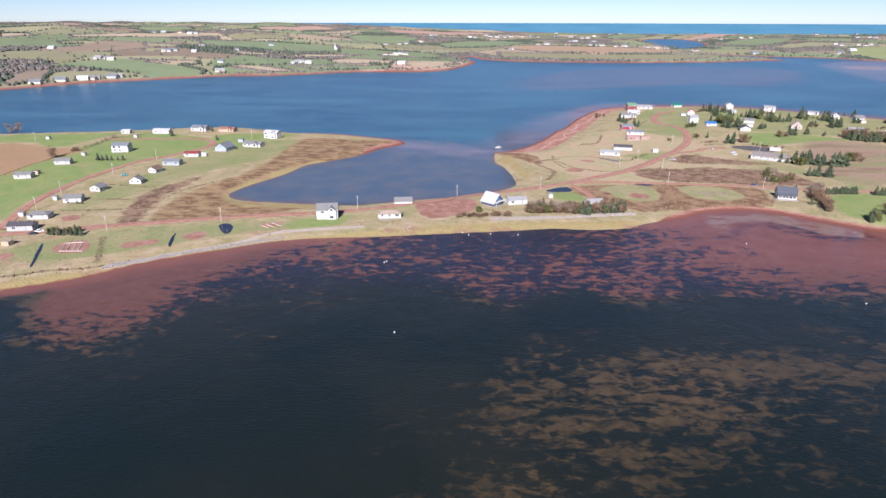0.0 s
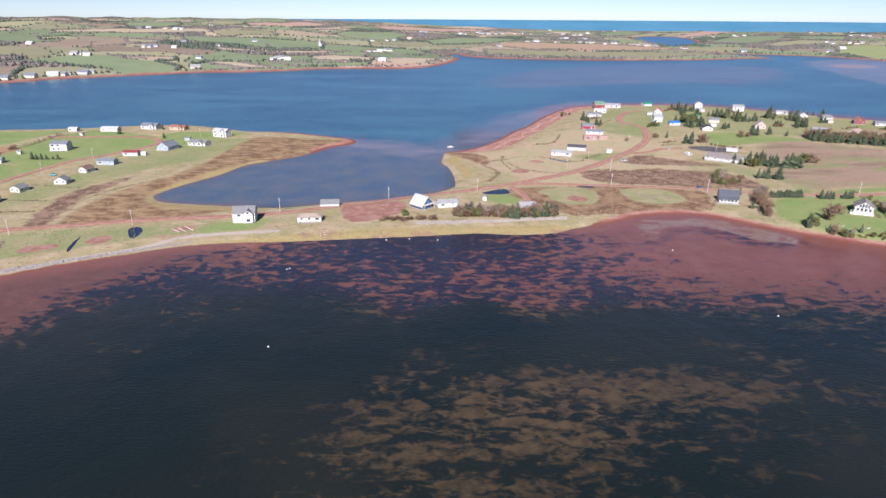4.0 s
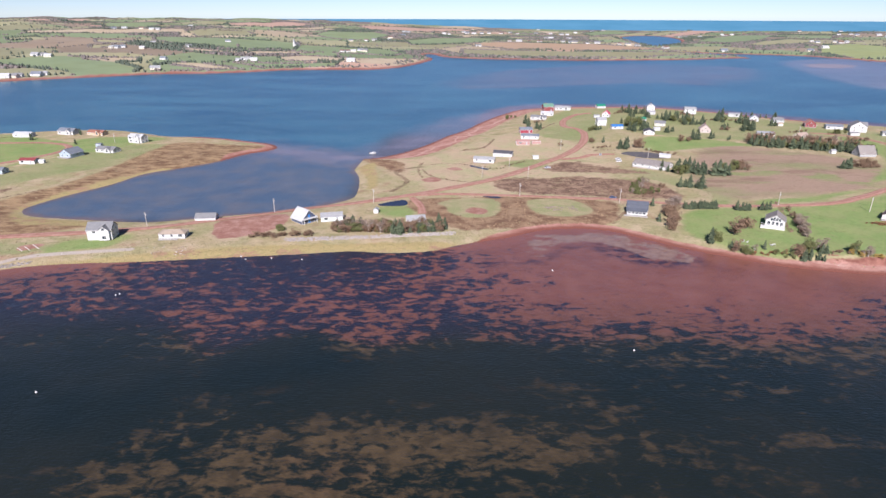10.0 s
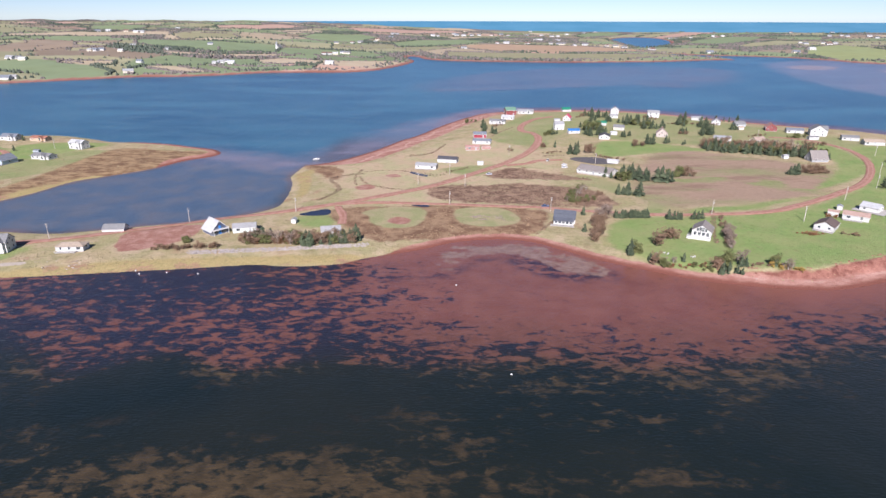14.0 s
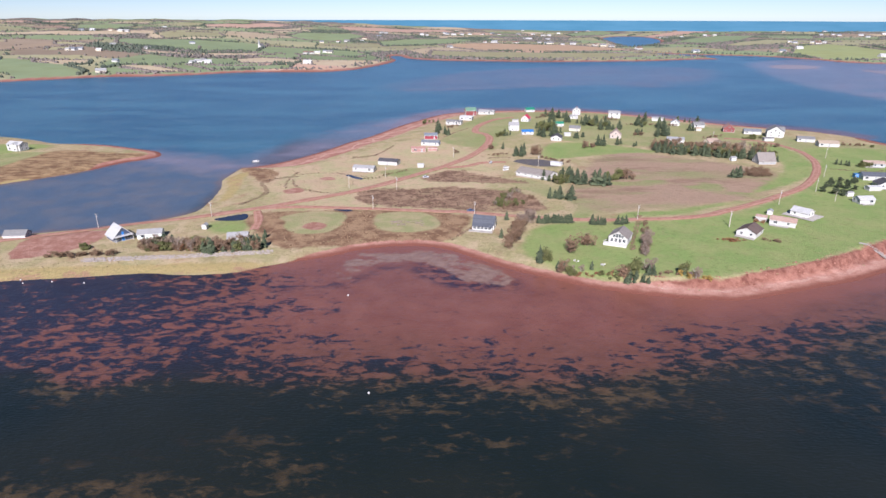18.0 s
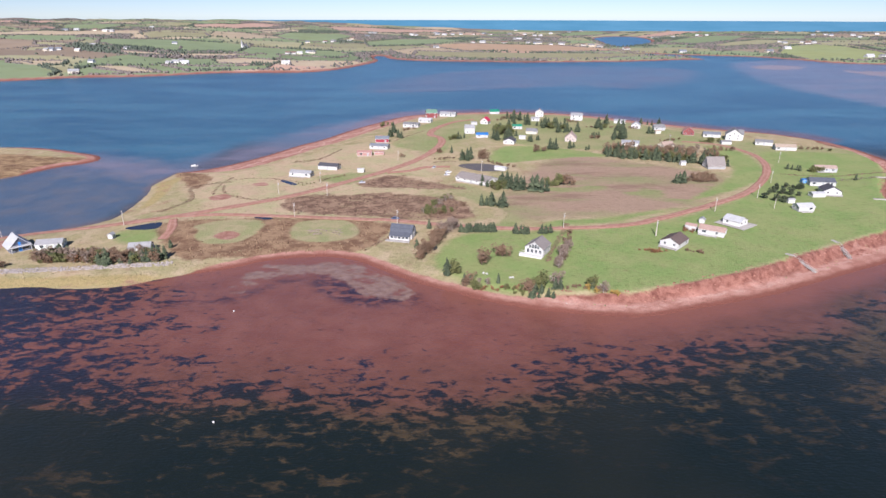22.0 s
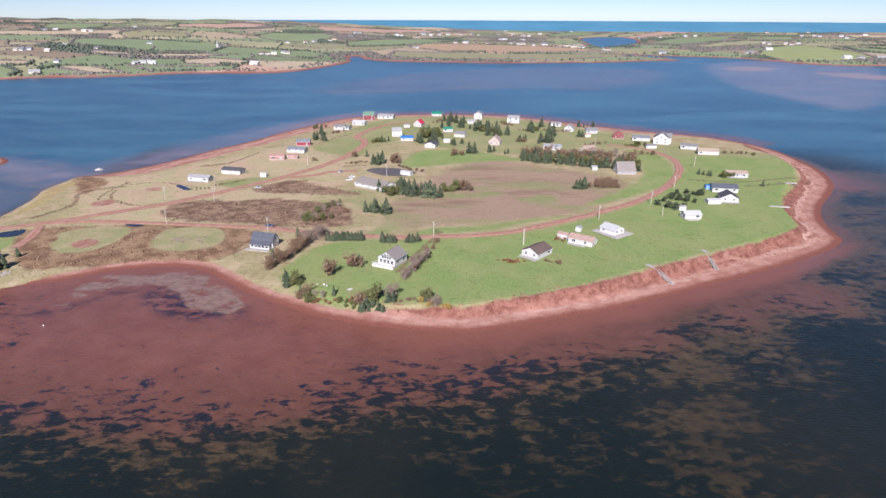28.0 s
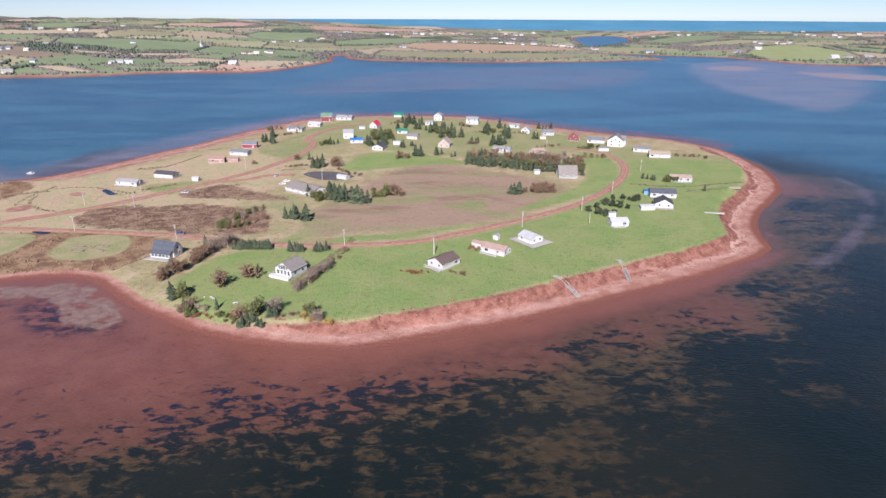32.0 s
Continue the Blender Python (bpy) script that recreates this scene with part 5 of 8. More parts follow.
def shell(root, L, B, H, pitch, wall, roof, hip=False, over=0.4):
    rise = B / 2 * math.tan(radians(pitch))
    part("foundation", boxes("foundation", [(-L / 2 + 0.05, -B / 2 + 0.05, -1.0, L / 2 - 0.05, B / 2 - 0.05, 0.32)], CONCRETE), root)
    if hip:
        part("wall", boxes("wall", [(-L / 2, -B / 2, 0.3, L / 2, B / 2, H)], WALL[wall]), root)
        part("roof", hip_roof(L, B, H, rise, over, ROOF[roof]), root)
    else:
        part("wall", gable_walls(L, B, H, rise, WALL[wall]), root)
        part("roof", gable_roof(L, B, H, rise, over, ROOF[roof]), root)
        s = rise / (B / 2)
        for side in (-1, 1):
            ye = side * (B / 2 + over + 0.03)
            part("fascia", boxes("fascia", [(-L / 2 - 0.35, min(ye, ye - side * 0.06), H - over * s - 0.02, L / 2 + 0.35, max(ye, ye - side * 0.06), H - over * s + 0.2)], TRIM), root)
    for cx in (-L / 2, L / 2):
        for cy in (-B / 2, B / 2):
            part("corner_board", boxes("corner_board", [(cx - 0.08, cy - 0.08, 0.3, cx + 0.08, cy + 0.08, H - 0.02)], TRIM), root)
    return rise


def openings(root, L, B, H, storeys, rise, r, door=True):
    n = max(2, int(L / 4.2))
    levels = [1.15] + ([3.75] if storeys >= 2 else [])
    for z in levels:
        for i in range(n):
            x = -L / 2 + L * (i + 0.5) / n
            if not (door and z < 2 and i == n // 2):
                if r.random() < 0.8:
                    window(root, x + r.uniform(-0.5, 0.5), -B / 2, z, r.choice((1.0, 1.4, 1.8)), r.choice((1.2, 1.4)), -90)
            if r.random() < 0.7:
                window(root, x, B / 2, z, 1.0, 1.0, 90)
        for side in (0, 180):
            for y in ((-B / 4, B / 4) if B > 6 else (0,)):
                window(root, (L / 2) * (1 if side == 0 else -1), y, z, 1.0, 1.2, side)
    if storeys >= 1.5 and rise > 2:
        for side in (0, 180):
            window(root, (L / 2) * (1 if side == 0 else -1), 0, H + 0.2, 1.0, 1.2, side)
    if door:
        x = -L / 2 + L * (n // 2 + 0.5) / n
        d = part("door", boxes("door", [(x - 0.5, -B / 2 - 0.06, 0.32, x + 0.5, -B / 2 + 0.03, 2.4)], DOOR), root)
        part("door_frame", boxes("door_frame", [(x - 0.62, -B / 2 - 0.08, 0.3, x - 0.5, -B / 2 + 0.02, 2.5), (x + 0.5, -B / 2 - 0.08, 0.3, x + 0.62, -B / 2 + 0.02, 2.5),
                                                (x - 0.5, -B / 2 - 0.08, 2.4, x + 0.5, -B / 2 + 0.02, 2.52)], TRIM), d)
        part("step", boxes("step", [(x - 0.8, -B / 2 - 1.0, -0.4, x + 0.8, -B / 2 - 0.1, 0.2)], CONCRETE), root)


def base_level(x, y, L, B, rot):
    c, s = math.cos(radians(rot)), math.sin(radians(rot))
    return max(ground_at(x + c * u * L / 2 - s * v * B / 2, y + s * u * L / 2 + c * v * B / 2) for u in (-1, 1) for v in (-1, 1)) - 0.05


def house(x, y, rot, L, B, storeys, pitch, wall, roof, label, chimney=False, hip=False, deck=False, cross=False, wide_deck=False):
    r = random.Random(int(x * 7 + y * 13))
    pitch = max(pitch, 24)
    H = {1: 2.7, 1.5: 3.3, 2: 5.4}[storeys]
    root = thing("house", x, y, base_level(x, y, L, B, rot), rot, label, "house", "houses by the bay")
    rise = shell(root, L, B, H, pitch, wall, roof, hip)
    if deck or wide_deck:
        end = abs(rot) > 45
        if wide_deck:
            deck_parts(root, -L / 2 - 4.0, -B / 2 - 3.0, L / 2 + 3.0, B / 2 + 3.0, 0.35, False)
        elif end:
            deck_parts(root, -L / 2 - 2.6, -B / 2, -L / 2 - 0.1, B / 2, 0.4)
        else:
            deck_parts(root, -L / 2 + 0.5, -B / 2 - 2.4, L / 4, -B / 2 - 0.1, 0.4)
    openings(root, L, B, H, storeys, rise, r, door=not deck)
    if chimney or (storeys >= 1.5 and r.random() < 0.5):
        cx = L * r.uniform(-0.3, 0.3)
        ch = part("chimney", rounded_box("chimney", cx - 0.35, -0.3, H + rise - 0.8, cx + 0.35, 0.3, H + rise + 0.95, BRICK), root, "brick chimney")
        part("chimney_cap", boxes("chimney_cap", [(cx - 0.42, -0.37, H + rise + 0.95, cx + 0.42, 0.37, H + rise + 1.05)], CONCRETE), ch)
    if cross:
        # a gable set across the front
        w, dpt = B * 0.62, 1.4
        cr = w / 2 * math.tan(radians(max(pitch, 38)))
        wing = part("front_wing", None, root)
        wing.matrix_basis = pose(L * 0.22, -B / 2 + 0.2 - dpt / 2 + 1.2, 0, 0, 0, 90)
        part("wing_wall", gable_walls(dpt + 3.0, w, H, cr, WALL[wall]), wing)
        part("wing_roof", gable_roof(dpt + 3.0, w, H, cr, 0.3, ROOF[roof], 0.2, 0.25), wing)
        window(root, L * 0.22, -B / 2 - 1.5, 1.1, 1.8, 1.4, -90)
        window(root, L * 0.22, -B / 2 - 1.5, H - 0.1, 1.2, 1.4, -90)
    return root


def shed(x, y, rot, L, B, storeys, pitch, wall, roof, label):
    H = 2.3 if storeys >= 1 else 1.5
    root = thing("shed", x, y, base_level(x, y, L, B, rot), rot, label, "shed", "sheds and garages")
    shell(root, L, B, H, pitch, wall, roof, False, 0.22)
    part("door", boxes("door", [(-0.7, -B / 2 - 0.05, 0.32, 0.7, -B / 2 + 0.02, min(2.05, H - 0.15))], WALL[wall]), root)
    part("door_trim", boxes("door_trim", [(-0.8, -B / 2 - 0.06, 0.32, -0.7, -B / 2, H - 0.2), (0.7, -B / 2 - 0.06, 0.32, 0.8, -B / 2, H - 0.2), (-0.8, -B / 2 - 0.06, H - 0.2, 0.8, -B / 2, H - 0.1)], TRIM), root)
    window(root, L / 2, 0, 0.9, 0.8, 0.6, 0)
    return root


def barn(x, y, rot, L, B, storeys, pitch, wall, roof, label):
    root = thing("barn", x, y, base_level(x, y, L, B, rot), rot, label, "barn")
    H = 2.2
    rise = shell(root, L, B, H, pitch, wall, roof, False, 0.5)
    openings(root, L, B, H, 1, rise, random.Random(3), False)
    part("barn_door", boxes("barn_door", [(L / 2 - 0.02, -1.5, 0.3, L / 2 + 0.06, 1.5, 2.9)], WALL["pewter"]), root)
    return root


def hall(x, y, rot, L, B, storeys, pitch, wall, roof, label):
    root = thing("community_hall", x, y, base_level(x, y, L, B, rot), rot, label, "hall")
    rise = shell(root, L, B, 2.3, pitch, wall, roof, False, 0.7)
    openings(root, L, B, 2.3, 1, rise, random.Random(4))
    return root


def aframe(x, y, rot, L, B, storeys, pitch, wall, roof, label):
    """Steep white roof, dark gable with a blue door and a white balcony."""
    root = thing("house", x, y, base_level(x, y, L, B, rot), rot, label, "house", "houses by the bay")
    H = 2.7
    rise = shell(root, L, B, H, pitch, wall, roof, False, 0.7)
    f = -L / 2
    d = part("door", boxes("door", [(f - 0.07, -0.6, 0.32, f + 0.02, 0.9, 2.45)], BLUE_DOOR), root, "bright blue door")
    part("door_frame", boxes("door_frame", [(f - 0.09, -0.75, 0.3, f, -0.6, 2.6), (f - 0.09, 0.9, 0.3, f, 1.05, 2.6), (f - 0.09, -0.6, 2.45, f, 0.9, 2.6)], TRIM), d)
    b = part("balcony", boxes("balcony_floor", [(f - 1.5, -B / 2 + 0.3, 2.75, f - 0.01, B / 2 - 0.3, 2.95)], TRIM), root, "white timber balcony")
    part("railing", boxes("railing", [(f - 1.5, -B / 2 + 0.3, 3.75, f - 1.42, B / 2 - 0.3, 3.85)] + [(f - 1.5, -B / 2 + 0.3 + k * (B - 0.7) / 8, 2.95, f - 1.42, -B / 2 + 0.42 + k * (B - 0.7) / 8, 3.8) for k in range(9)], TRIM), b)
    for k in (-1, 1):
        part("balcony_post", boxes("balcony_post", [(f - 1.5, k * (B / 2 - 0.45) - 0.1, -0.6, f - 1.3, k * (B / 2 - 0.45) + 0.1, 2.75)], TRIM), b)
    part("upper_door", boxes("upper_door", [(f - 0.06, -0.5, 3.0, f + 0.02, 0.6, 4.9)], BLUE_DOOR), root, "bright blue upper door")
    for yy in (-B / 3.2, B / 3.2):
        window(root, f, yy, 1.0, 1.4, 1.2, 180)
    for k in (-1, 1):
        part("barge_board", mesh("barge_board", [(f - 0.42, k * (B / 2 + 0.7), H - 0.7 * rise / (B / 2) - 0.06), (f - 0.42, 0, H + rise - 0.06), (f - 0.42, 0, H + rise + 0.24), (f - 0.42, k * (B / 2 + 0.7), H - 0.7 * rise / (B / 2) + 0.24),
                                                (f - 0.36, k * (B / 2 + 0.7), H - 0.7 * rise / (B / 2) - 0.06), (f - 0.36, 0, H + rise - 0.06), (f - 0.36, 0, H + rise + 0.24), (f - 0.36, k * (B / 2 + 0.7), H - 0.7 * rise / (B / 2) + 0.24)],
                                 BOX_FACES, TRIM), root)
    for xx in (-L / 4, L / 4):
        window(root, xx, -B / 2, 1.0, 1.0, 1.2, -90)
    return root


def whitehouse(x, y, rot, L, B, storeys, pitch, wall, roof, label):
    """Glazed gable towards the water, white deck all round it."""
    root = thing("house", x, y, base_level(x, y, L, B, rot) + 0.3, rot, label, "house", "houses by the bay")
    H = 3.7
    rise = shell(root, L, B, H, pitch * 0.92, wall, roof, False, 0.5)
    f = -L / 2
    for k in range(4):
        window(root, f, -1.95 + 1.3 * k, H - 0.3, 1.0, 2.0 if k in (1, 2) else 1.5, 180)
    for yy in (-B / 3, -B / 9, B / 9, B / 3):
        window(root, f, yy, 1.1, 1.2, 1.8, 180)
    for xx in (-L / 4, L / 4):
        window(root, xx, -B / 2, 1.3, 1.2, 1.2, -90)
        window(root, xx, B / 2, 1.3, 1.2, 1.2, 90)
    d = deck_parts(root, f - 2.4, -B / 2 - 0.3, f - 0.05, B / 2 + 2.0, 0.6, True, TRIM)
    part("deck_skirt", boxes("deck_skirt", [(f - 2.45, -B / 2 - 0.3, -0.9, f - 2.4, B / 2 + 2.0, 0.35)], TRIM), d, "white lattice deck skirt")
    part("barge_board", boxes("barge_board", [(f - 0.4, -0.08, H + rise - 0.1, f - 0.3, 0.08, H + rise + 0.3)], TRIM), root)
    return root


def darkhouse(x, y, rot, L, B, storeys, pitch, wall, roof, label):
    """Gambrel roof over slate walls, with a glazed porch and a grey deck in front."""
    root = thing("house", x, y, base_level(x, y, L, B, rot), rot, label, "house", "houses by the bay")
    part("foundation", boxes("foundation", [(-L / 2 + 0.05, -B / 2 + 0.05, -1, L / 2 - 0.05, B / 2 - 0.05, 0.32)], CONCRETE), root)
    prof = [(-B / 2, 2.6), (-B / 2 * 0.72, 5.3), (0, 6.9), (B / 2 * 0.72, 5.3), (B / 2, 2.6)]
    ends = [(-B / 2, 0.3)] + prof + [(B / 2, 0.3)]
    n = len(ends)
    v = [(-L / 2, a, b) for a, b in ends] + [(L / 2, a, b) for a, b in ends]
    part("wall", mesh("wall", v, [tuple(range(n))[::-1], tuple(range(n, 2 * n)), (0, n, n + 1, 1), (n - 2, 2 * n - 2, 2 * n - 1, n - 1)], WALL["pale"]), root)
    rows = []
    for (a0, b0), (a1, b1) in zip(prof[:-1], prof[1:]):
        nx, nz = -(b1 - b0), (a1 - a0)
        k = 0.18 / math.hypot(nx, nz)
        q = [(a0, b0), (a1, b1), (a1 + nx * k, b1 + nz * k), (a0 + nx * k, b0 + nz * k)]
        vv = [(-L / 2 - 0.3, a, b) for a, b in q] + [(L / 2 + 0.3, a, b) for a, b in q]
        part("roof", mesh("roof", vv, [(0, 1, 2, 3)[::-1], (4, 5, 6, 7), (0, 4, 5, 1)[::-1], (1, 5, 6, 2)[::-1], (2, 6, 7, 3)[::-1], (3, 7, 4, 0)[::-1]], ROOF[roof]), root)
    p = part("porch", boxes("porch", [(-L / 2 + 0.2, -B / 2 - 2.4, 0.3, L / 2 - 0.6, -B / 2 + 0.05, 2.35)], WALL["white"]), root, "white glazed porch")
    part("porch_roof", mesh("porch_roof", [(-L / 2, -B / 2 - 2.8, 2.3), (L / 2 - 0.3, -B / 2 - 2.8, 2.3), (L / 2 - 0.3, -B / 2 + 0.1, 3.5), (-L / 2, -B / 2 + 0.1, 3.5),
                                           (-L / 2, -B / 2 - 2.8, 2.46), (L / 2 - 0.3, -B / 2 - 2.8, 2.46), (L / 2 - 0.3, -B / 2 + 0.1, 3.66), (-L / 2, -B / 2 + 0.1, 3.66)], BOX_FACES, ROOF[roof]), p)
    for k in range(5):
        window(root, -L / 2 + 1.5 + k * (L - 3.4) / 4, -B / 2 - 2.4, 0.95, 1.4, 1.1, -90)
    for side in (0, 180):
        window(root, (L / 2) * (1 if side == 0 else -1), 0, 3.6, 1.4, 1.2, side)
        window(root, (L / 2) * (1 if side == 0 else -1), 1.2, 1.1, 1.0, 1.2, side)
    deck_parts(root, -L / 2 - 1.2, -B / 2 - 5.2, L / 2, -B / 2 - 2.45, 0.3, False)
    return root


FAR_PART = {}


def far_house(x, y, w):
    """Farmhouse or barn across the bay."""
    r = random.Random(int(x * 3 + y))
    wall, roof = r.choice(("white", "white", "white", "cream", "pale")), r.choice(("pale", "grey", "white", "slate", "brown"))
    key = (wall, roof, min(int(w // 5), 4))
    L = 6 + 4.2 * key[2]
    B, H = 0.55 * L + 1, 4.2
    rise = B / 2 * 0.7
    if key not in FAR_PART:
        FAR_PART[key] = (gable_walls(L, B, H, rise, WALL[wall]), gable_roof(L, B, H, rise, 0.4, ROOF[roof]), boxes("window_pane", [(-0.6, -0.08, 0, 0.6, -0.02, 1.3)], GLASS))
    z = float(far_height(np.array([x]), np.array([y]))[0]) - 0.5
    root = thing("farm_house", x, y, z, r.uniform(-25, 25), "%s farmhouse with a %s roof across the bay" % (wall, roof), "house", "houses across the bay")
    part("wall", FAR_PART[key][0], root), part("roof", FAR_PART[key][1], root)
    for k in (-1, 1):
        part("window", FAR_PART[key][2], root, at=pose(k * L / 4, -B / 2, 1.4))
    return root


# ---- trees ----
def spruce_mesh(seed, material):
    """Trunk of unit height and a crown of drooping fronds in whorls."""
    r = random.Random(seed)
    v, f = [], []
    layers = 15
    bend = (r.uniform(-0.03, 0.03), r.uniform(-0.03, 0.03))
    for i in range(layers):
        t = i / (layers - 1)
        z = 0.07 + 0.90 * t
        reach = (0.205 * (1 - t ** 1.7) ** 0.75 + 0.014) * (0.75 if i == 0 else 1.0) * r.uniform(0.62, 1.25)
        n = 10 - int(4 * t)
        for j in range(n):
            a = 6.283 * (j + r.uniform(-0.3, 0.3)) / n + i * 0.8
            if r.random() < 0.12:
                continue
            q = reach * r.uniform(0.45, 1.38)
            w = q * 0.36 + 0.008
            c, s = math.cos(a), math.sin(a)
            k = len(v)
            v += [(0.02 * c, 0.02 * s, z + 0.05), (0.55 * q * c - w * s, 0.55 * q * s + w * c, z - 0.015), (0.55 * q * c + w * s, 0.55 * q * s - w * c, z - 0.015),
                  (q * c, q * s, z - 0.07 * (1 - t) - 0.02), (0.6 * q * c, 0.6 * q * s, z + 0.035)]
            f += [(k, k + 1, k + 4), (k, k + 4, k + 2), (k + 1, k + 3, k + 4), (k + 4, k + 3, k + 2), (k, k + 2, k + 3, k + 1)]
    k = len(v)
    v += [(0.012, 0, 0.95), (-0.008, 0.01, 0.95), (-0.008, -0.01, 0.95), (0, 0, 1.02)]
    f += [(k, k + 1, k + 3), (k + 1, k + 2, k + 3), (k + 2, k, k + 3)]
    return mesh("crown", [(x + bend[0] * z * z, y + bend[1] * z * z, z) for x, y, z in v], f, material)


def leafy_mesh(seed, material, n=240, low=0.12, flat=1.0, clump=0.055, wide=0.42):
    """A ragged crown of many small leaf clumps round a few centres."""
    r = random.Random(seed)
    lobes = [(r.uniform(-0.6, 0.6) * wide, r.uniform(-0.6, 0.6) * wide, r.uniform(low + 0.15, 0.86), r.uniform(0.13, 0.24)) for _ in range(9)]
    v, f = [], []
    for i in range(n):
        cx, cy, cz, cr = r.choice(lobes)
        d = Vector((r.gauss(0, 1), r.gauss(0, 1), r.gauss(0, 1))).normalized() * cr * r.uniform(0.55, 1.1)
        p = Vector((cx, cy, cz)) + d
        p.z = max(p.z, low * r.uniform(0.4, 1.0))
        u = Vector((r.gauss(0, 1), r.gauss(0, 1), r.gauss(0, 0.6))).normalized()
        w = u.cross(Vector((r.gauss(0, 1), r.gauss(0, 1), r.gauss(0, 1)))).normalized()
        s = clump * r.uniform(0.6, 1.5)
        k = len(v)
        v += [tuple(p + u * s), tuple(p + w * s * 0.8), tuple(p - u * s), tuple(p - w * s * 0.8), tuple(p + u.cross(w) * s * 0.7)]
        f += [(k, k + 1, k + 4), (k + 1, k + 2, k + 4), (k + 2, k + 3, k + 4), (k + 3, k, k + 4), (k, k + 3, k + 2, k + 1)]
    return mesh("crown", v, f, material)


def limbs_mesh(seed, material, n=7, top=0.75, thick=0.028):
    """Tapered trunk with forked limbs."""
    r = random.Random(seed)
    v, f = [], []

    def limb(p, q, a, b):
        d = (q - p).normalized()
        u = d.orthogonal().normalized()
        w = d.cross(u)
        k = len(v)
        for c, rad in ((p, a), (q, b)):
            for i in range(5):
                g = 6.283 * i / 5
                v.append(tuple(c + (u * math.cos(g) + w * math.sin(g)) * rad))
        for i in range(5):
            f.append((k + i, k + (i + 1) % 5, k + 5 + (i + 1) % 5, k + 5 + i))
    fork = Vector((0, 0, 0.3))
    limb(Vector((0, 0, -0.06)), fork, thick, thick * 0.75)
    limb(fork, Vector((0.02, 0.01, top)), thick * 0.75, thick * 0.2)
    for i in range(n):
        a = 6.283 * i / n + r.uniform(-0.4, 0.4)
        z0 = r.uniform(0.12, 0.55)
        q = r.uniform(0.18, 0.34)
        mid = Vector((q * 0.5 * math.cos(a), q * 0.5 * math.sin(a), z0 + 0.14))
        limb(Vector((0, 0, z0)), mid, thick * 0.5, thick * 0.32)
        limb(mid, Vector((q * math.cos(a + 0.3), q * math.sin(a + 0.3), z0 + r.uniform(0.24, 0.42))), thick * 0.32, thick * 0.1)
        limb(mid, Vector((q * math.cos(a - 0.5), q * math.sin(a - 0.5), z0 + r.uniform(0.2, 0.36))), thick * 0.28, thick * 0.08)
    return mesh("trunk", v, f, material)


KIND = {
    "spruce": ("spruce_tree", "dark green spruce tree with drooping branches", "tree", "spruce trees"),
    "brown": ("bare_tree", "leafless brown tree with fine twigs", "tree", "bare trees and shrubs"),
    "twig": ("bare_shrub", "pale grey leafless shrub with thin twigs", "shrub", "bare trees and shrubs"),
    "rust": ("autumn_shrub", "low rust-red shrub in autumn leaf", "shrub", "autumn shrubs"),
    "olive": ("broadleaf_tree", "small olive-green tree with ragged crown", "tree", "leafy trees"),
    "gold": ("golden_shrub", "low golden yellow shrub in autumn leaf", "shrub", "autumn shrubs"),
    "round": ("orchard_tree", "round dark green orchard tree", "tree", "orchard trees")}
TRUNK = {"spruce": [tube("trunk", 0, 0, -0.05, 0.9, 0.018, 0.004, BARK, 6)] * 6,
         "round": [limbs_mesh(5, BARK)] * 2}
CROWN = {"spruce": [spruce_mesh(s, SPRUCE) for s in range(6)],
         "brown": [leafy_mesh(10 + s, BROWN_LEAF, 460, 0.10, clump=0.034) for s in range(3)],
         "twig": [leafy_mesh(20 + s, GREY_TWIG, 360, 0.10, clump=0.030) for s in range(3)],
         "rust": [leafy_mesh(30 + s, RUST_LEAF, 400, 0.03, clump=0.046, wide=0.55) for s in range(3)],
         "olive": [leafy_mesh(40 + s, OLIVE_LEAF, 520, 0.08, clump=0.044) for s in range(3)],
         "gold": [leafy_mesh(50 + s, GOLD_LEAF, 380, 0.03, clump=0.046, wide=0.6) for s in range(2)],
         "round": [leafy_mesh(60 + s, SPRUCE, 520, 0.10, clump=0.048, wide=0.46) for s in range(2)]}
for kind in ("brown", "twig", "rust", "olive", "gold"):
    TRUNK[kind] = [limbs_mesh(70 + s, PALE_BARK if kind == "twig" else BARK) for s in range(len(CROWN[kind]))]
tree_rng = random.Random(77)


def tree(kind, x, y, h):
    name, label, category, group = KIND[kind]
    i = tree_rng.randrange(len(CROWN[kind]))
    root = thing(name, x, y, ground_at(x, y) - 0.05, 0, label, category, group)
    wide = tree_rng.uniform(0.85, 1.25) * (1.22 if kind == "spruce" else 1.2)
    m = pose(0, 0, 0, 0, 0, tree_rng.uniform(0, 360)) @ Matrix.Diagonal((h * wide, h * wide, h, 1))
    part("trunk", TRUNK[kind][i], root, at=m), part("crown", CROWN[kind][i], root, at=m)


def row(kind, x0, y0, x1, y1, n, h, spread):
    for i in range(n):
        t = (i + 0.5) / n
        tree(kind, x0 + (x1 - x0) * t + tree_rng.uniform(-spread, spread), y0 + (y1 - y0) * t + tree_rng.uniform(-spread, spread), h * tree_rng.uniform(0.58, 1.22))


# ---- small things ----
CAR_PAINT = {k: plain_mat("car_paint_" + k, c, 0.3, amount=0.06, spec=0.6) for k, c in dict(white=(0.8, 0.8, 0.8), silver=(0.45, 0.46, 0.48), navy=(0.05, 0.08, 0.15), black=(0.02, 0.02, 0.025), teal=(0.10, 0.42, 0.45)).items()}


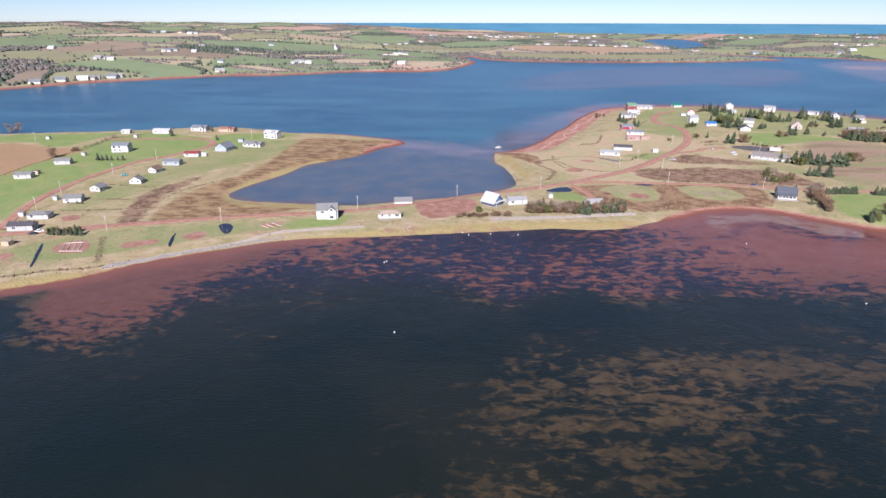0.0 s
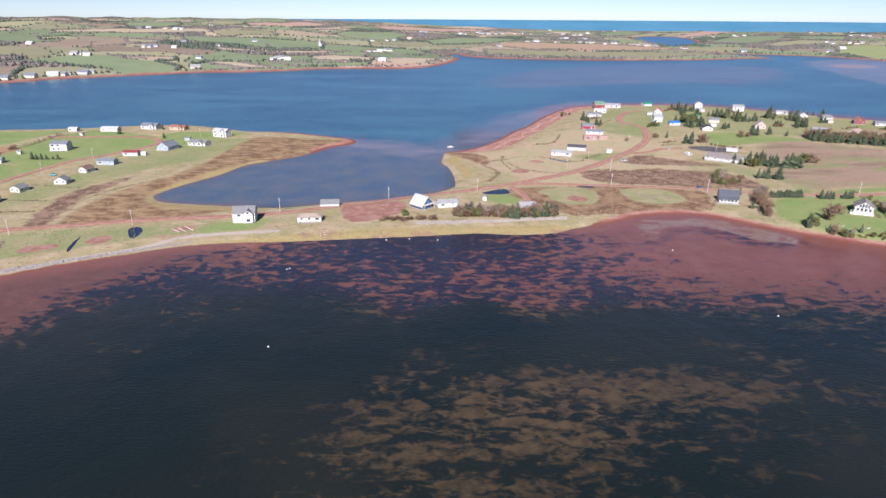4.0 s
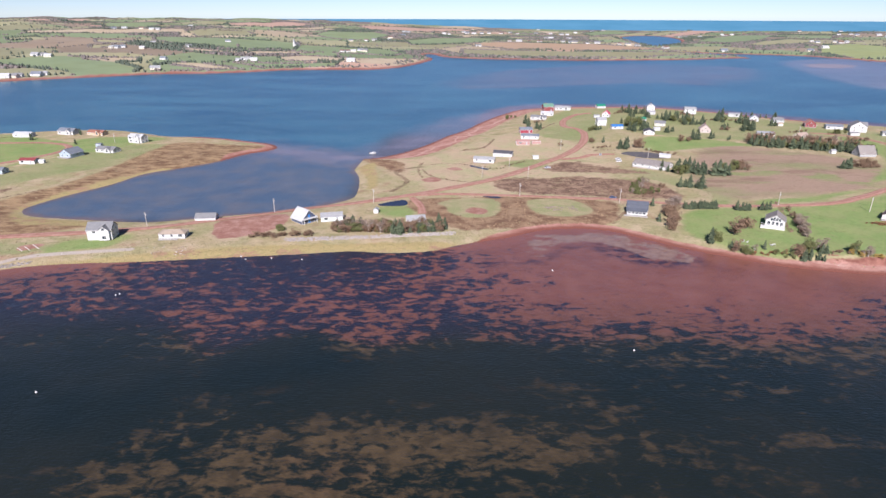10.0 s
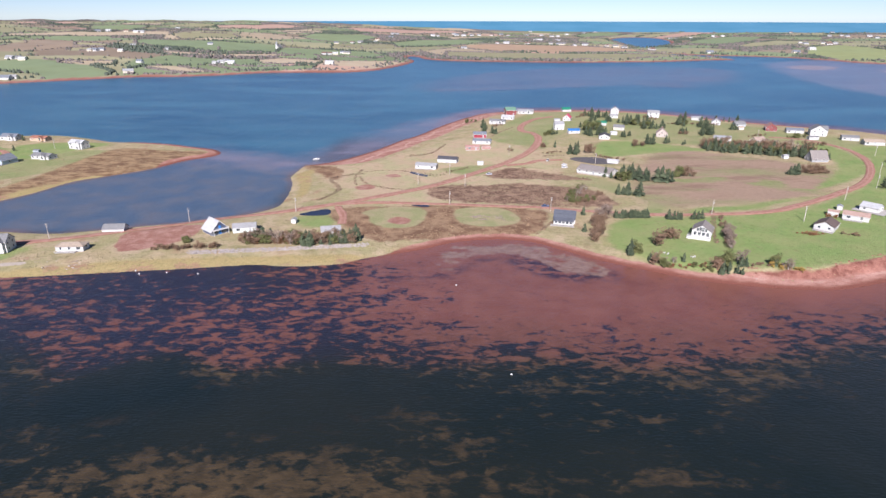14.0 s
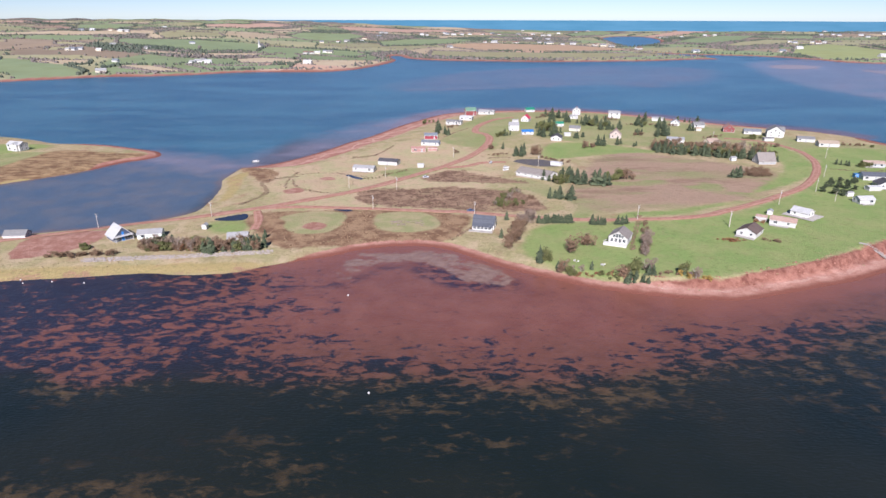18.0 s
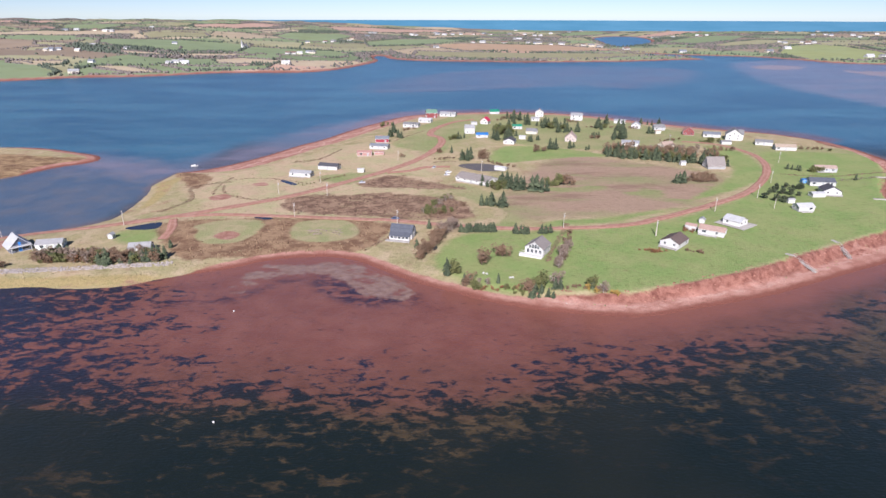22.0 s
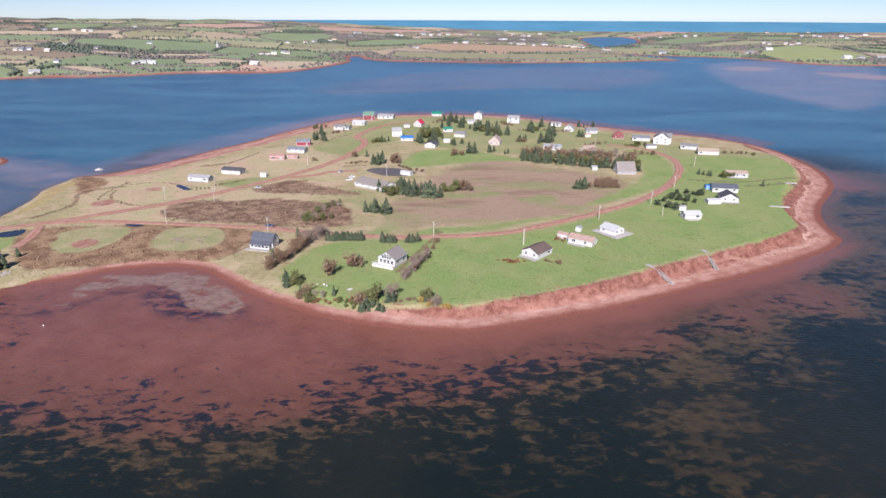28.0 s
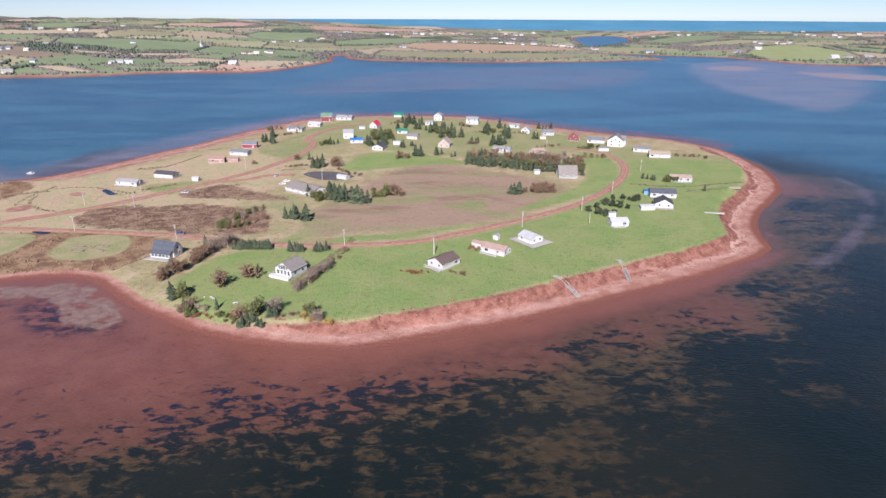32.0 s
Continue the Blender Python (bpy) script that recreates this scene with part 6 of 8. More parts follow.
def car(x, y, rot, paint):
    root = thing("car", x, y, ground_at(x, y) + 0.02, rot, paint + " car parked on the ground beside the drive", "car", "parked cars")
    part("body", rounded_box("car_body", -2.15, -0.88, 0.32, 2.15, 0.88, 0.95, CAR_PAINT[paint], 0.14), root)
    v = [(-1.5, -0.8, 0.93), (1.1, -0.8, 0.93), (1.1, 0.8, 0.93), (-1.5, 0.8, 0.93), (-1.0, -0.66, 1.48), (0.5, -0.66, 1.48), (0.5, 0.66, 1.48), (-1.0, 0.66, 1.48)]
    cab = part("cabin", mesh("car_cabin", v, BOX_FACES, GLASS), root, "dark glazed cabin")
    part("roof_panel", rounded_box("roof_panel", -1.0, -0.68, 1.46, 0.52, 0.68, 1.54, CAR_PAINT[paint], 0.03), cab)
    for wx in (-1.35, 1.35):
        for wy in (-0.82, 0.82):
            w = part("wheel", tube("tyre", 0, 0, -0.1, 0.1, 0.33, 0.33, TYRE, 12), root, at=pose(wx, wy, 0.33, 90, 0, 0))
            part("rim", tube("rim", 0, 0, -0.105, 0.105, 0.2, 0.2, STEEL, 10), w)
    for wy in (-0.6, 0.6):
        part("headlight", boxes("headlight", [(2.1, wy - 0.18, 0.62, 2.17, wy + 0.18, 0.78)], CERAMIC), root)


POLE_MESH = {}


def pole(x, y, h):
    if h not in POLE_MESH:
        POLE_MESH[h] = (tube("pole_post", 0, 0, -1.0, h, 0.17, 0.12, POLE_WOOD, 9), boxes("crossarm", [(-0.7, -0.05, h - 0.52, 0.7, 0.05, h - 0.42)], POLE_WOOD),
                        tube("insulator", 0, 0, h - 0.4, h - 0.18, 0.07, 0.05, CERAMIC, 8), tube("transformer", 0.34, 0, h - 2.0, h - 1.1, 0.24, 0.24, STEEL, 10))
    a, b, c, d = POLE_MESH[h]
    root = thing("utility_pole", x, y, ground_at(x, y), 20, "weathered wooden utility pole", "utility pole", "utility poles")
    part("post", a, root)
    if h > 6.5:
        arm = part("crossarm", b, root)
        for k in (-0.6, 0, 0.6):
            part("insulator", c, arm, at=pose(k, 0, 0))
        part("transformer", d, root, "grey transformer can")


def buoy(x, y):
    root = thing("buoy", x, y, 0.0, 0, "white mooring buoy floating on the water", "buoy", "mooring buoys")
    bm = bmesh.new()
    bmesh.ops.create_uvsphere(bm, u_segments=14, v_segments=9, radius=0.34)
    me = bpy.data.meshes.new("float")
    bm.to_mesh(me)
    bm.free()
    me.materials.append(BUOY)
    part("float", me, root, at=pose(0, 0, 0.15))
    part("mooring_eye", tube("mooring_eye", 0, 0, 0.44, 0.62, 0.07, 0.05, STEEL), root)


def boat(x, y):
    root = thing("motor_boat", x, y, 0.0, 8, "small white motor boat afloat in the bay", "boat")
    v = [(-2.6, -0.95, 0.75), (1.2, -0.95, 0.8), (3.0, 0, 0.95), (1.2, 0.95, 0.8), (-2.6, 0.95, 0.75), (-2.5, -0.6, -0.2), (1.0, -0.5, -0.2), (2.3, 0, -0.1), (1.0, 0.5, -0.2), (-2.5, 0.6, -0.2),
         (-2.4, -0.75, 0.45), (1.0, -0.75, 0.5), (2.4, 0, 0.65), (1.0, 0.75, 0.5), (-2.4, 0.75, 0.45)]
    f = [(i, 5 + i, 5 + (i + 1) % 5, (i + 1) % 5) for i in range(5)] + [(9, 8, 7, 6, 5)] + [(i, (i + 1) % 5, 10 + (i + 1) % 5, 10 + i) for i in range(5)] + [(10, 11, 12, 13, 14)]
    part("hull", mesh("hull", v, f, BUOY), root)
    part("cabin", rounded_box("boat_cabin", -0.4, -0.55, 0.45, 1.1, 0.55, 1.5, TRIM, 0.1), root)
    part("windscreen", boxes("windscreen", [(1.08, -0.48, 1.0, 1.14, 0.48, 1.42)], GLASS), root)
    part("outboard_motor", rounded_box("outboard_motor", -2.95, -0.2, 0.2, -2.55, 0.2, 1.1, TYRE, 0.06), root)


def cliff_stair(x0, y0, x1, y1):
    """Grey timber stairway down the red bank."""
    z0, z1 = ground_at(x0, y0) + 0.25, max(0.2, ground_at(x1, y1))
    n = 22
    ln = math.hypot(x1 - x0, y1 - y0)
    root = thing("timber_stairway", x0, y0, z0, math.degrees(math.atan2(y1 - y0, x1 - x0)), "weathered grey timber stairway down the red bank", "stairs", "beach stairs")
    s = (z1 - z0) / ln
    for k in (-0.75, 0.75):
        v = [(0, k - 0.07, -0.3), (ln, k - 0.07, z1 - z0 - 0.3), (ln, k + 0.07, z1 - z0 - 0.3), (0, k + 0.07, -0.3), (0, k - 0.07, 0.05), (ln, k - 0.07, z1 - z0 + 0.05), (ln, k + 0.07, z1 - z0 + 0.05), (0, k + 0.07, 0.05)]
        part("stringer", mesh("stringer", v, BOX_FACES, PLANK), root)
        part("handrail", mesh("handrail", [(a, b, c + 0.85 if i < 4 else c + 0.6) for i, (a, b, c) in enumerate(v)], BOX_FACES, PLANK), root)
    tread = boxes("tread", [(-0.02, -0.7, 0, ln / n * 0.85, 0.7, 0.05)], PLANK)
    for i in range(n):
        part("tread", tread, root, at=pose(ln * i / n, 0, s * ln * i / n))
    for i in range(4):
        u = ln * (i + 0.5) / 4
        zz = s * u
        part("stair_post", boxes("stair_post", [(u - 0.07, -0.82, zz - 3.0, u + 0.07, -0.68, zz + 0.85), (u - 0.07, 0.68, zz - 3.0, u + 0.07, 0.82, zz + 0.85)], PLANK), root)
    part("landing", boxes("landing", [(-3.2, -0.9, -0.12, 0.1, 0.9, 0.0)], PLANK), root)


def dock(x0, y0, x1, y1):
    ln = math.hypot(x1 - x0, y1 - y0)
    z = max(ground_at(x0, y0), ground_at(x1, y1)) + 0.3
    root = thing("dock_section", x0, y0, z, math.degrees(math.atan2(y1 - y0, x1 - x0)), "pale timber dock section hauled onto the grass", "dock", "dock sections")
    n = max(6, int(ln / 0.7))
    plank = boxes("plank", [(0.02, -1.0, 0, ln / n - 0.03, 1.0, 0.06)], PALE_ROCK)
    for i in range(n):
        part("plank", plank, root, at=pose(ln * i / n, 0, 0))
    for k in (-0.9, 0.9):
        part("beam", boxes("dock_beam", [(0, k - 0.1, -0.5, ln, k + 0.1, 0)], PLANK), root)


ASPHALT = plain_mat("worn_asphalt", (0.085, 0.080, 0.085), 0.95, amount=0.3, grain=2, stain=0.2)
pond_g = Graph("pond_water")
POND = pond_g.done(pond_g.mix(pond_g.step(pond_g.noise(0.4, 3), 0.35, 0.65), (0.012, 0.016, 0.026), (0.022, 0.022, 0.026)), 0.12, 0.0, 0.4)


def puddle(kind, outline):
    """Standing water, or the asphalt lot, lying on the grass."""
    o = smoothed(outline, closed=True, steps=4)
    o = o + (0.7 if kind == "lot" else 0.25) * np.column_stack([ripple(o[:, 0], o[:, 1], 9, 41), ripple(o[:, 0], o[:, 1], 9, 42)])
    c = o.mean(axis=0)
    lift = 0.06 if kind == "lot" else 0.08
    verts = [(c[0], c[1], ground_at(*c) + lift)]
    rings = 4
    for k in range(1, rings + 1):
        for p in o:
            q = c + (p - c) * k / rings
            verts.append((q[0], q[1], ground_at(*q) + lift))
    n = len(o)
    f = [(0, 1 + i, 1 + (i + 1) % n) for i in range(n)]
    for k in range(rings - 1):
        a, b = 1 + k * n, 1 + (k + 1) * n
        f += [(a + i, b + i, b + (i + 1) % n, a + (i + 1) % n) for i in range(n)]
    me = mesh("water_pond" if kind != "lot" else "pavement", verts, f, ASPHALT if kind == "lot" else POND)
    if sum(p.normal.z for p in me.polygons) < 0:
        me.flip_normals()
    tagged(new("pavement" if kind == "lot" else "water_pond", me), "dark asphalt lot behind the hall" if kind == "lot" else "dark standing water in the grass", "pavement" if kind == "lot" else "pond", kind="structure")


def stone_mesh(seed, material):
    r = random.Random(seed)
    bm = bmesh.new()
    bmesh.ops.create_icosphere(bm, subdivisions=1, radius=0.5)
    for v in bm.verts:
        v.co *= r.uniform(0.7, 1.2)
        v.co.z *= 0.65
    me = bpy.data.meshes.new("stone")
    bm.to_mesh(me)
    bm.free()
    me.materials.append(material)
    return me


STONES = [stone_mesh(s, ROCK) for s in range(5)]
PALE_STONES = [stone_mesh(s + 9, PALE_ROCK) for s in range(3)]
stone_rng = random.Random(5)
armour = tagged(new("rock_armour"), "grey rock armour heaped along the causeway shore", "rocks", kind="structure")


def riprap(x0, y0, x1, y1, wide, n):
    loose_v, loose_f = [], []
    for i in range(n * 8):
        t = stone_rng.random()
        x = x0 + (x1 - x0) * t + stone_rng.uniform(-0.5, 0.5) * 2
        y = y0 + (y1 - y0) * t + stone_rng.uniform(-0.5, 0.5) * wide
        s = stone_rng.uniform(0.4, 1.1)
        m = pose(x, y, ground_at(x, y) + 0.1 * s, stone_rng.uniform(-20, 20), stone_rng.uniform(-20, 20), stone_rng.uniform(0, 360)) @ Matrix.Diagonal((s, s * stone_rng.uniform(0.7, 1.2), s, 1))
        me = stone_rng.choice(STONES)
        if i < n:
            part("stone", me, armour, at=m)
        else:
            b = len(loose_v)
            loose_v += [tuple(m @ v.co) for v in me.vertices]
            loose_f += [tuple(b + k for k in p.vertices) for p in me.polygons]
    ob = part("loose_stones", mesh("loose_stones", loose_v, loose_f, ROCK), armour)
    ob["kind"] = "stuff"


def stone(x, y):
    s = stone_rng.uniform(0.5, 1.1)
    ob = new("boulder", stone_rng.choice(PALE_STONES))
    ob.matrix_basis = pose(x, y, ground_at(x, y) + 0.1 * s, 0, 0, stone_rng.uniform(0, 360)) @ Matrix.Diagonal((s, s * 0.8, s, 1))
    tagged(ob, "pale boulder lying on the grass", "boulder", "pale boulders")


def beam(x0, y0, x1, y1):
    ln = math.hypot(x1 - x0, y1 - y0)
    ob = new("timber_beam", rounded_box("timber_beam", 0, -0.16, 0, ln, 0.16, 0.28, PALE_BEAM, 0.03))
    z0, z1 = ground_at(x0, y0), ground_at(x1, y1)
    ob.matrix_basis = pose(x0, y0, max(z0, z1) - 0.03, 0, 0, math.degrees(math.atan2(y1 - y0, x1 - x0)))
    tagged(ob, "pale timber beam lying on a bare red plot", "beam", "plot edging beams")


def church(x, y):
    z = float(far_height(np.array([x]), np.array([y]))[0]) - 0.5
    root = thing("church", x, y, z, 70, "white wooden church with a pointed steeple across the bay", "church")
    part("wall", gable_walls(18, 10, 6, 6, WALL["white"]), root)
    part("roof", gable_roof(18, 10, 6, 6, 0.5, ROOF["grey"]), root)
    t = part("tower", boxes("tower", [(-11.5, -2.2, 0, -7.2, 2.2, 13)], WALL["white"]), root)
    part("steeple", mesh("steeple", [(-11.8, -2.5, 13), (-6.9, -2.5, 13), (-6.9, 2.5, 13), (-11.8, 2.5, 13), (-9.35, 0, 24)], [(0, 1, 4), (1, 2, 4), (2, 3, 4), (3, 0, 4), (3, 2, 1, 0)], ROOF["pale"]), t)
    for k in (-5, 0, 5):
        part("window", boxes("window_pane", [(k - 0.6, -5.08, 2, k + 0.6, -5.02, 4.6)], GLASS), root)


def log(x, y, rot, ln):
    """A weathered trunk with a stub of a branch."""
    root = thing("driftwood_log", x, y, ground_at(x, y) + 0.12, rot, "brown-grey weathered log lying on the ground", "log", "weathered logs")
    part("stem", tube("stem", 0, 0, -ln / 2, ln / 2, 0.17, 0.10, LOG_WOOD, 7), root, at=pose(0, 0, 0, 0, 90, 0))
    part("branch_stub", tube("branch_stub", 0, 0, 0, 0.5, 0.06, 0.03, LOG_WOOD, 5), root, at=pose(ln * 0.15, 0, 0, 55, 0, 0))


def lawn_chair(x, y, rot):
    root = thing("lawn_chair", x, y, ground_at(x, y), rot, "white slatted lawn chair on the grass", "chair", "lawn chairs")
    part("seat", boxes("chair_seat", [(-0.35, -0.3, 0.34, 0.35, 0.35, 0.40)], TRIM), root)
    slat = boxes("back_slat", [(-0.05, 0.33, 0.4, 0.05, 0.38, 1.1)], TRIM)
    back = part("backrest", boxes("back_rail", [(-0.35, 0.36, 0.7, 0.35, 0.40, 0.78)], TRIM), root)
    for k in (-0.27, -0.09, 0.09, 0.27):
        part("slat", slat, back, at=pose(k, 0, 0))
    for a in (-0.36, 0.36):
        part("armrest", boxes("armrest", [(a - 0.06, -0.35, 0.56, a + 0.06, 0.38, 0.60)], TRIM), root)
        for b in (-0.3, 0.3):
            part("leg", boxes("chair_leg", [(a - 0.04, b - 0.04, -0.03, a + 0.04, b + 0.04, 0.56)], TRIM), root)

# ---- houses and sheds ----
house(-228.9, 288.3, 8, 12.4, 6.5, 1, 26, "grey", "charcoal", "low grey bungalow with a charcoal roof beside the gravel yard", chimney=True)
house(-232.2, 307.7, 4, 11.1, 6.4, 1, 20, "white", "grey", "white bungalow with a pale grey hipped roof", hip=True)
shed(-244.4, 310.1, 0, 2.7, 2.4, 1, 18, "white", "grey", "small white garden shed with a grey roof")
shed(-245.6, 342.3, 0, 2.2, 2.2, 1, 30, "mint", "grey", "little mint-white shed on the lawn")
house(-233.1, 340.3, 15, 9.8, 7.2, 1, 24, "white", "grey", "white cottage with a weathered grey roof and shrubs")
house(-231.7, 365.0, 80, 7.1, 7.1, 1, 22, "sage", "grey", "sage-grey cottage with a shallow grey roof")
house(-216.7, 384.8, 95, 6.3, 7.6, 1, 30, "white", "grey", "white gable-fronted cottage with a grey roof")
house(-219.0, 416.1, 75, 7.3, 6.6, 1, 28, "white", "brown", "white cottage with a brown shingle roof")
house(-216.5, 438.8, 0, 12.6, 6.7, 1, 22, "blue", "slate", "blue-grey cottage with a slate-coloured roof")
house(-214.3, 470.1, 0, 11.5, 6.0, 1, 24, "white", "red", "long white cottage with a dark red roof")
shed(-204.9, 470.5, 0, 3.8, 2.5, 1, 22, "white", "white", "small white shed beside a red-roofed cottage")
house(-196.0, 493.3, 75, 12.7, 10.5, 1.5, 32, "blue", "slate", "blue and white cottage with a glazed gable and deck", deck=True)
house(-177.4, 511.6, -14, 16.9, 8.1, 1, 20, "white", "grey", "long white bungalow with a grey roof", cross=True)
shed(-195.3, 530.4, 0, 4.3, 3.3, 1, 22, "blue", "slate", "small blue shed behind a bungalow")
house(-172.1, 550.6, -16, 13.6, 7.9, 2, 26, "white", "white", "tall white house alone on the open spit", cross=True)
house(-279.8, 484.6, 5, 13.1, 9.0, 2, 22, "white", "slate", "tall white house with a slate roof and balcony", deck=True)
house(-299.8, 436.9, 12, 10.7, 6.2, 1, 28, "white", "grey", "white cottage with a long grey roof and driveway")
house(-301.3, 394.7, 8, 11.0, 6.3, 1, 22, "white", "grey", "white bungalow with a grey roof on green lawn")
shed(-300.1, 405.5, 0, 4.0, 3.1, 1, 18, "tan", "brown", "small brown timber shed beside a bungalow")
house(-318.4, 565.3, 0, 8.0, 4.6, 1, 26, "white", "white", "small white cottage near the north bank")
house(-285.6, 569.5, 0, 15.7, 7.5, 1, 16, "white", "white", "long low white building with a pale roof")
house(-254.3, 584.9, -10, 16.1, 8.6, 1.5, 28, "white", "slate", "white house with a blue-grey roof by the bay", cross=True)
house(-226.1, 582.7, -10, 15.5, 7.5, 1, 20, "tan", "rust", "low cottage with a rust-red roof by the bay", cross=True)
shed(-373.1, 531.5, 0, 2.6, 2.6, 1, 26, "white", "grey", "tiny white shed on the far lawn")
shed(-301.3, 466.0, 0, 2.6, 2.6, 1, 26, "white", "grey", "tiny white shed among lawns")
shed(-299.8, 546.4, 0, 2.6, 2.6, 1, 26, "white", "grey", "tiny pale shed near the lane's end")
shed(-220.1, 264.5, 85, 3.5, 3.5, 1, 10, "tan", "tan", "tan plywood shed with a flat roof")
house(-71.6, 313.6, 8, 11.5, 8.0, 2, 36, "white", "grey", "white house with a cross gable and grey roof on the causeway", cross=True)
house(-36.7, 315.3, 4, 12.6, 6.0, 1, 20, "white", "tan", "low white cottage with a tan hipped roof", hip=True, deck=True)
shed(-31.7, 344.6, 6, 10.6, 6.4, 0.6, 33, "white", "grey", "grey-roofed shed at the lagoon's edge")
aframe(22.5, 342.0, 138, 10.0, 9.0, 1, 45, "navy", "white", "steep-roofed dark blue cottage with a white roof and blue door")
house(37.0, 344.8, 14, 11.5, 6.5, 1, 24, "mint", "pale", "mint cottage with a pale roof beside the steep cottage")
shed(59.8, 357.5, 85, 2.5, 2.5, 1, 30, "white", "pale", "small white boathouse shed on the grass")
house(83.2, 340.5, 12, 9.7, 6.6, 1, 28, "white", "pale", "white cottage with a pale roof half hidden by trees")
house(126.4, 485.7, -12, 15.6, 6.2, 1, 16, "white", "pale", "long white mobile home with a pale roof", deck=True)
house(142.2, 506.1, -14, 14.9, 7.1, 1, 22, "white", "charcoal", "low white cottage with a charcoal roof")
shed(166.7, 496.7, 0, 4.2, 3.2, 1, 16, "white", "white", "small white shed beside the red road")
house(171.4, 575.8, -12, 15.5, 6.6, 1, 22, "white", "slate", "white bungalow with a slate-blue roof")
house(162.1, 549.6, 3, 11.5, 5.4, 1, 14, "rose", "rose", "low rose-brown cottage with a flat roof")
shed(173.7, 551.9, 3, 7.4, 4.2, 1, 12, "rose", "rose", "low rose-brown outbuilding beside a cottage")
house(170.4, 603.4, 5, 11.6, 6.7, 1.5, 30, "red", "slate", "barn-red house with a grey roof and white trim")
house(191.9, 677.0, -15, 15.8, 7.6, 1, 22, "white", "grey", "white cottage with a grey roof near the point", cross=True)
house(204.7, 703.6, -14, 13.0, 7.5, 1, 24, "white", "white", "white cottage with a white metal roof")
house(209.7, 736.0, 10, 11.5, 9.1, 2, 32, "barnred", "moss", "dark red barn-like house with a green roof")
house(228.1, 742.2, -12, 17.2, 8.2, 1, 18, "white", "pale", "low pale cottage on the bay shore", cross=True)
house(266.3, 692.2, 70, 9.2, 7.6, 1.5, 42, "white", "crimson", "white house with a steep crimson metal roof")
house(281.4, 785.3, 10, 10.4, 7.1, 1, 30, "white", "green", "white cottage with a bright green roof")
shed(254.6, 684.9, 0, 5.7, 3.8, 1, 20, "white", "pale", "little white shed near a crimson-roofed house")
house(248.7, 638.8, 5, 8.9, 7.0, 2, 35, "white", "pale", "tall white house with a pale metal roof")
house(259.3, 618.0, 5, 10.6, 5.5, 1, 28, "white", "cobalt", "white cottage with a cobalt blue metal roof")
house(282.3, 591.8, 75, 11.1, 9.1, 1, 24, "white", "charcoal", "white cottage with a charcoal roof and gable porch")
shed(294.8, 609.6, 0, 5.4, 4.2, 1, 20, "white", "white", "white garden shed among spruces")
house(295.5, 662.8, 0, 9.0, 5.1, 1, 30, "white", "green", "small white cottage with a green roof")
house(307.1, 638.6, -18, 9.9, 6.7, 1, 32, "cream", "grey", "cream cottage with a grey roof among spruces")
house(327.7, 739.1, 80, 8.2, 8.2, 2, 32, "white", "pale", "tall white house on the bay shore")
house(319.2, 709.2, 0, 8.1, 5.5, 1, 20, "white", "pale", "low white wing beside the tall white house")
house(336.5, 601.2, 75, 9.3, 9.3, 1.5, 42, "rosegrey", "rosegrey", "weathered pinkish cedar house with a steep gable")
house(363.1, 713.0, -14, 11.9, 8.2, 2, 18, "white", "pale", "boxy two-storey white house facing the bay")
house(403.1, 693.3, -16, 11.0, 5.2, 1, 22, "white", "pale", "low white cottage behind a hedge", cross=True)
house(411.8, 665.8, 70, 8.0, 8.0, 1.5, 36, "white", "pale", "white house with a steep pale roof")
house(430.6, 655.7, 0, 10.3, 7.0, 1, 34, "grey", "grey", "grey shingled cottage with spruces beside it")
shed(423.3, 635.5, 0, 4.7, 3.6, 1, 30, "cream", "tan", "small cream cabin with a tan roof")
house(450.2, 632.2, 75, 9.5, 9.5, 1.5, 38, "barnred", "rose", "deep red house with a faded rose roof")
house(467.7, 622.2, -14, 14.4, 7.6, 1, 24, "white", "slate", "white cottage with a blue-grey roof")
house(481.5, 608.8, 70, 11.5, 12.9, 2, 34, "white", "grey", "large white house with grey roof and cross gable", cross=True)
shed(465.9, 587.7, 0, 8.2, 4.6, 1, 20, "white", "grey", "pale outbuilding beside the large white house")
house(496.8, 585.2, -18, 13.2, 7.0, 1, 20, "white", "grey", "low white house with a grey roof")
house(504.3, 565.3, -10, 15.5, 8.2, 1, 22, "white", "tan", "wide white house with a tan roof")
house(382.7, 580.4, -16, 14.1, 6.7, 1, 26, "white", "pewter", "white cottage with a dark pewter metal roof", cross=True)
house(410.1, 572.2, 20, 10.6, 7.2, 1, 32, "cream", "rosetan", "small cream cottage with a rosy tan roof")
barn(421.1, 501.5, 2, 12.5, 9.5, 2, 50, "pewter", "taupe", "tall shingled barn with a weathered grey roof")
shed(401.4, 508.9, 5, 3.5, 3.1, 1, 30, "pale", "pale", "small weathered shed in the spruce belt")
house(495.1, 492.7, -8, 13.9, 6.6, 1, 22, "grey", "rosetan", "grey cottage with a tan roof and side deck", deck=True)
house(471.3, 455.8, -8, 15.1, 8.0, 1, 26, "white", "slatedark", "long white house with a dark blue-grey roof")
house(465.2, 435.0, 78, 9.4, 9.9, 1, 28, "white", "charcoal", "white gable-fronted wing with a dark roof", deck=True)
shed(453.6, 428.1, 5, 7.9, 4.4, 1, 14, "white", "white", "white garage with a flat pale roof")
shed(463.0, 459.7, 0, 3.4, 3.0, 1, 20, "cobalt", "cobalt", "small bright blue shed behind the hedge")
house(430.2, 400.2, 5, 9.0, 6.1, 1, 20, "white", "white", "small white cabin on piers with a deck", deck=True)
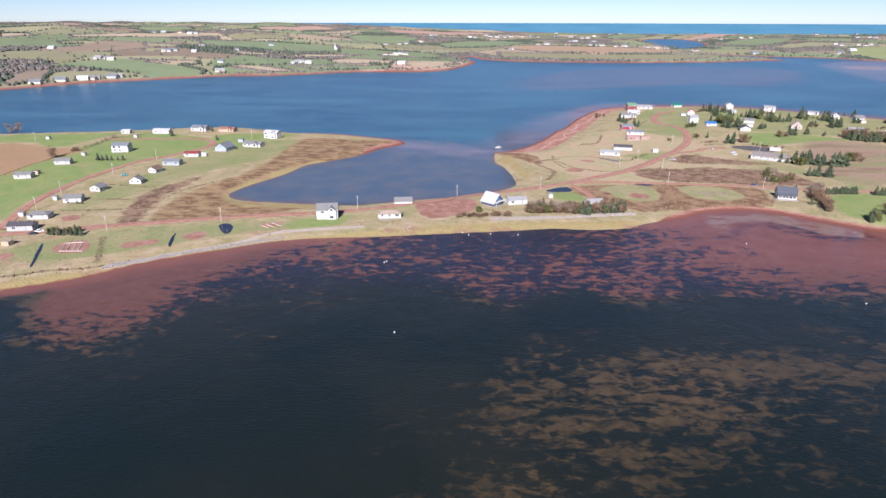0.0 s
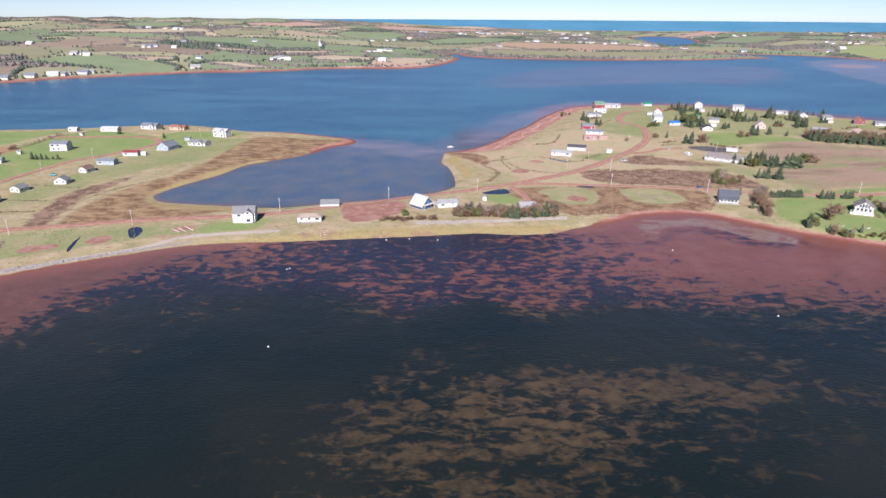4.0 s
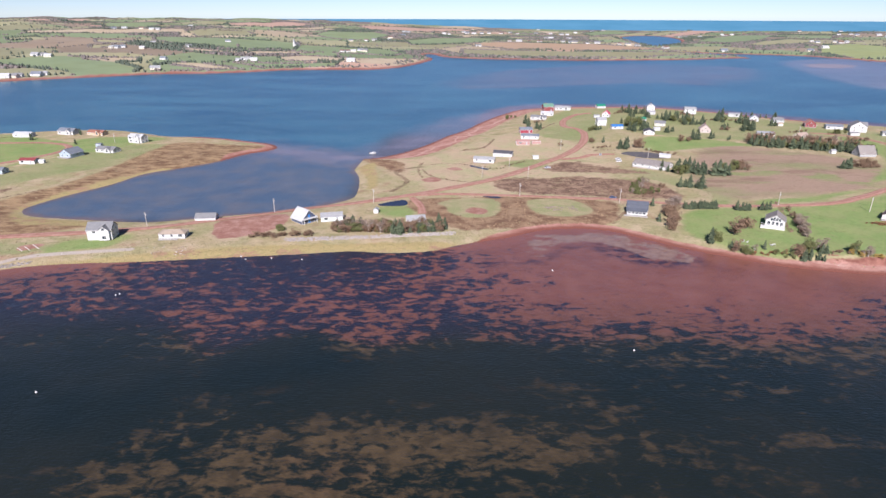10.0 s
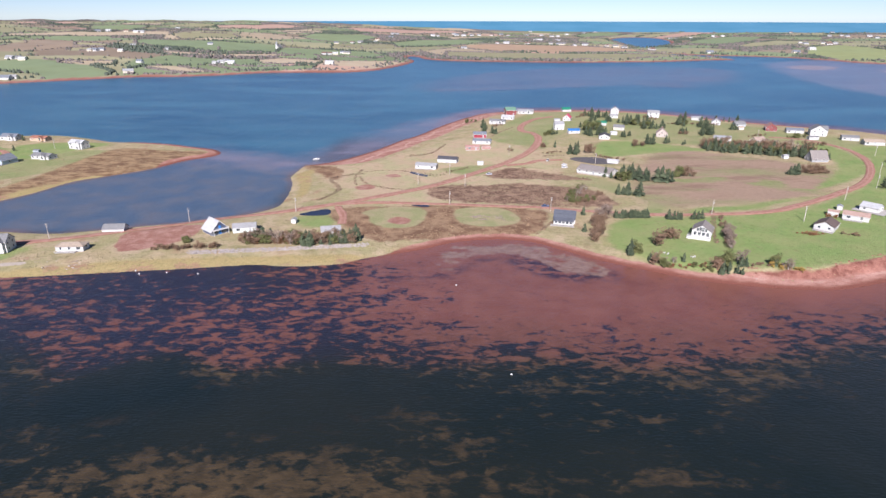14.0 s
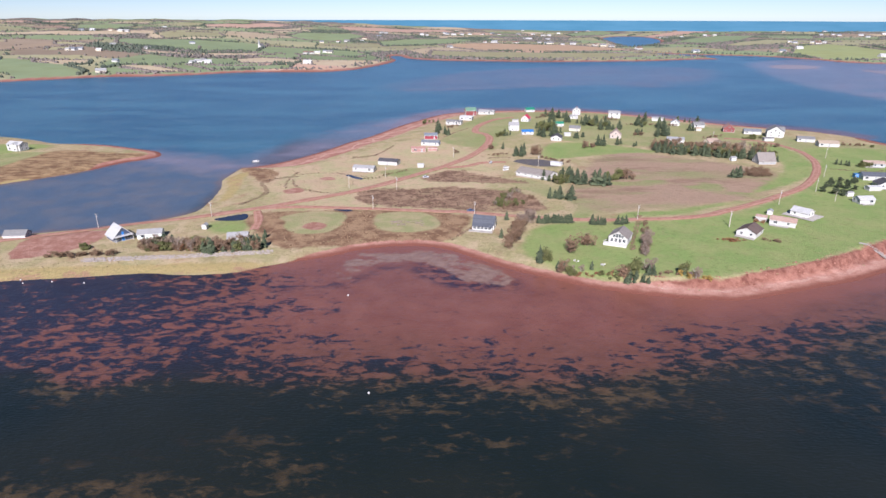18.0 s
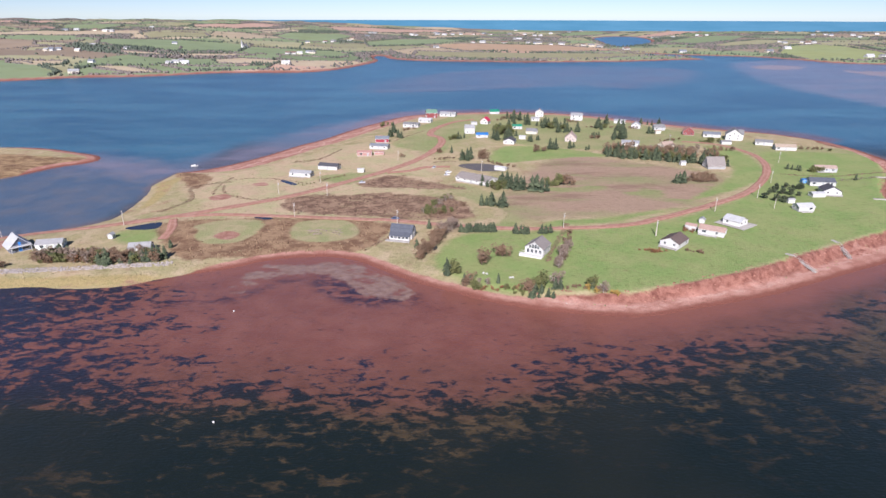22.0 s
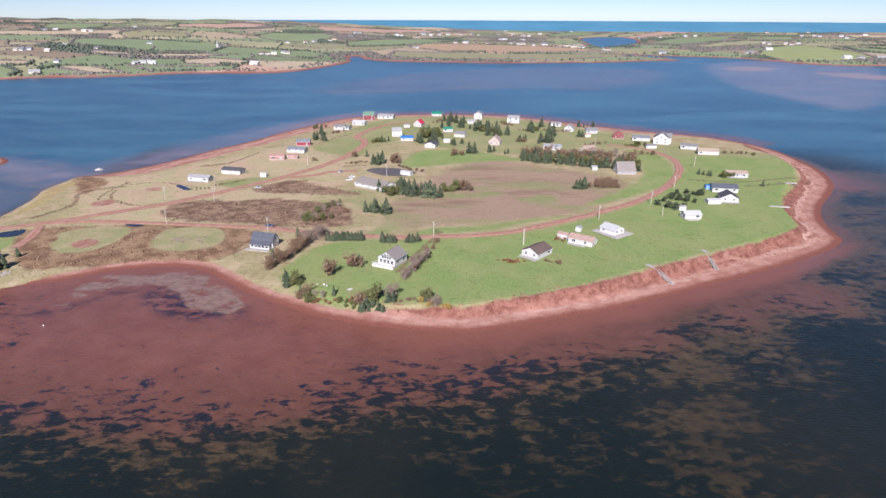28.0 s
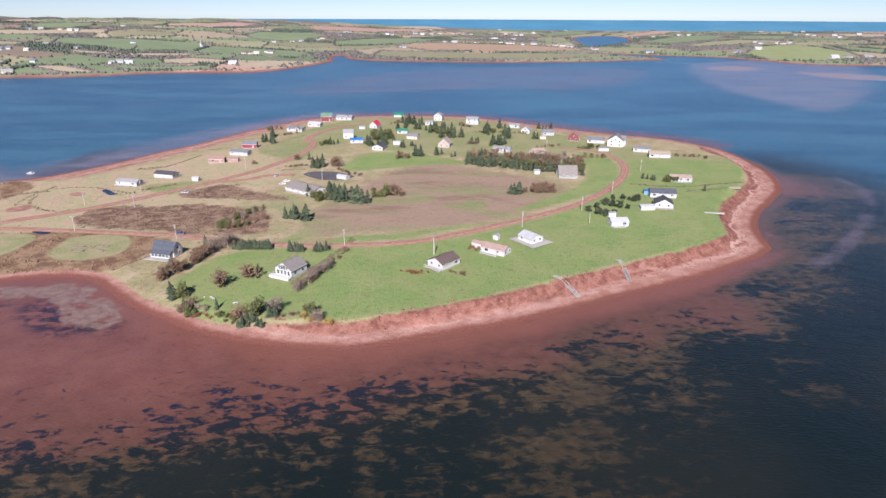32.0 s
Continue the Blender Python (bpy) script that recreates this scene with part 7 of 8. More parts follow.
shed(430.1, 414.0, 5, 3.8, 2.9, 1, 16, "pale", "pale", "pale grey shed beside a white cabin")
house(339.0, 345.0, 48, 11.0, 9.0, 1, 26, "white", "umber", "white cottage with an umber shingle roof, deck and shrubs", deck=True)
house(363.1, 359.9, -33, 12.0, 6.5, 1, 24, "white", "umberpale", "long white mobile home with a brown roof", deck=True)
shed(355.2, 366.9, -33, 5.0, 4.0, 1, 20, "white", "umberpale", "small white annex beside the brown-roofed home")
shed(364.5, 376.7, 60, 2.2, 2.6, 1, 30, "white", "pale", "small white gable shed behind a mobile home")
house(381.0, 375.0, 128, 9.0, 7.5, 1, 22, "pale", "white", "white cabin on a wide grey deck", wide_deck=True)
whitehouse(272.7, 337.5, 62, 9.6, 8.8, 1.5, 36, "white", "taupe", "white gabled house with tall windows and a wrap-around deck")
darkhouse(207.4, 362.0, -14, 11.3, 5.9, 1.5, 40, "slate", "slatedark", "dark slate gambrel cottage with a white glazed porch")
hall(249.0, 470.0, -36, 25.0, 13.5, 1, 19, "pale", "taupe", "long low community hall with a grey roof")
shed(267.5, 499.4, -28, 8.0, 3.6, 1, 16, "white", "white", "low white annex behind the long hall")


# ---- across the bay ----
church(-365, 1880)
far_house(-703, 1006, 15)
far_house(-683, 1044, 16)
far_house(-662, 1072, 16)
far_house(-649, 1079, 12)
far_house(-628, 1107, 19)
far_house(-480, 1236, 18)
far_house(-538, 1401, 13)
far_house(-747, 1601, 15)
far_house(-757, 1597, 12)
far_house(-677, 1592, 14)
far_house(-703, 1707, 11)
far_house(-1035, 1573, 15)
far_house(-805, 1377, 16)
far_house(-192, 1745, 13)
far_house(-177, 1756, 13)
far_house(-153, 1807, 17)
far_house(-132, 1443, 15)
far_house(-109, 2873, 19)
far_house(159, 3226, 21)
far_house(193, 3212, 21)
far_house(72, 2918, 14)
far_house(350, 2512, 24)
far_house(431, 2507, 26)
far_house(565, 2506, 26)
far_house(529, 2890, 26)
far_house(604, 2854, 24)
far_house(647, 2481, 26)
far_house(735, 2371, 26)
far_house(746, 2289, 19)
far_house(804, 2159, 20)
far_house(934, 2005, 26)
far_house(1708, 3613, 26)
far_house(1543, 3451, 26)
far_house(1520, 2548, 19)
far_house(1192, 1995, 23)
far_house(1328, 2155, 20)
far_house(1576, 2488, 23)
far_house(1615, 2517, 19)
far_house(2172, 3361, 25)
far_house(2110, 3411, 16)
far_house(550, 3594, 20)
far_house(635, 3626, 17)
far_house(676, 3507, 20)
far_house(967, 4092, 23)
far_house(1248, 3303, 19)
far_house(1335, 3268, 19)
far_house(923, 3281, 15)
far_house(2188, 3948, 22)
far_house(2023, 4290, 20)
far_house(-563, 1876, 11)
far_house(-1005, 2269, 17)
far_house(-1054, 2241, 17)
far_house(-1002, 2677, 15)
far_house(-193, 2333, 18)
far_house(-143, 2367, 13)
far_house(179, 2151, 16)
far_house(349, 3491, 20)
far_house(408, 3601, 20)
far_house(1344, 1765, 20)
far_house(1383, 1769, 17)
far_house(1424, 1753, 26)
far_house(2424, 3929, 22)
far_house(2413, 3378, 22)
far_house(2239, 3289, 22)
far_house(-789, 1382, 14)
far_house(-769, 1362, 14)
far_house(-738, 1616, 14)
far_house(-623, 1116, 14)
far_house(-648, 1088, 14)
far_house(-1079, 2215, 19)
far_house(-969, 2263, 19)
far_house(-955, 2275, 19)
far_house(-578, 1633, 14)
far_house(-371, 1400, 14)
far_house(-369, 1426, 14)
far_house(-365, 1449, 14)
far_house(-344, 1418, 14)
far_house(-259, 2215, 14)
far_house(-217, 2303, 14)
far_house(-203, 1737, 14)
far_house(-169, 1828, 14)
far_house(-128, 2882, 19)
far_house(-112, 2647, 19)
far_house(-149, 2490, 19)
far_house(50, 2929, 19)
far_house(145, 3394, 19)
far_house(210, 3937, 19)
far_house(312, 2490, 14)
far_house(386, 2487, 14)
far_house(234, 3280, 19)
far_house(275, 3374, 19)
far_house(644, 4242, 19)
far_house(440, 3531, 19)
far_house(517, 2947, 19)
far_house(527, 2549, 14)
far_house(549, 2509, 14)
far_house(598, 2426, 14)
far_house(707, 3501, 19)
far_house(815, 3852, 19)
far_house(717, 2420, 14)
far_house(1249, 3220, 19)
far_house(1561, 3547, 19)
far_house(1606, 3528, 19)
far_house(1520, 2588, 14)
far_house(1577, 2528, 14)
far_house(2183, 3430, 19)
far_house(1825, 3587, 19)
far_house(1083, 4303, 19)
far_house(2115, 3041, 19)

# ---- trees, poles and small things ----
row("spruce", 235.8, 368.4, 254.7, 368.0, 26, 4.6, 0.5)
row("spruce", 264.7, 364.5, 272.5, 363.8, 7, 5.2, 0.7)
row("spruce", 276.1, 363.4, 282.9, 363.6, 6, 4.8, 0.7)
row("spruce", 220.2, 374.9, 220.2, 374.9, 1, 7, 0)
row("brown", 217.7, 330.8, 223.3, 349.9, 9, 5.5, 2)
row("brown", 223.3, 349.9, 227.7, 364.9, 8, 6, 2)
row("twig", 227.7, 364.9, 233.8, 378.6, 9, 6, 2)
row("spruce", 215.4, 347.0, 215.4, 347.0, 1, 4.5, 0)
row("spruce", 229.4, 314.0, 230.9, 315.4, 2, 7.5, 1)
row("olive", 232.7, 316.2, 234.0, 316.9, 2, 7.5, 1)
row("brown", 235.8, 305.2, 239.7, 306.5, 4, 4, 2)
row("spruce", 237.9, 309.2, 241.8, 305.5, 3, 5, 1.5)
row("olive", 241.2, 302.6, 244.2, 302.7, 3, 4, 1.5)
row("twig", 243.1, 304.5, 247.8, 302.8, 3, 4, 2)
row("spruce", 251.9, 304.7, 251.9, 304.7, 1, 4.5, 0)
row("rust", 245.2, 302.2, 261.8, 298.2, 9, 1.8, 1.5)
row("spruce", 262.8, 294.0, 264.7, 293.1, 2, 4, 1)
row("brown", 264.2, 296.9, 265.8, 298.4, 3, 6, 1.5)
row("spruce", 266.2, 295.7, 269.0, 294.1, 4, 5, 1.5)
row("olive", 254.8, 299.5, 261.7, 295.9, 5, 2.5, 1.5)
row("olive", 268.0, 298.3, 270.2, 298.9, 3, 7, 1.5)
row("spruce", 271.3, 292.8, 273.1, 292.7, 2, 5, 1)
row("spruce", 275.2, 298.4, 276.8, 298.8, 2, 8, 1.5)
row("twig", 273.8, 299.9, 275.9, 301.1, 2, 6, 1)
row("brown", 278.6, 298.3, 287.6, 297.4, 9, 1.6, 1.5)
row("spruce", 288.9, 298.0, 289.8, 296.3, 2, 5, 1.2)
row("twig", 292.1, 293.7, 294.3, 292.7, 3, 4.5, 1)
row("gold", 287.9, 296.7, 301.3, 291.2, 8, 2.0, 1.5)
row("olive", 288.9, 297.6, 290.4, 297.4, 2, 5, 1)
row("brown", 245.8, 324.3, 245.8, 324.3, 1, 8.5, 0)
row("brown", 254.6, 332.7, 255.2, 335.4, 2, 9, 1.5)
row("spruce", 257.0, 340.9, 257.0, 340.9, 1, 4.5, 0)
row("twig", 279.4, 317.7, 287.8, 346.1, 13, 4.5, 1.2)
row("brown", 280.3, 321.8, 292.7, 364.8, 10, 3.5, 1.2)
row("olive", 215.4, 401.2, 231.2, 404.4, 7, 4, 2.5)
row("olive", 216.7, 403.4, 232.4, 435.5, 11, 3.5, 3)
row("spruce", 266.7, 452.1, 292.8, 439.5, 9, 10, 1.5)
row("spruce", 262.1, 464.7, 280.8, 458.0, 6, 10, 1.5)
row("olive", 257.4, 448.5, 264.0, 450.1, 3, 6, 1.5)
row("spruce", 250.0, 415.7, 262.3, 412.1, 6, 8, 1.5)
row("olive", 294.6, 452.2, 304.0, 455.5, 4, 7, 2)
row("brown", 304.8, 454.2, 312.7, 456.2, 3, 7, 2)
row("spruce", 181.9, 622.0, 184.3, 624.3, 2, 9, 1.5)
row("brown", 221.8, 554.8, 223.6, 556.6, 2, 5, 1)
row("spruce", 239.0, 528.7, 248.8, 531.8, 5, 8.5, 2)
row("brown", 252.2, 531.8, 258.0, 536.9, 4, 8, 2)
row("spruce", 267.7, 607.7, 288.6, 612.0, 10, 9.5, 4)
row("spruce", 236.8, 609.6, 244.1, 614.9, 3, 6, 2)
row("spruce", 328.8, 643.1, 351.9, 642.5, 10, 8, 4)
row("spruce", 388.3, 686.2, 389.9, 692.6, 2, 11, 1)
row("spruce", 369.6, 606.2, 389.6, 610.1, 7, 9, 4)
row("brown", 356.7, 610.0, 364.1, 613.0, 3, 5, 2)
row("spruce", 341.8, 560.8, 344.0, 564.5, 2, 5.5, 1)
row("spruce", 328.8, 568.7, 333.2, 574.7, 3, 7, 2)
row("spruce", 312.8, 565.9, 317.2, 567.4, 3, 9, 2)
row("brown", 299.5, 559.0, 308.6, 562.5, 4, 6, 2)
row("spruce", 352.0, 538.3, 433.4, 506.6, 42, 7.5, 3)
row("spruce", 353.5, 550.0, 435.9, 523.2, 26, 8, 6)
row("brown", 357.6, 557.3, 442.0, 541.1, 34, 7, 6)
row("twig", 386.3, 561.1, 441.7, 552.1, 10, 6, 5)
row("spruce", 379.6, 458.0, 384.8, 458.2, 4, 8, 2)
row("brown", 389.0, 461.2, 406.9, 462.5, 8, 5, 3)
row("brown", 515.9, 568.0, 538.7, 567.3, 12, 2.5, 2)
row("olive", 538.2, 561.4, 540.8, 561.5, 2, 3, 1)
row("spruce", 470.5, 497.7, 480.1, 493.2, 4, 5, 1)
row("olive", 482.8, 490.4, 492.6, 488.1, 5, 4, 1)
row("spruce", 502.1, 468.5, 502.1, 468.5, 1, 5, 0)
row("twig", 488.3, 465.7, 530.7, 476.5, 22, 1.4, 0.6)
row("olive", 445.8, 594.2, 457.3, 592.5, 6, 2.2, 0.5)
row("brown", 444.3, 563.2, 460.6, 557.7, 4, 4, 1)
row("olive", 374.5, 674.2, 384.5, 662.5, 3, 5, 2)
row("spruce", 428.3, 713.0, 437.8, 665.4, 4, 8, 2)
row("spruce", 287.9, 674.6, 296.4, 707.2, 4, 8, 3)
row("spruce", 305.7, 694.7, 320.3, 676.3, 6, 8, 4)
row("spruce", 413.1, 636.4, 420.3, 633.9, 3, 7, 1.5)
row("brown", 41.1, 325.5, 96.8, 329.0, 26, 6.2, 3.0)
row("olive", 42.5, 326.0, 95.0, 328.5, 16, 5.8, 2.8)
row("rust", 41.4, 329.1, 62.7, 326.1, 7, 4, 2)
row("twig", 46.0, 325.4, 94.3, 328.6, 12, 6.5, 2.4)
row("spruce", 44.4, 329.1, 61.0, 327.8, 7, 6.5, 2.5)
row("spruce", 64.2, 326.1, 80.6, 323.1, 10, 7, 2.5)
row("spruce", 84.9, 325.8, 98.3, 330.8, 7, 7, 2)
row("spruce", 94.7, 344.4, 95.9, 346.4, 2, 5, 1)
row("brown", 0.2, 315.4, 32.6, 320.0, 26, 3.0, 1.8)
row("olive", 13.4, 324.3, 15.3, 326.1, 2, 4.5, 1)
row("spruce", -211.3, 281.1, -191.2, 280.4, 13, 4.5, 1.5)
row("olive", -211.2, 283.7, -194.7, 283.7, 7, 3.5, 1.5)
row("brown", -321.5, 455.8, -321.5, 455.8, 1, 9, 0)
row("spruce", -282.7, 450.1, -260.7, 451.0, 6, 5, 1)
row("brown", -321.6, 479.1, -317.2, 483.6, 4, 4, 1)
row("twig", -447.7, 581.4, -436.4, 588.3, 3, 9, 1)
row("spruce", -270.1, 554.9, -269.1, 555.0, 2, 6, 1)
row("spruce", -242.0, 581.3, -240.9, 581.4, 1, 8, 0)
row("twig", -317.1, 493.1, -319.3, 548.6, 14, 3, 1)
row("spruce", -220.9, 539.2, -220.9, 539.2, 1, 5, 0)
row("olive", -235.9, 335.8, -223.1, 334.1, 5, 1.5, 1)
row("brown", 192.2, 542.2, 195.0, 541.8, 2, 4, 1)
row("spruce", 232.0, 554.0, 232.0, 554.0, 1, 6, 0)
row("brown", 221.9, 554.5, 222.8, 554.4, 2, 4.5, 1)
row("spruce", 175.1, 624.3, 178.1, 630.4, 2, 7, 1)
row("spruce", 185.1, 616.6, 186.6, 619.6, 2, 6, 1)
row("olive", 273.3, 625.0, 289.3, 641.3, 6, 9, 3)
row("spruce", 271.6, 651.6, 289.8, 625.5, 7, 10, 4)
row("spruce", 292.5, 727.6, 314.7, 706.7, 8, 9, 4)
row("spruce", 325.6, 681.5, 345.2, 656.9, 10, 8.5, 4)
row("olive", 327.2, 664.1, 345.2, 651.4, 4, 6, 3)
row("spruce", 373.1, 667.8, 374.4, 651.2, 3, 10, 2)
row("spruce", 391.0, 651.7, 394.0, 637.9, 4, 10, 2)
row("spruce", 356.8, 612.4, 365.8, 620.1, 4, 6, 2)
row("olive", 231.4, 604.8, 235.3, 609.7, 4, 5, 2)
row("spruce", 178.1, 640.7, 174.2, 658.2, 2, 9, 1)
row("brown", 364.5, 667.9, 411.8, 661.1, 26, 2.5, 1.5)
row("brown", 348.8, 705.5, 361.0, 692.5, 8, 3.5, 2)
row("olive", 353.3, 542.2, 434.5, 516.1, 22, 6.5, 5)
row("brown", 363.5, 542.6, 435.9, 523.2, 26, 6.5, 6)
row("brown", 391.6, 470.7, 407.8, 463.7, 8, 5.5, 3)
row("spruce", 252.6, 462.2, 258.9, 453.0, 3, 7, 2)
row("brown", 258.7, 525.5, 279.1, 506.8, 14, 2.2, 1.5)
row("brown", 219.1, 531.6, 234.6, 537.2, 10, 2, 1.2)
row("twig", 217.3, 401.5, 233.8, 430.9, 9, 4.2, 3)
row("brown", 221.9, 394.6, 240.5, 416.9, 14, 2.6, 3)
row("rust", 350.7, 367.0, 356.0, 364.7, 5, 1.5, 1)
row("olive", 156.8, 693.1, 170.4, 705.5, 4, 4, 2)
row("brown", 183.4, 657.5, 197.3, 666.3, 6, 2.5, 2)
row("spruce", 236.4, 369.9, 253.4, 368.8, 18, 4.2, 0.7)
row("brown", 279.2, 707.3, 294.9, 727.8, 4, 4, 2)
row("spruce", 295.0, 595.5, 313.2, 607.2, 4, 7, 3)
row("spruce", 320.8, 664.7, 328.4, 681.1, 3, 8, 2)
row("olive", 453.2, 597.8, 465.2, 599.0, 4, 4, 2)
row("brown", 412.9, 596.5, 433.6, 607.4, 8, 2.5, 2)
row("olive", 129.4, 461.8, 139.9, 466.0, 5, 1.2, 1)
row("brown", 141.0, 471.3, 156.5, 486.5, 16, 1.3, 0.8)
row("brown", 110.6, 529.0, 126.5, 535.8, 10, 1.2, 0.8)
row("rust", 320.7, 337.7, 332.7, 334.8, 9, 1.8, 1.2)
row("brown", 342.4, 335.7, 349.0, 332.8, 8, 1.7, 1.2)
row("rust", 349.9, 364.4, 355.1, 361.9, 4, 1.2, 0.8)
row("round", 419.5, 423.3, 419.5, 423.3, 1, 4.6, 0)
row("round", 425.7, 430.3, 425.7, 430.3, 1, 4.6, 0)
row("round", 423.5, 416.9, 423.5, 416.9, 1, 4.6, 0)
row("round", 427.3, 415.0, 427.3, 415.0, 1, 4.6, 0)
row("round", 432.1, 416.3, 432.1, 416.3, 1, 4.6, 0)
row("round", 432.6, 437.0, 432.6, 437.0, 1, 4.6, 0)
row("round", 435.8, 433.0, 435.8, 433.0, 1, 4.6, 0)
row("round", 439.6, 431.0, 439.6, 431.0, 1, 4.6, 0)
row("round", 442.9, 429.0, 442.9, 429.0, 1, 4.6, 0)
row("round", 439.3, 448.1, 439.3, 448.1, 1, 4.6, 0)
row("round", 445.3, 448.3, 445.3, 448.3, 1, 4.6, 0)
row("round", 448.7, 446.1, 448.7, 446.1, 1, 4.6, 0)
row("round", 453.4, 446.2, 453.4, 446.2, 1, 4.6, 0)
row("round", 451.0, 444.4, 451.0, 444.4, 1, 4.6, 0)
pole(-250.6, 355.3, 8.5)
pole(-243.5, 320.8, 8.5)
pole(-182.8, 286.5, 8.5)
pole(-245.3, 407.1, 8.5)
pole(-236.5, 454.8, 8.5)
pole(-128.5, 303.5, 8.5)
pole(-57.2, 329.2, 8.5)
pole(1.1, 360.3, 8.5)
pole(55.8, 377.3, 8.5)
pole(122.8, 439.0, 8.5)
pole(143.7, 466.0, 8.5)
pole(144.2, 392.9, 8.5)
pole(202.8, 381.8, 8.5)
pole(191.0, 527.7, 8.5)
pole(253.6, 497.1, 8.5)
pole(154.1, 436.4, 8.5)
pole(-378.7, 521.5, 8.5)
pole(-190.6, 546.1, 8.5)
pole(290.4, 370.0, 8.5)
pole(334.0, 356.9, 8.5)
pole(379.2, 396.0, 8.5)
pole(415.7, 423.6, 8.5)
pole(442.0, 460.8, 8.5)
pole(476.4, 518.9, 8.5)
pole(415.9, 403.6, 6)
pole(420.6, 594.5, 7)
pole(334.4, 357.3, 6)
car(228.8, 486.8, 20, "white")
car(219.3, 507.9, 70, "silver")
car(229.7, 493.6, 15, "white")
car(200.9, 390.7, 5, "navy")
car(-218.6, 280.8, 10, "black")
car(-217.7, 284.4, 20, "white")
car(-235.3, 403.7, 0, "teal")
car(171.7, 466.6, 10, "silver")
buoy(-20.9, 184.5)
buoy(147.9, 281.2)
buoy(165.3, 213.4)
buoy(-32.4, 251.0)
buoy(-31.4, 252.1)
buoy(4.2, 293.6)
buoy(33.4, 290.9)
buoy(19.0, 291.9)
buoy(7.5, 290.2)
boat(36.7, 518.9)
cliff_stair(388.0, 330.5, 395.0, 322.0)
cliff_stair(418.5, 348.5, 420.0, 338.0)
dock(484.5, 423.0, 495.0, 421.5)
dock(520.5, 476.0, 528.0, 475.5)
puddle("ditch", [(-127.6, 297.9), (-123.5, 301.0), (-118.6, 293.4), (-117.7, 284.3), (-121.3, 285.9)])
puddle("ditch", [(-204.3, 264.8), (-201.9, 263.2), (-191.1, 240.6), (-191.7, 239.2)])
puddle("ditch", [(-140.3, 265.4), (-144.0, 274.8), (-145.5, 285.2), (-142.8, 276.5), (-139.6, 266.9)])
puddle("pond", [(59.1, 374.0), (71.1, 382.4), (75.4, 380.0), (75.1, 372.0), (63.4, 370.7)])
puddle("lot", [(237.9, 510.3), (243.2, 518.9), (259.6, 518.3), (273.2, 509.1), (269.6, 497.6), (255.2, 497.3)])
puddle("pond", [(115.4, 470.8), (117.5, 473.6), (128.0, 464.5), (126.5, 460.4)])
puddle("ditch", [(121.3, 392.1), (126.1, 394.0), (132.3, 391.3), (129.6, 388.6)])
riprap(19.6, 312.7, 63.4, 318.3, 5, 90)
riprap(63.4, 318.3, 104.1, 325.2, 5, 80)
riprap(-158.5, 240.3, -135.8, 255.9, 4, 60)
riprap(-135.8, 255.9, -88.9, 282.7, 3, 60)
stone(-51.8, 300.9)
stone(-39.7, 300.0)
stone(-32.2, 298.6)
stone(-25.4, 295.1)
stone(-26.6, 293.4)
stone(-35.9, 300.9)
stone(-216.0, 305.1)
stone(243.0, 315.2)
stone(257.3, 310.1)
stone(246.4, 313.7)
stone(277.9, 288.6)
stone(-79.3, 291.8)
for px, py in [(-253, 454), (-253, 457), (-252, 459), (-251, 461), (-250, 463), (-250, 465), (-249, 467), (-248, 469), (-248, 472), (-247, 474)]:
    stone(px, py)
beam(-104.3, 297.4, -99.5, 293.8)
beam(-102.1, 299.3, -96.5, 294.8)
beam(-99.9, 302.2, -93.4, 296.8)
beam(-189.6, 258.0, -193.4, 267.7)
beam(-186.5, 257.4, -191.1, 268.6)
beam(-183.7, 257.5, -188.8, 269.5)
beam(-181.4, 258.2, -185.7, 269.6)
beam(-190.2, 257.2, -178.7, 257.4)
beam(-193.7, 267.7, -184.8, 269.6)
log(161.5, 372.3, 71, 2.4)
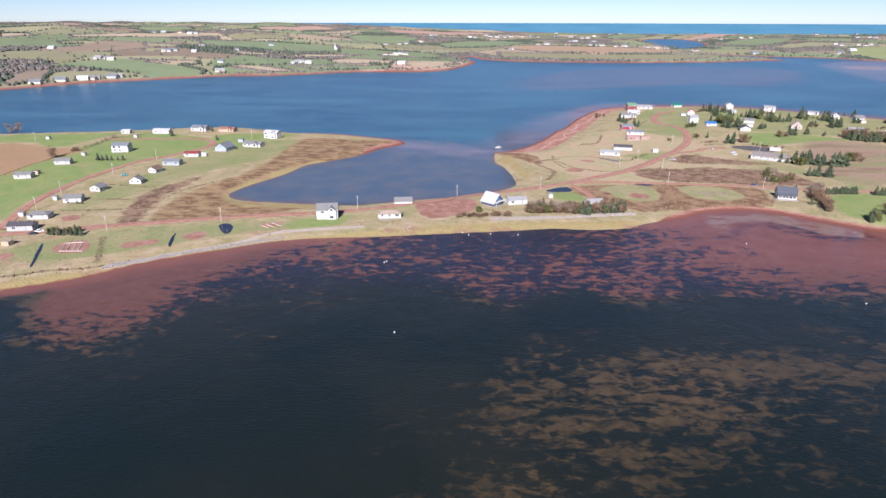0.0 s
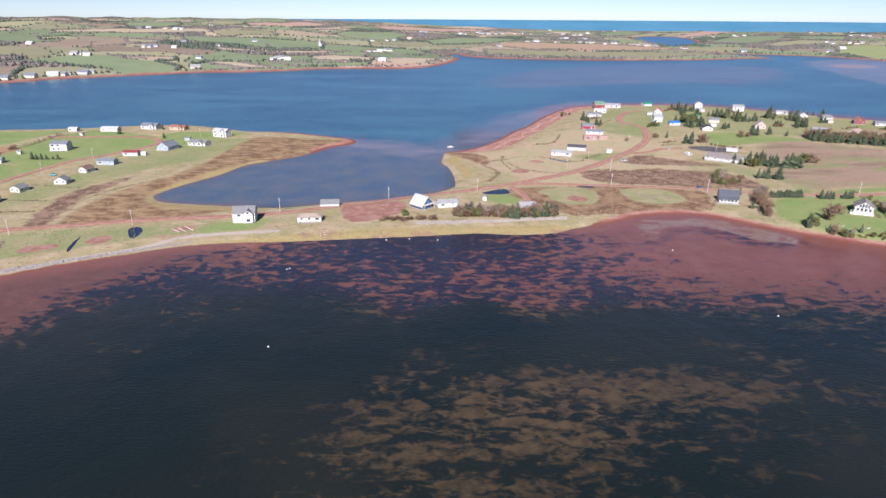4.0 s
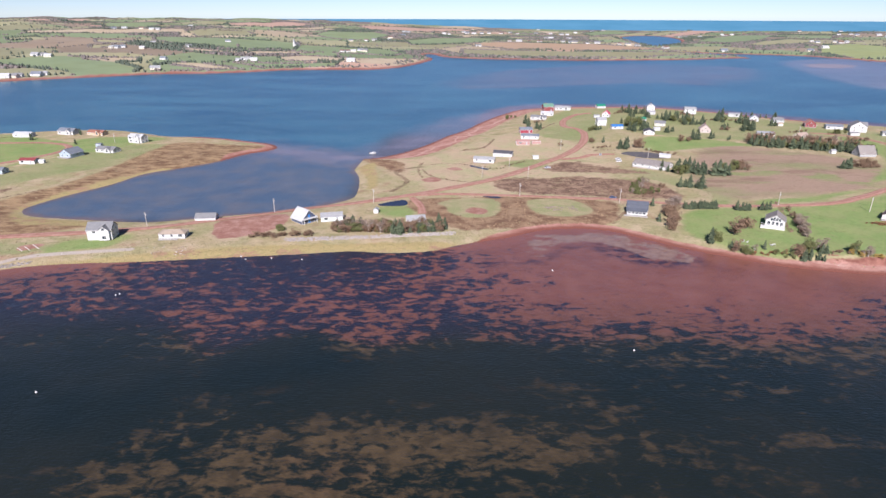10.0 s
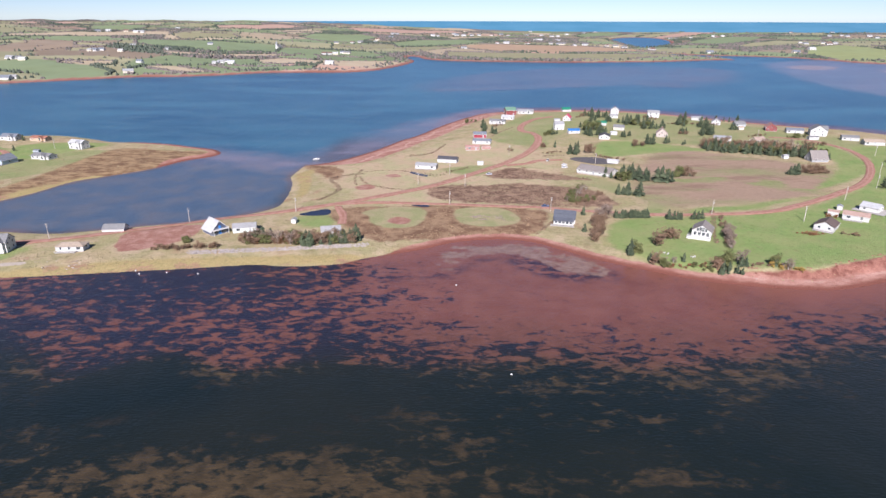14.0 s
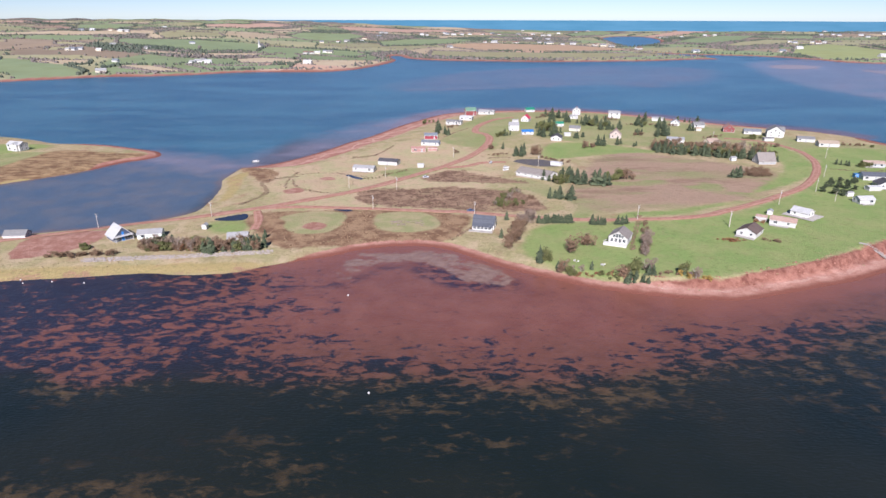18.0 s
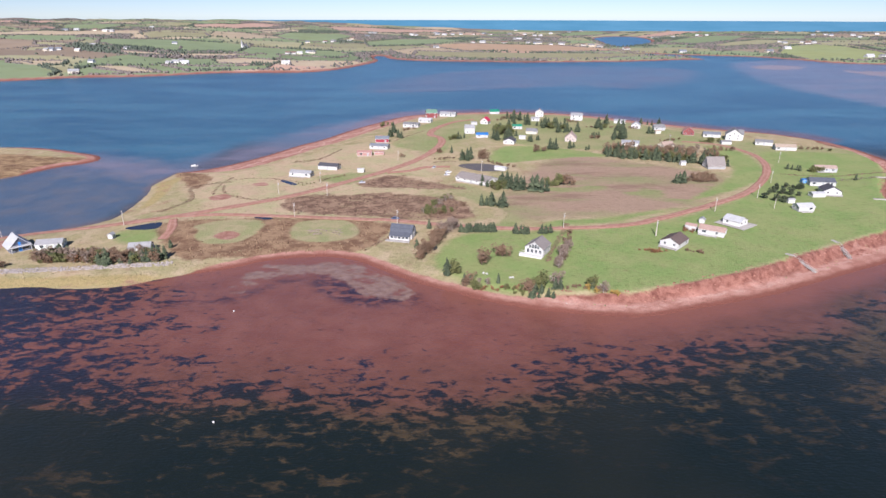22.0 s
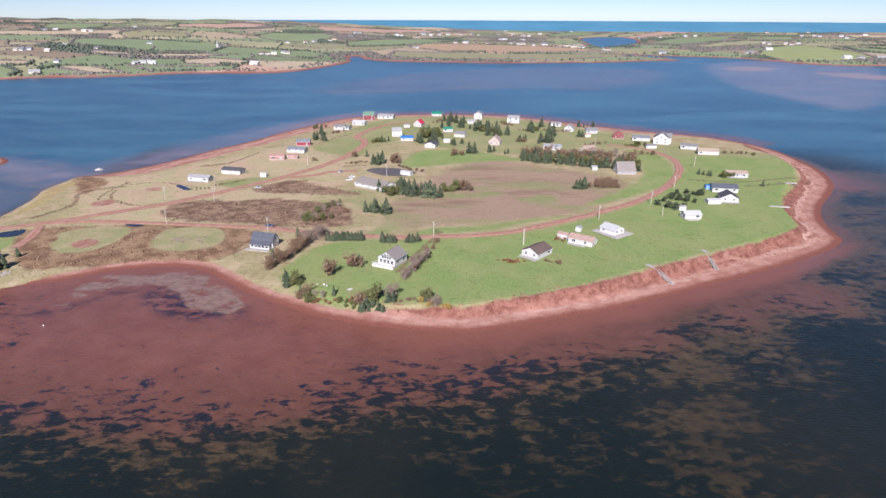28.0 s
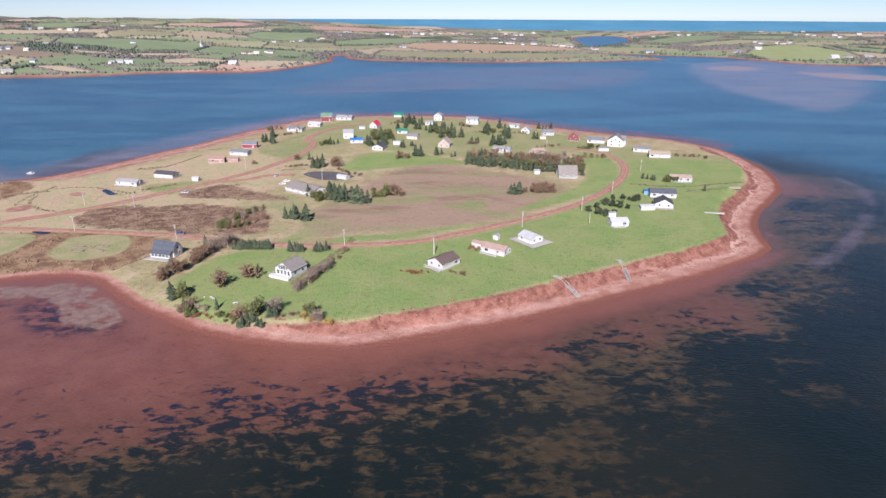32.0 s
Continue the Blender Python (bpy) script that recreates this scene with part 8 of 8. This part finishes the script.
log(158.6, 369.9, 165, 4.0)
log(171.0, 371.4, 97, 2.7)
log(160.4, 372.3, 39, 4.3)
log(172.2, 366.8, 144, 2.5)
log(163.0, 368.1, 132, 4.1)
log(173.1, 372.6, 109, 3.7)
log(166.4, 371.7, 85, 2.2)
log(174.0, 366.4, 99, 2.8)
log(173.6, 368.7, 159, 4.1)
log(166.5, 369.8, 108, 3.1)
log(160.3, 370.7, 146, 2.1)
log(158.3, 368.1, 50, 3.3)
log(165.8, 370.4, 179, 2.5)
log(164.7, 371.5, 114, 2.7)
log(163.8, 367.2, 58, 3.4)
log(173.5, 372.5, 11, 2.6)
log(171.0, 368.3, 43, 2.8)
log(160.6, 369.4, 8, 3.7)
log(173.4, 365.7, 132, 4.4)
log(157.7, 370.8, 174, 3.9)
log(164.8, 365.7, 112, 4.0)
log(162.6, 371.6, 80, 2.3)
log(164.3, 365.5, 60, 2.0)
log(158.1, 371.8, 141, 2.9)
log(162.5, 372.4, 177, 3.1)
log(161.0, 372.7, 10, 2.4)
log(169.4, 372.0, 7, 3.2)
log(162.0, 365.2, 22, 3.3)
log(171.2, 369.9, 178, 3.2)
log(161.7, 369.8, 7, 3.1)
log(162.0, 366.0, 150, 3.2)
log(157.9, 371.1, 44, 2.5)
log(161.7, 366.2, 25, 2.1)
stone(-25.2, 298.1)
stone(-24.5, 299.6)
stone(-25.5, 297.2)
stone(-27.3, 296.2)
stone(-35.8, 302.0)
stone(-38.4, 294.2)
stone(-24.5, 294.6)
log(-36.4, 295.6, 18, 3.1)
log(-27.3, 297.4, 9, 3.2)
log(-36.8, 293.1, 27, 1.7)
log(-22.7, 293.7, 10, 1.6)
log(-26.9, 300.9, 28, 3.2)
log(-43.8, 299.5, 8, 2.9)
log(-27.4, 293.9, -17, 1.5)
log(-26.8, 301.9, 23, 1.8)
lawn_chair(246.1, 314.2, 199)
lawn_chair(247.5, 313.1, 197)
lawn_chair(257.3, 308.5, 203)
lawn_chair(258.4, 308.9, 183)
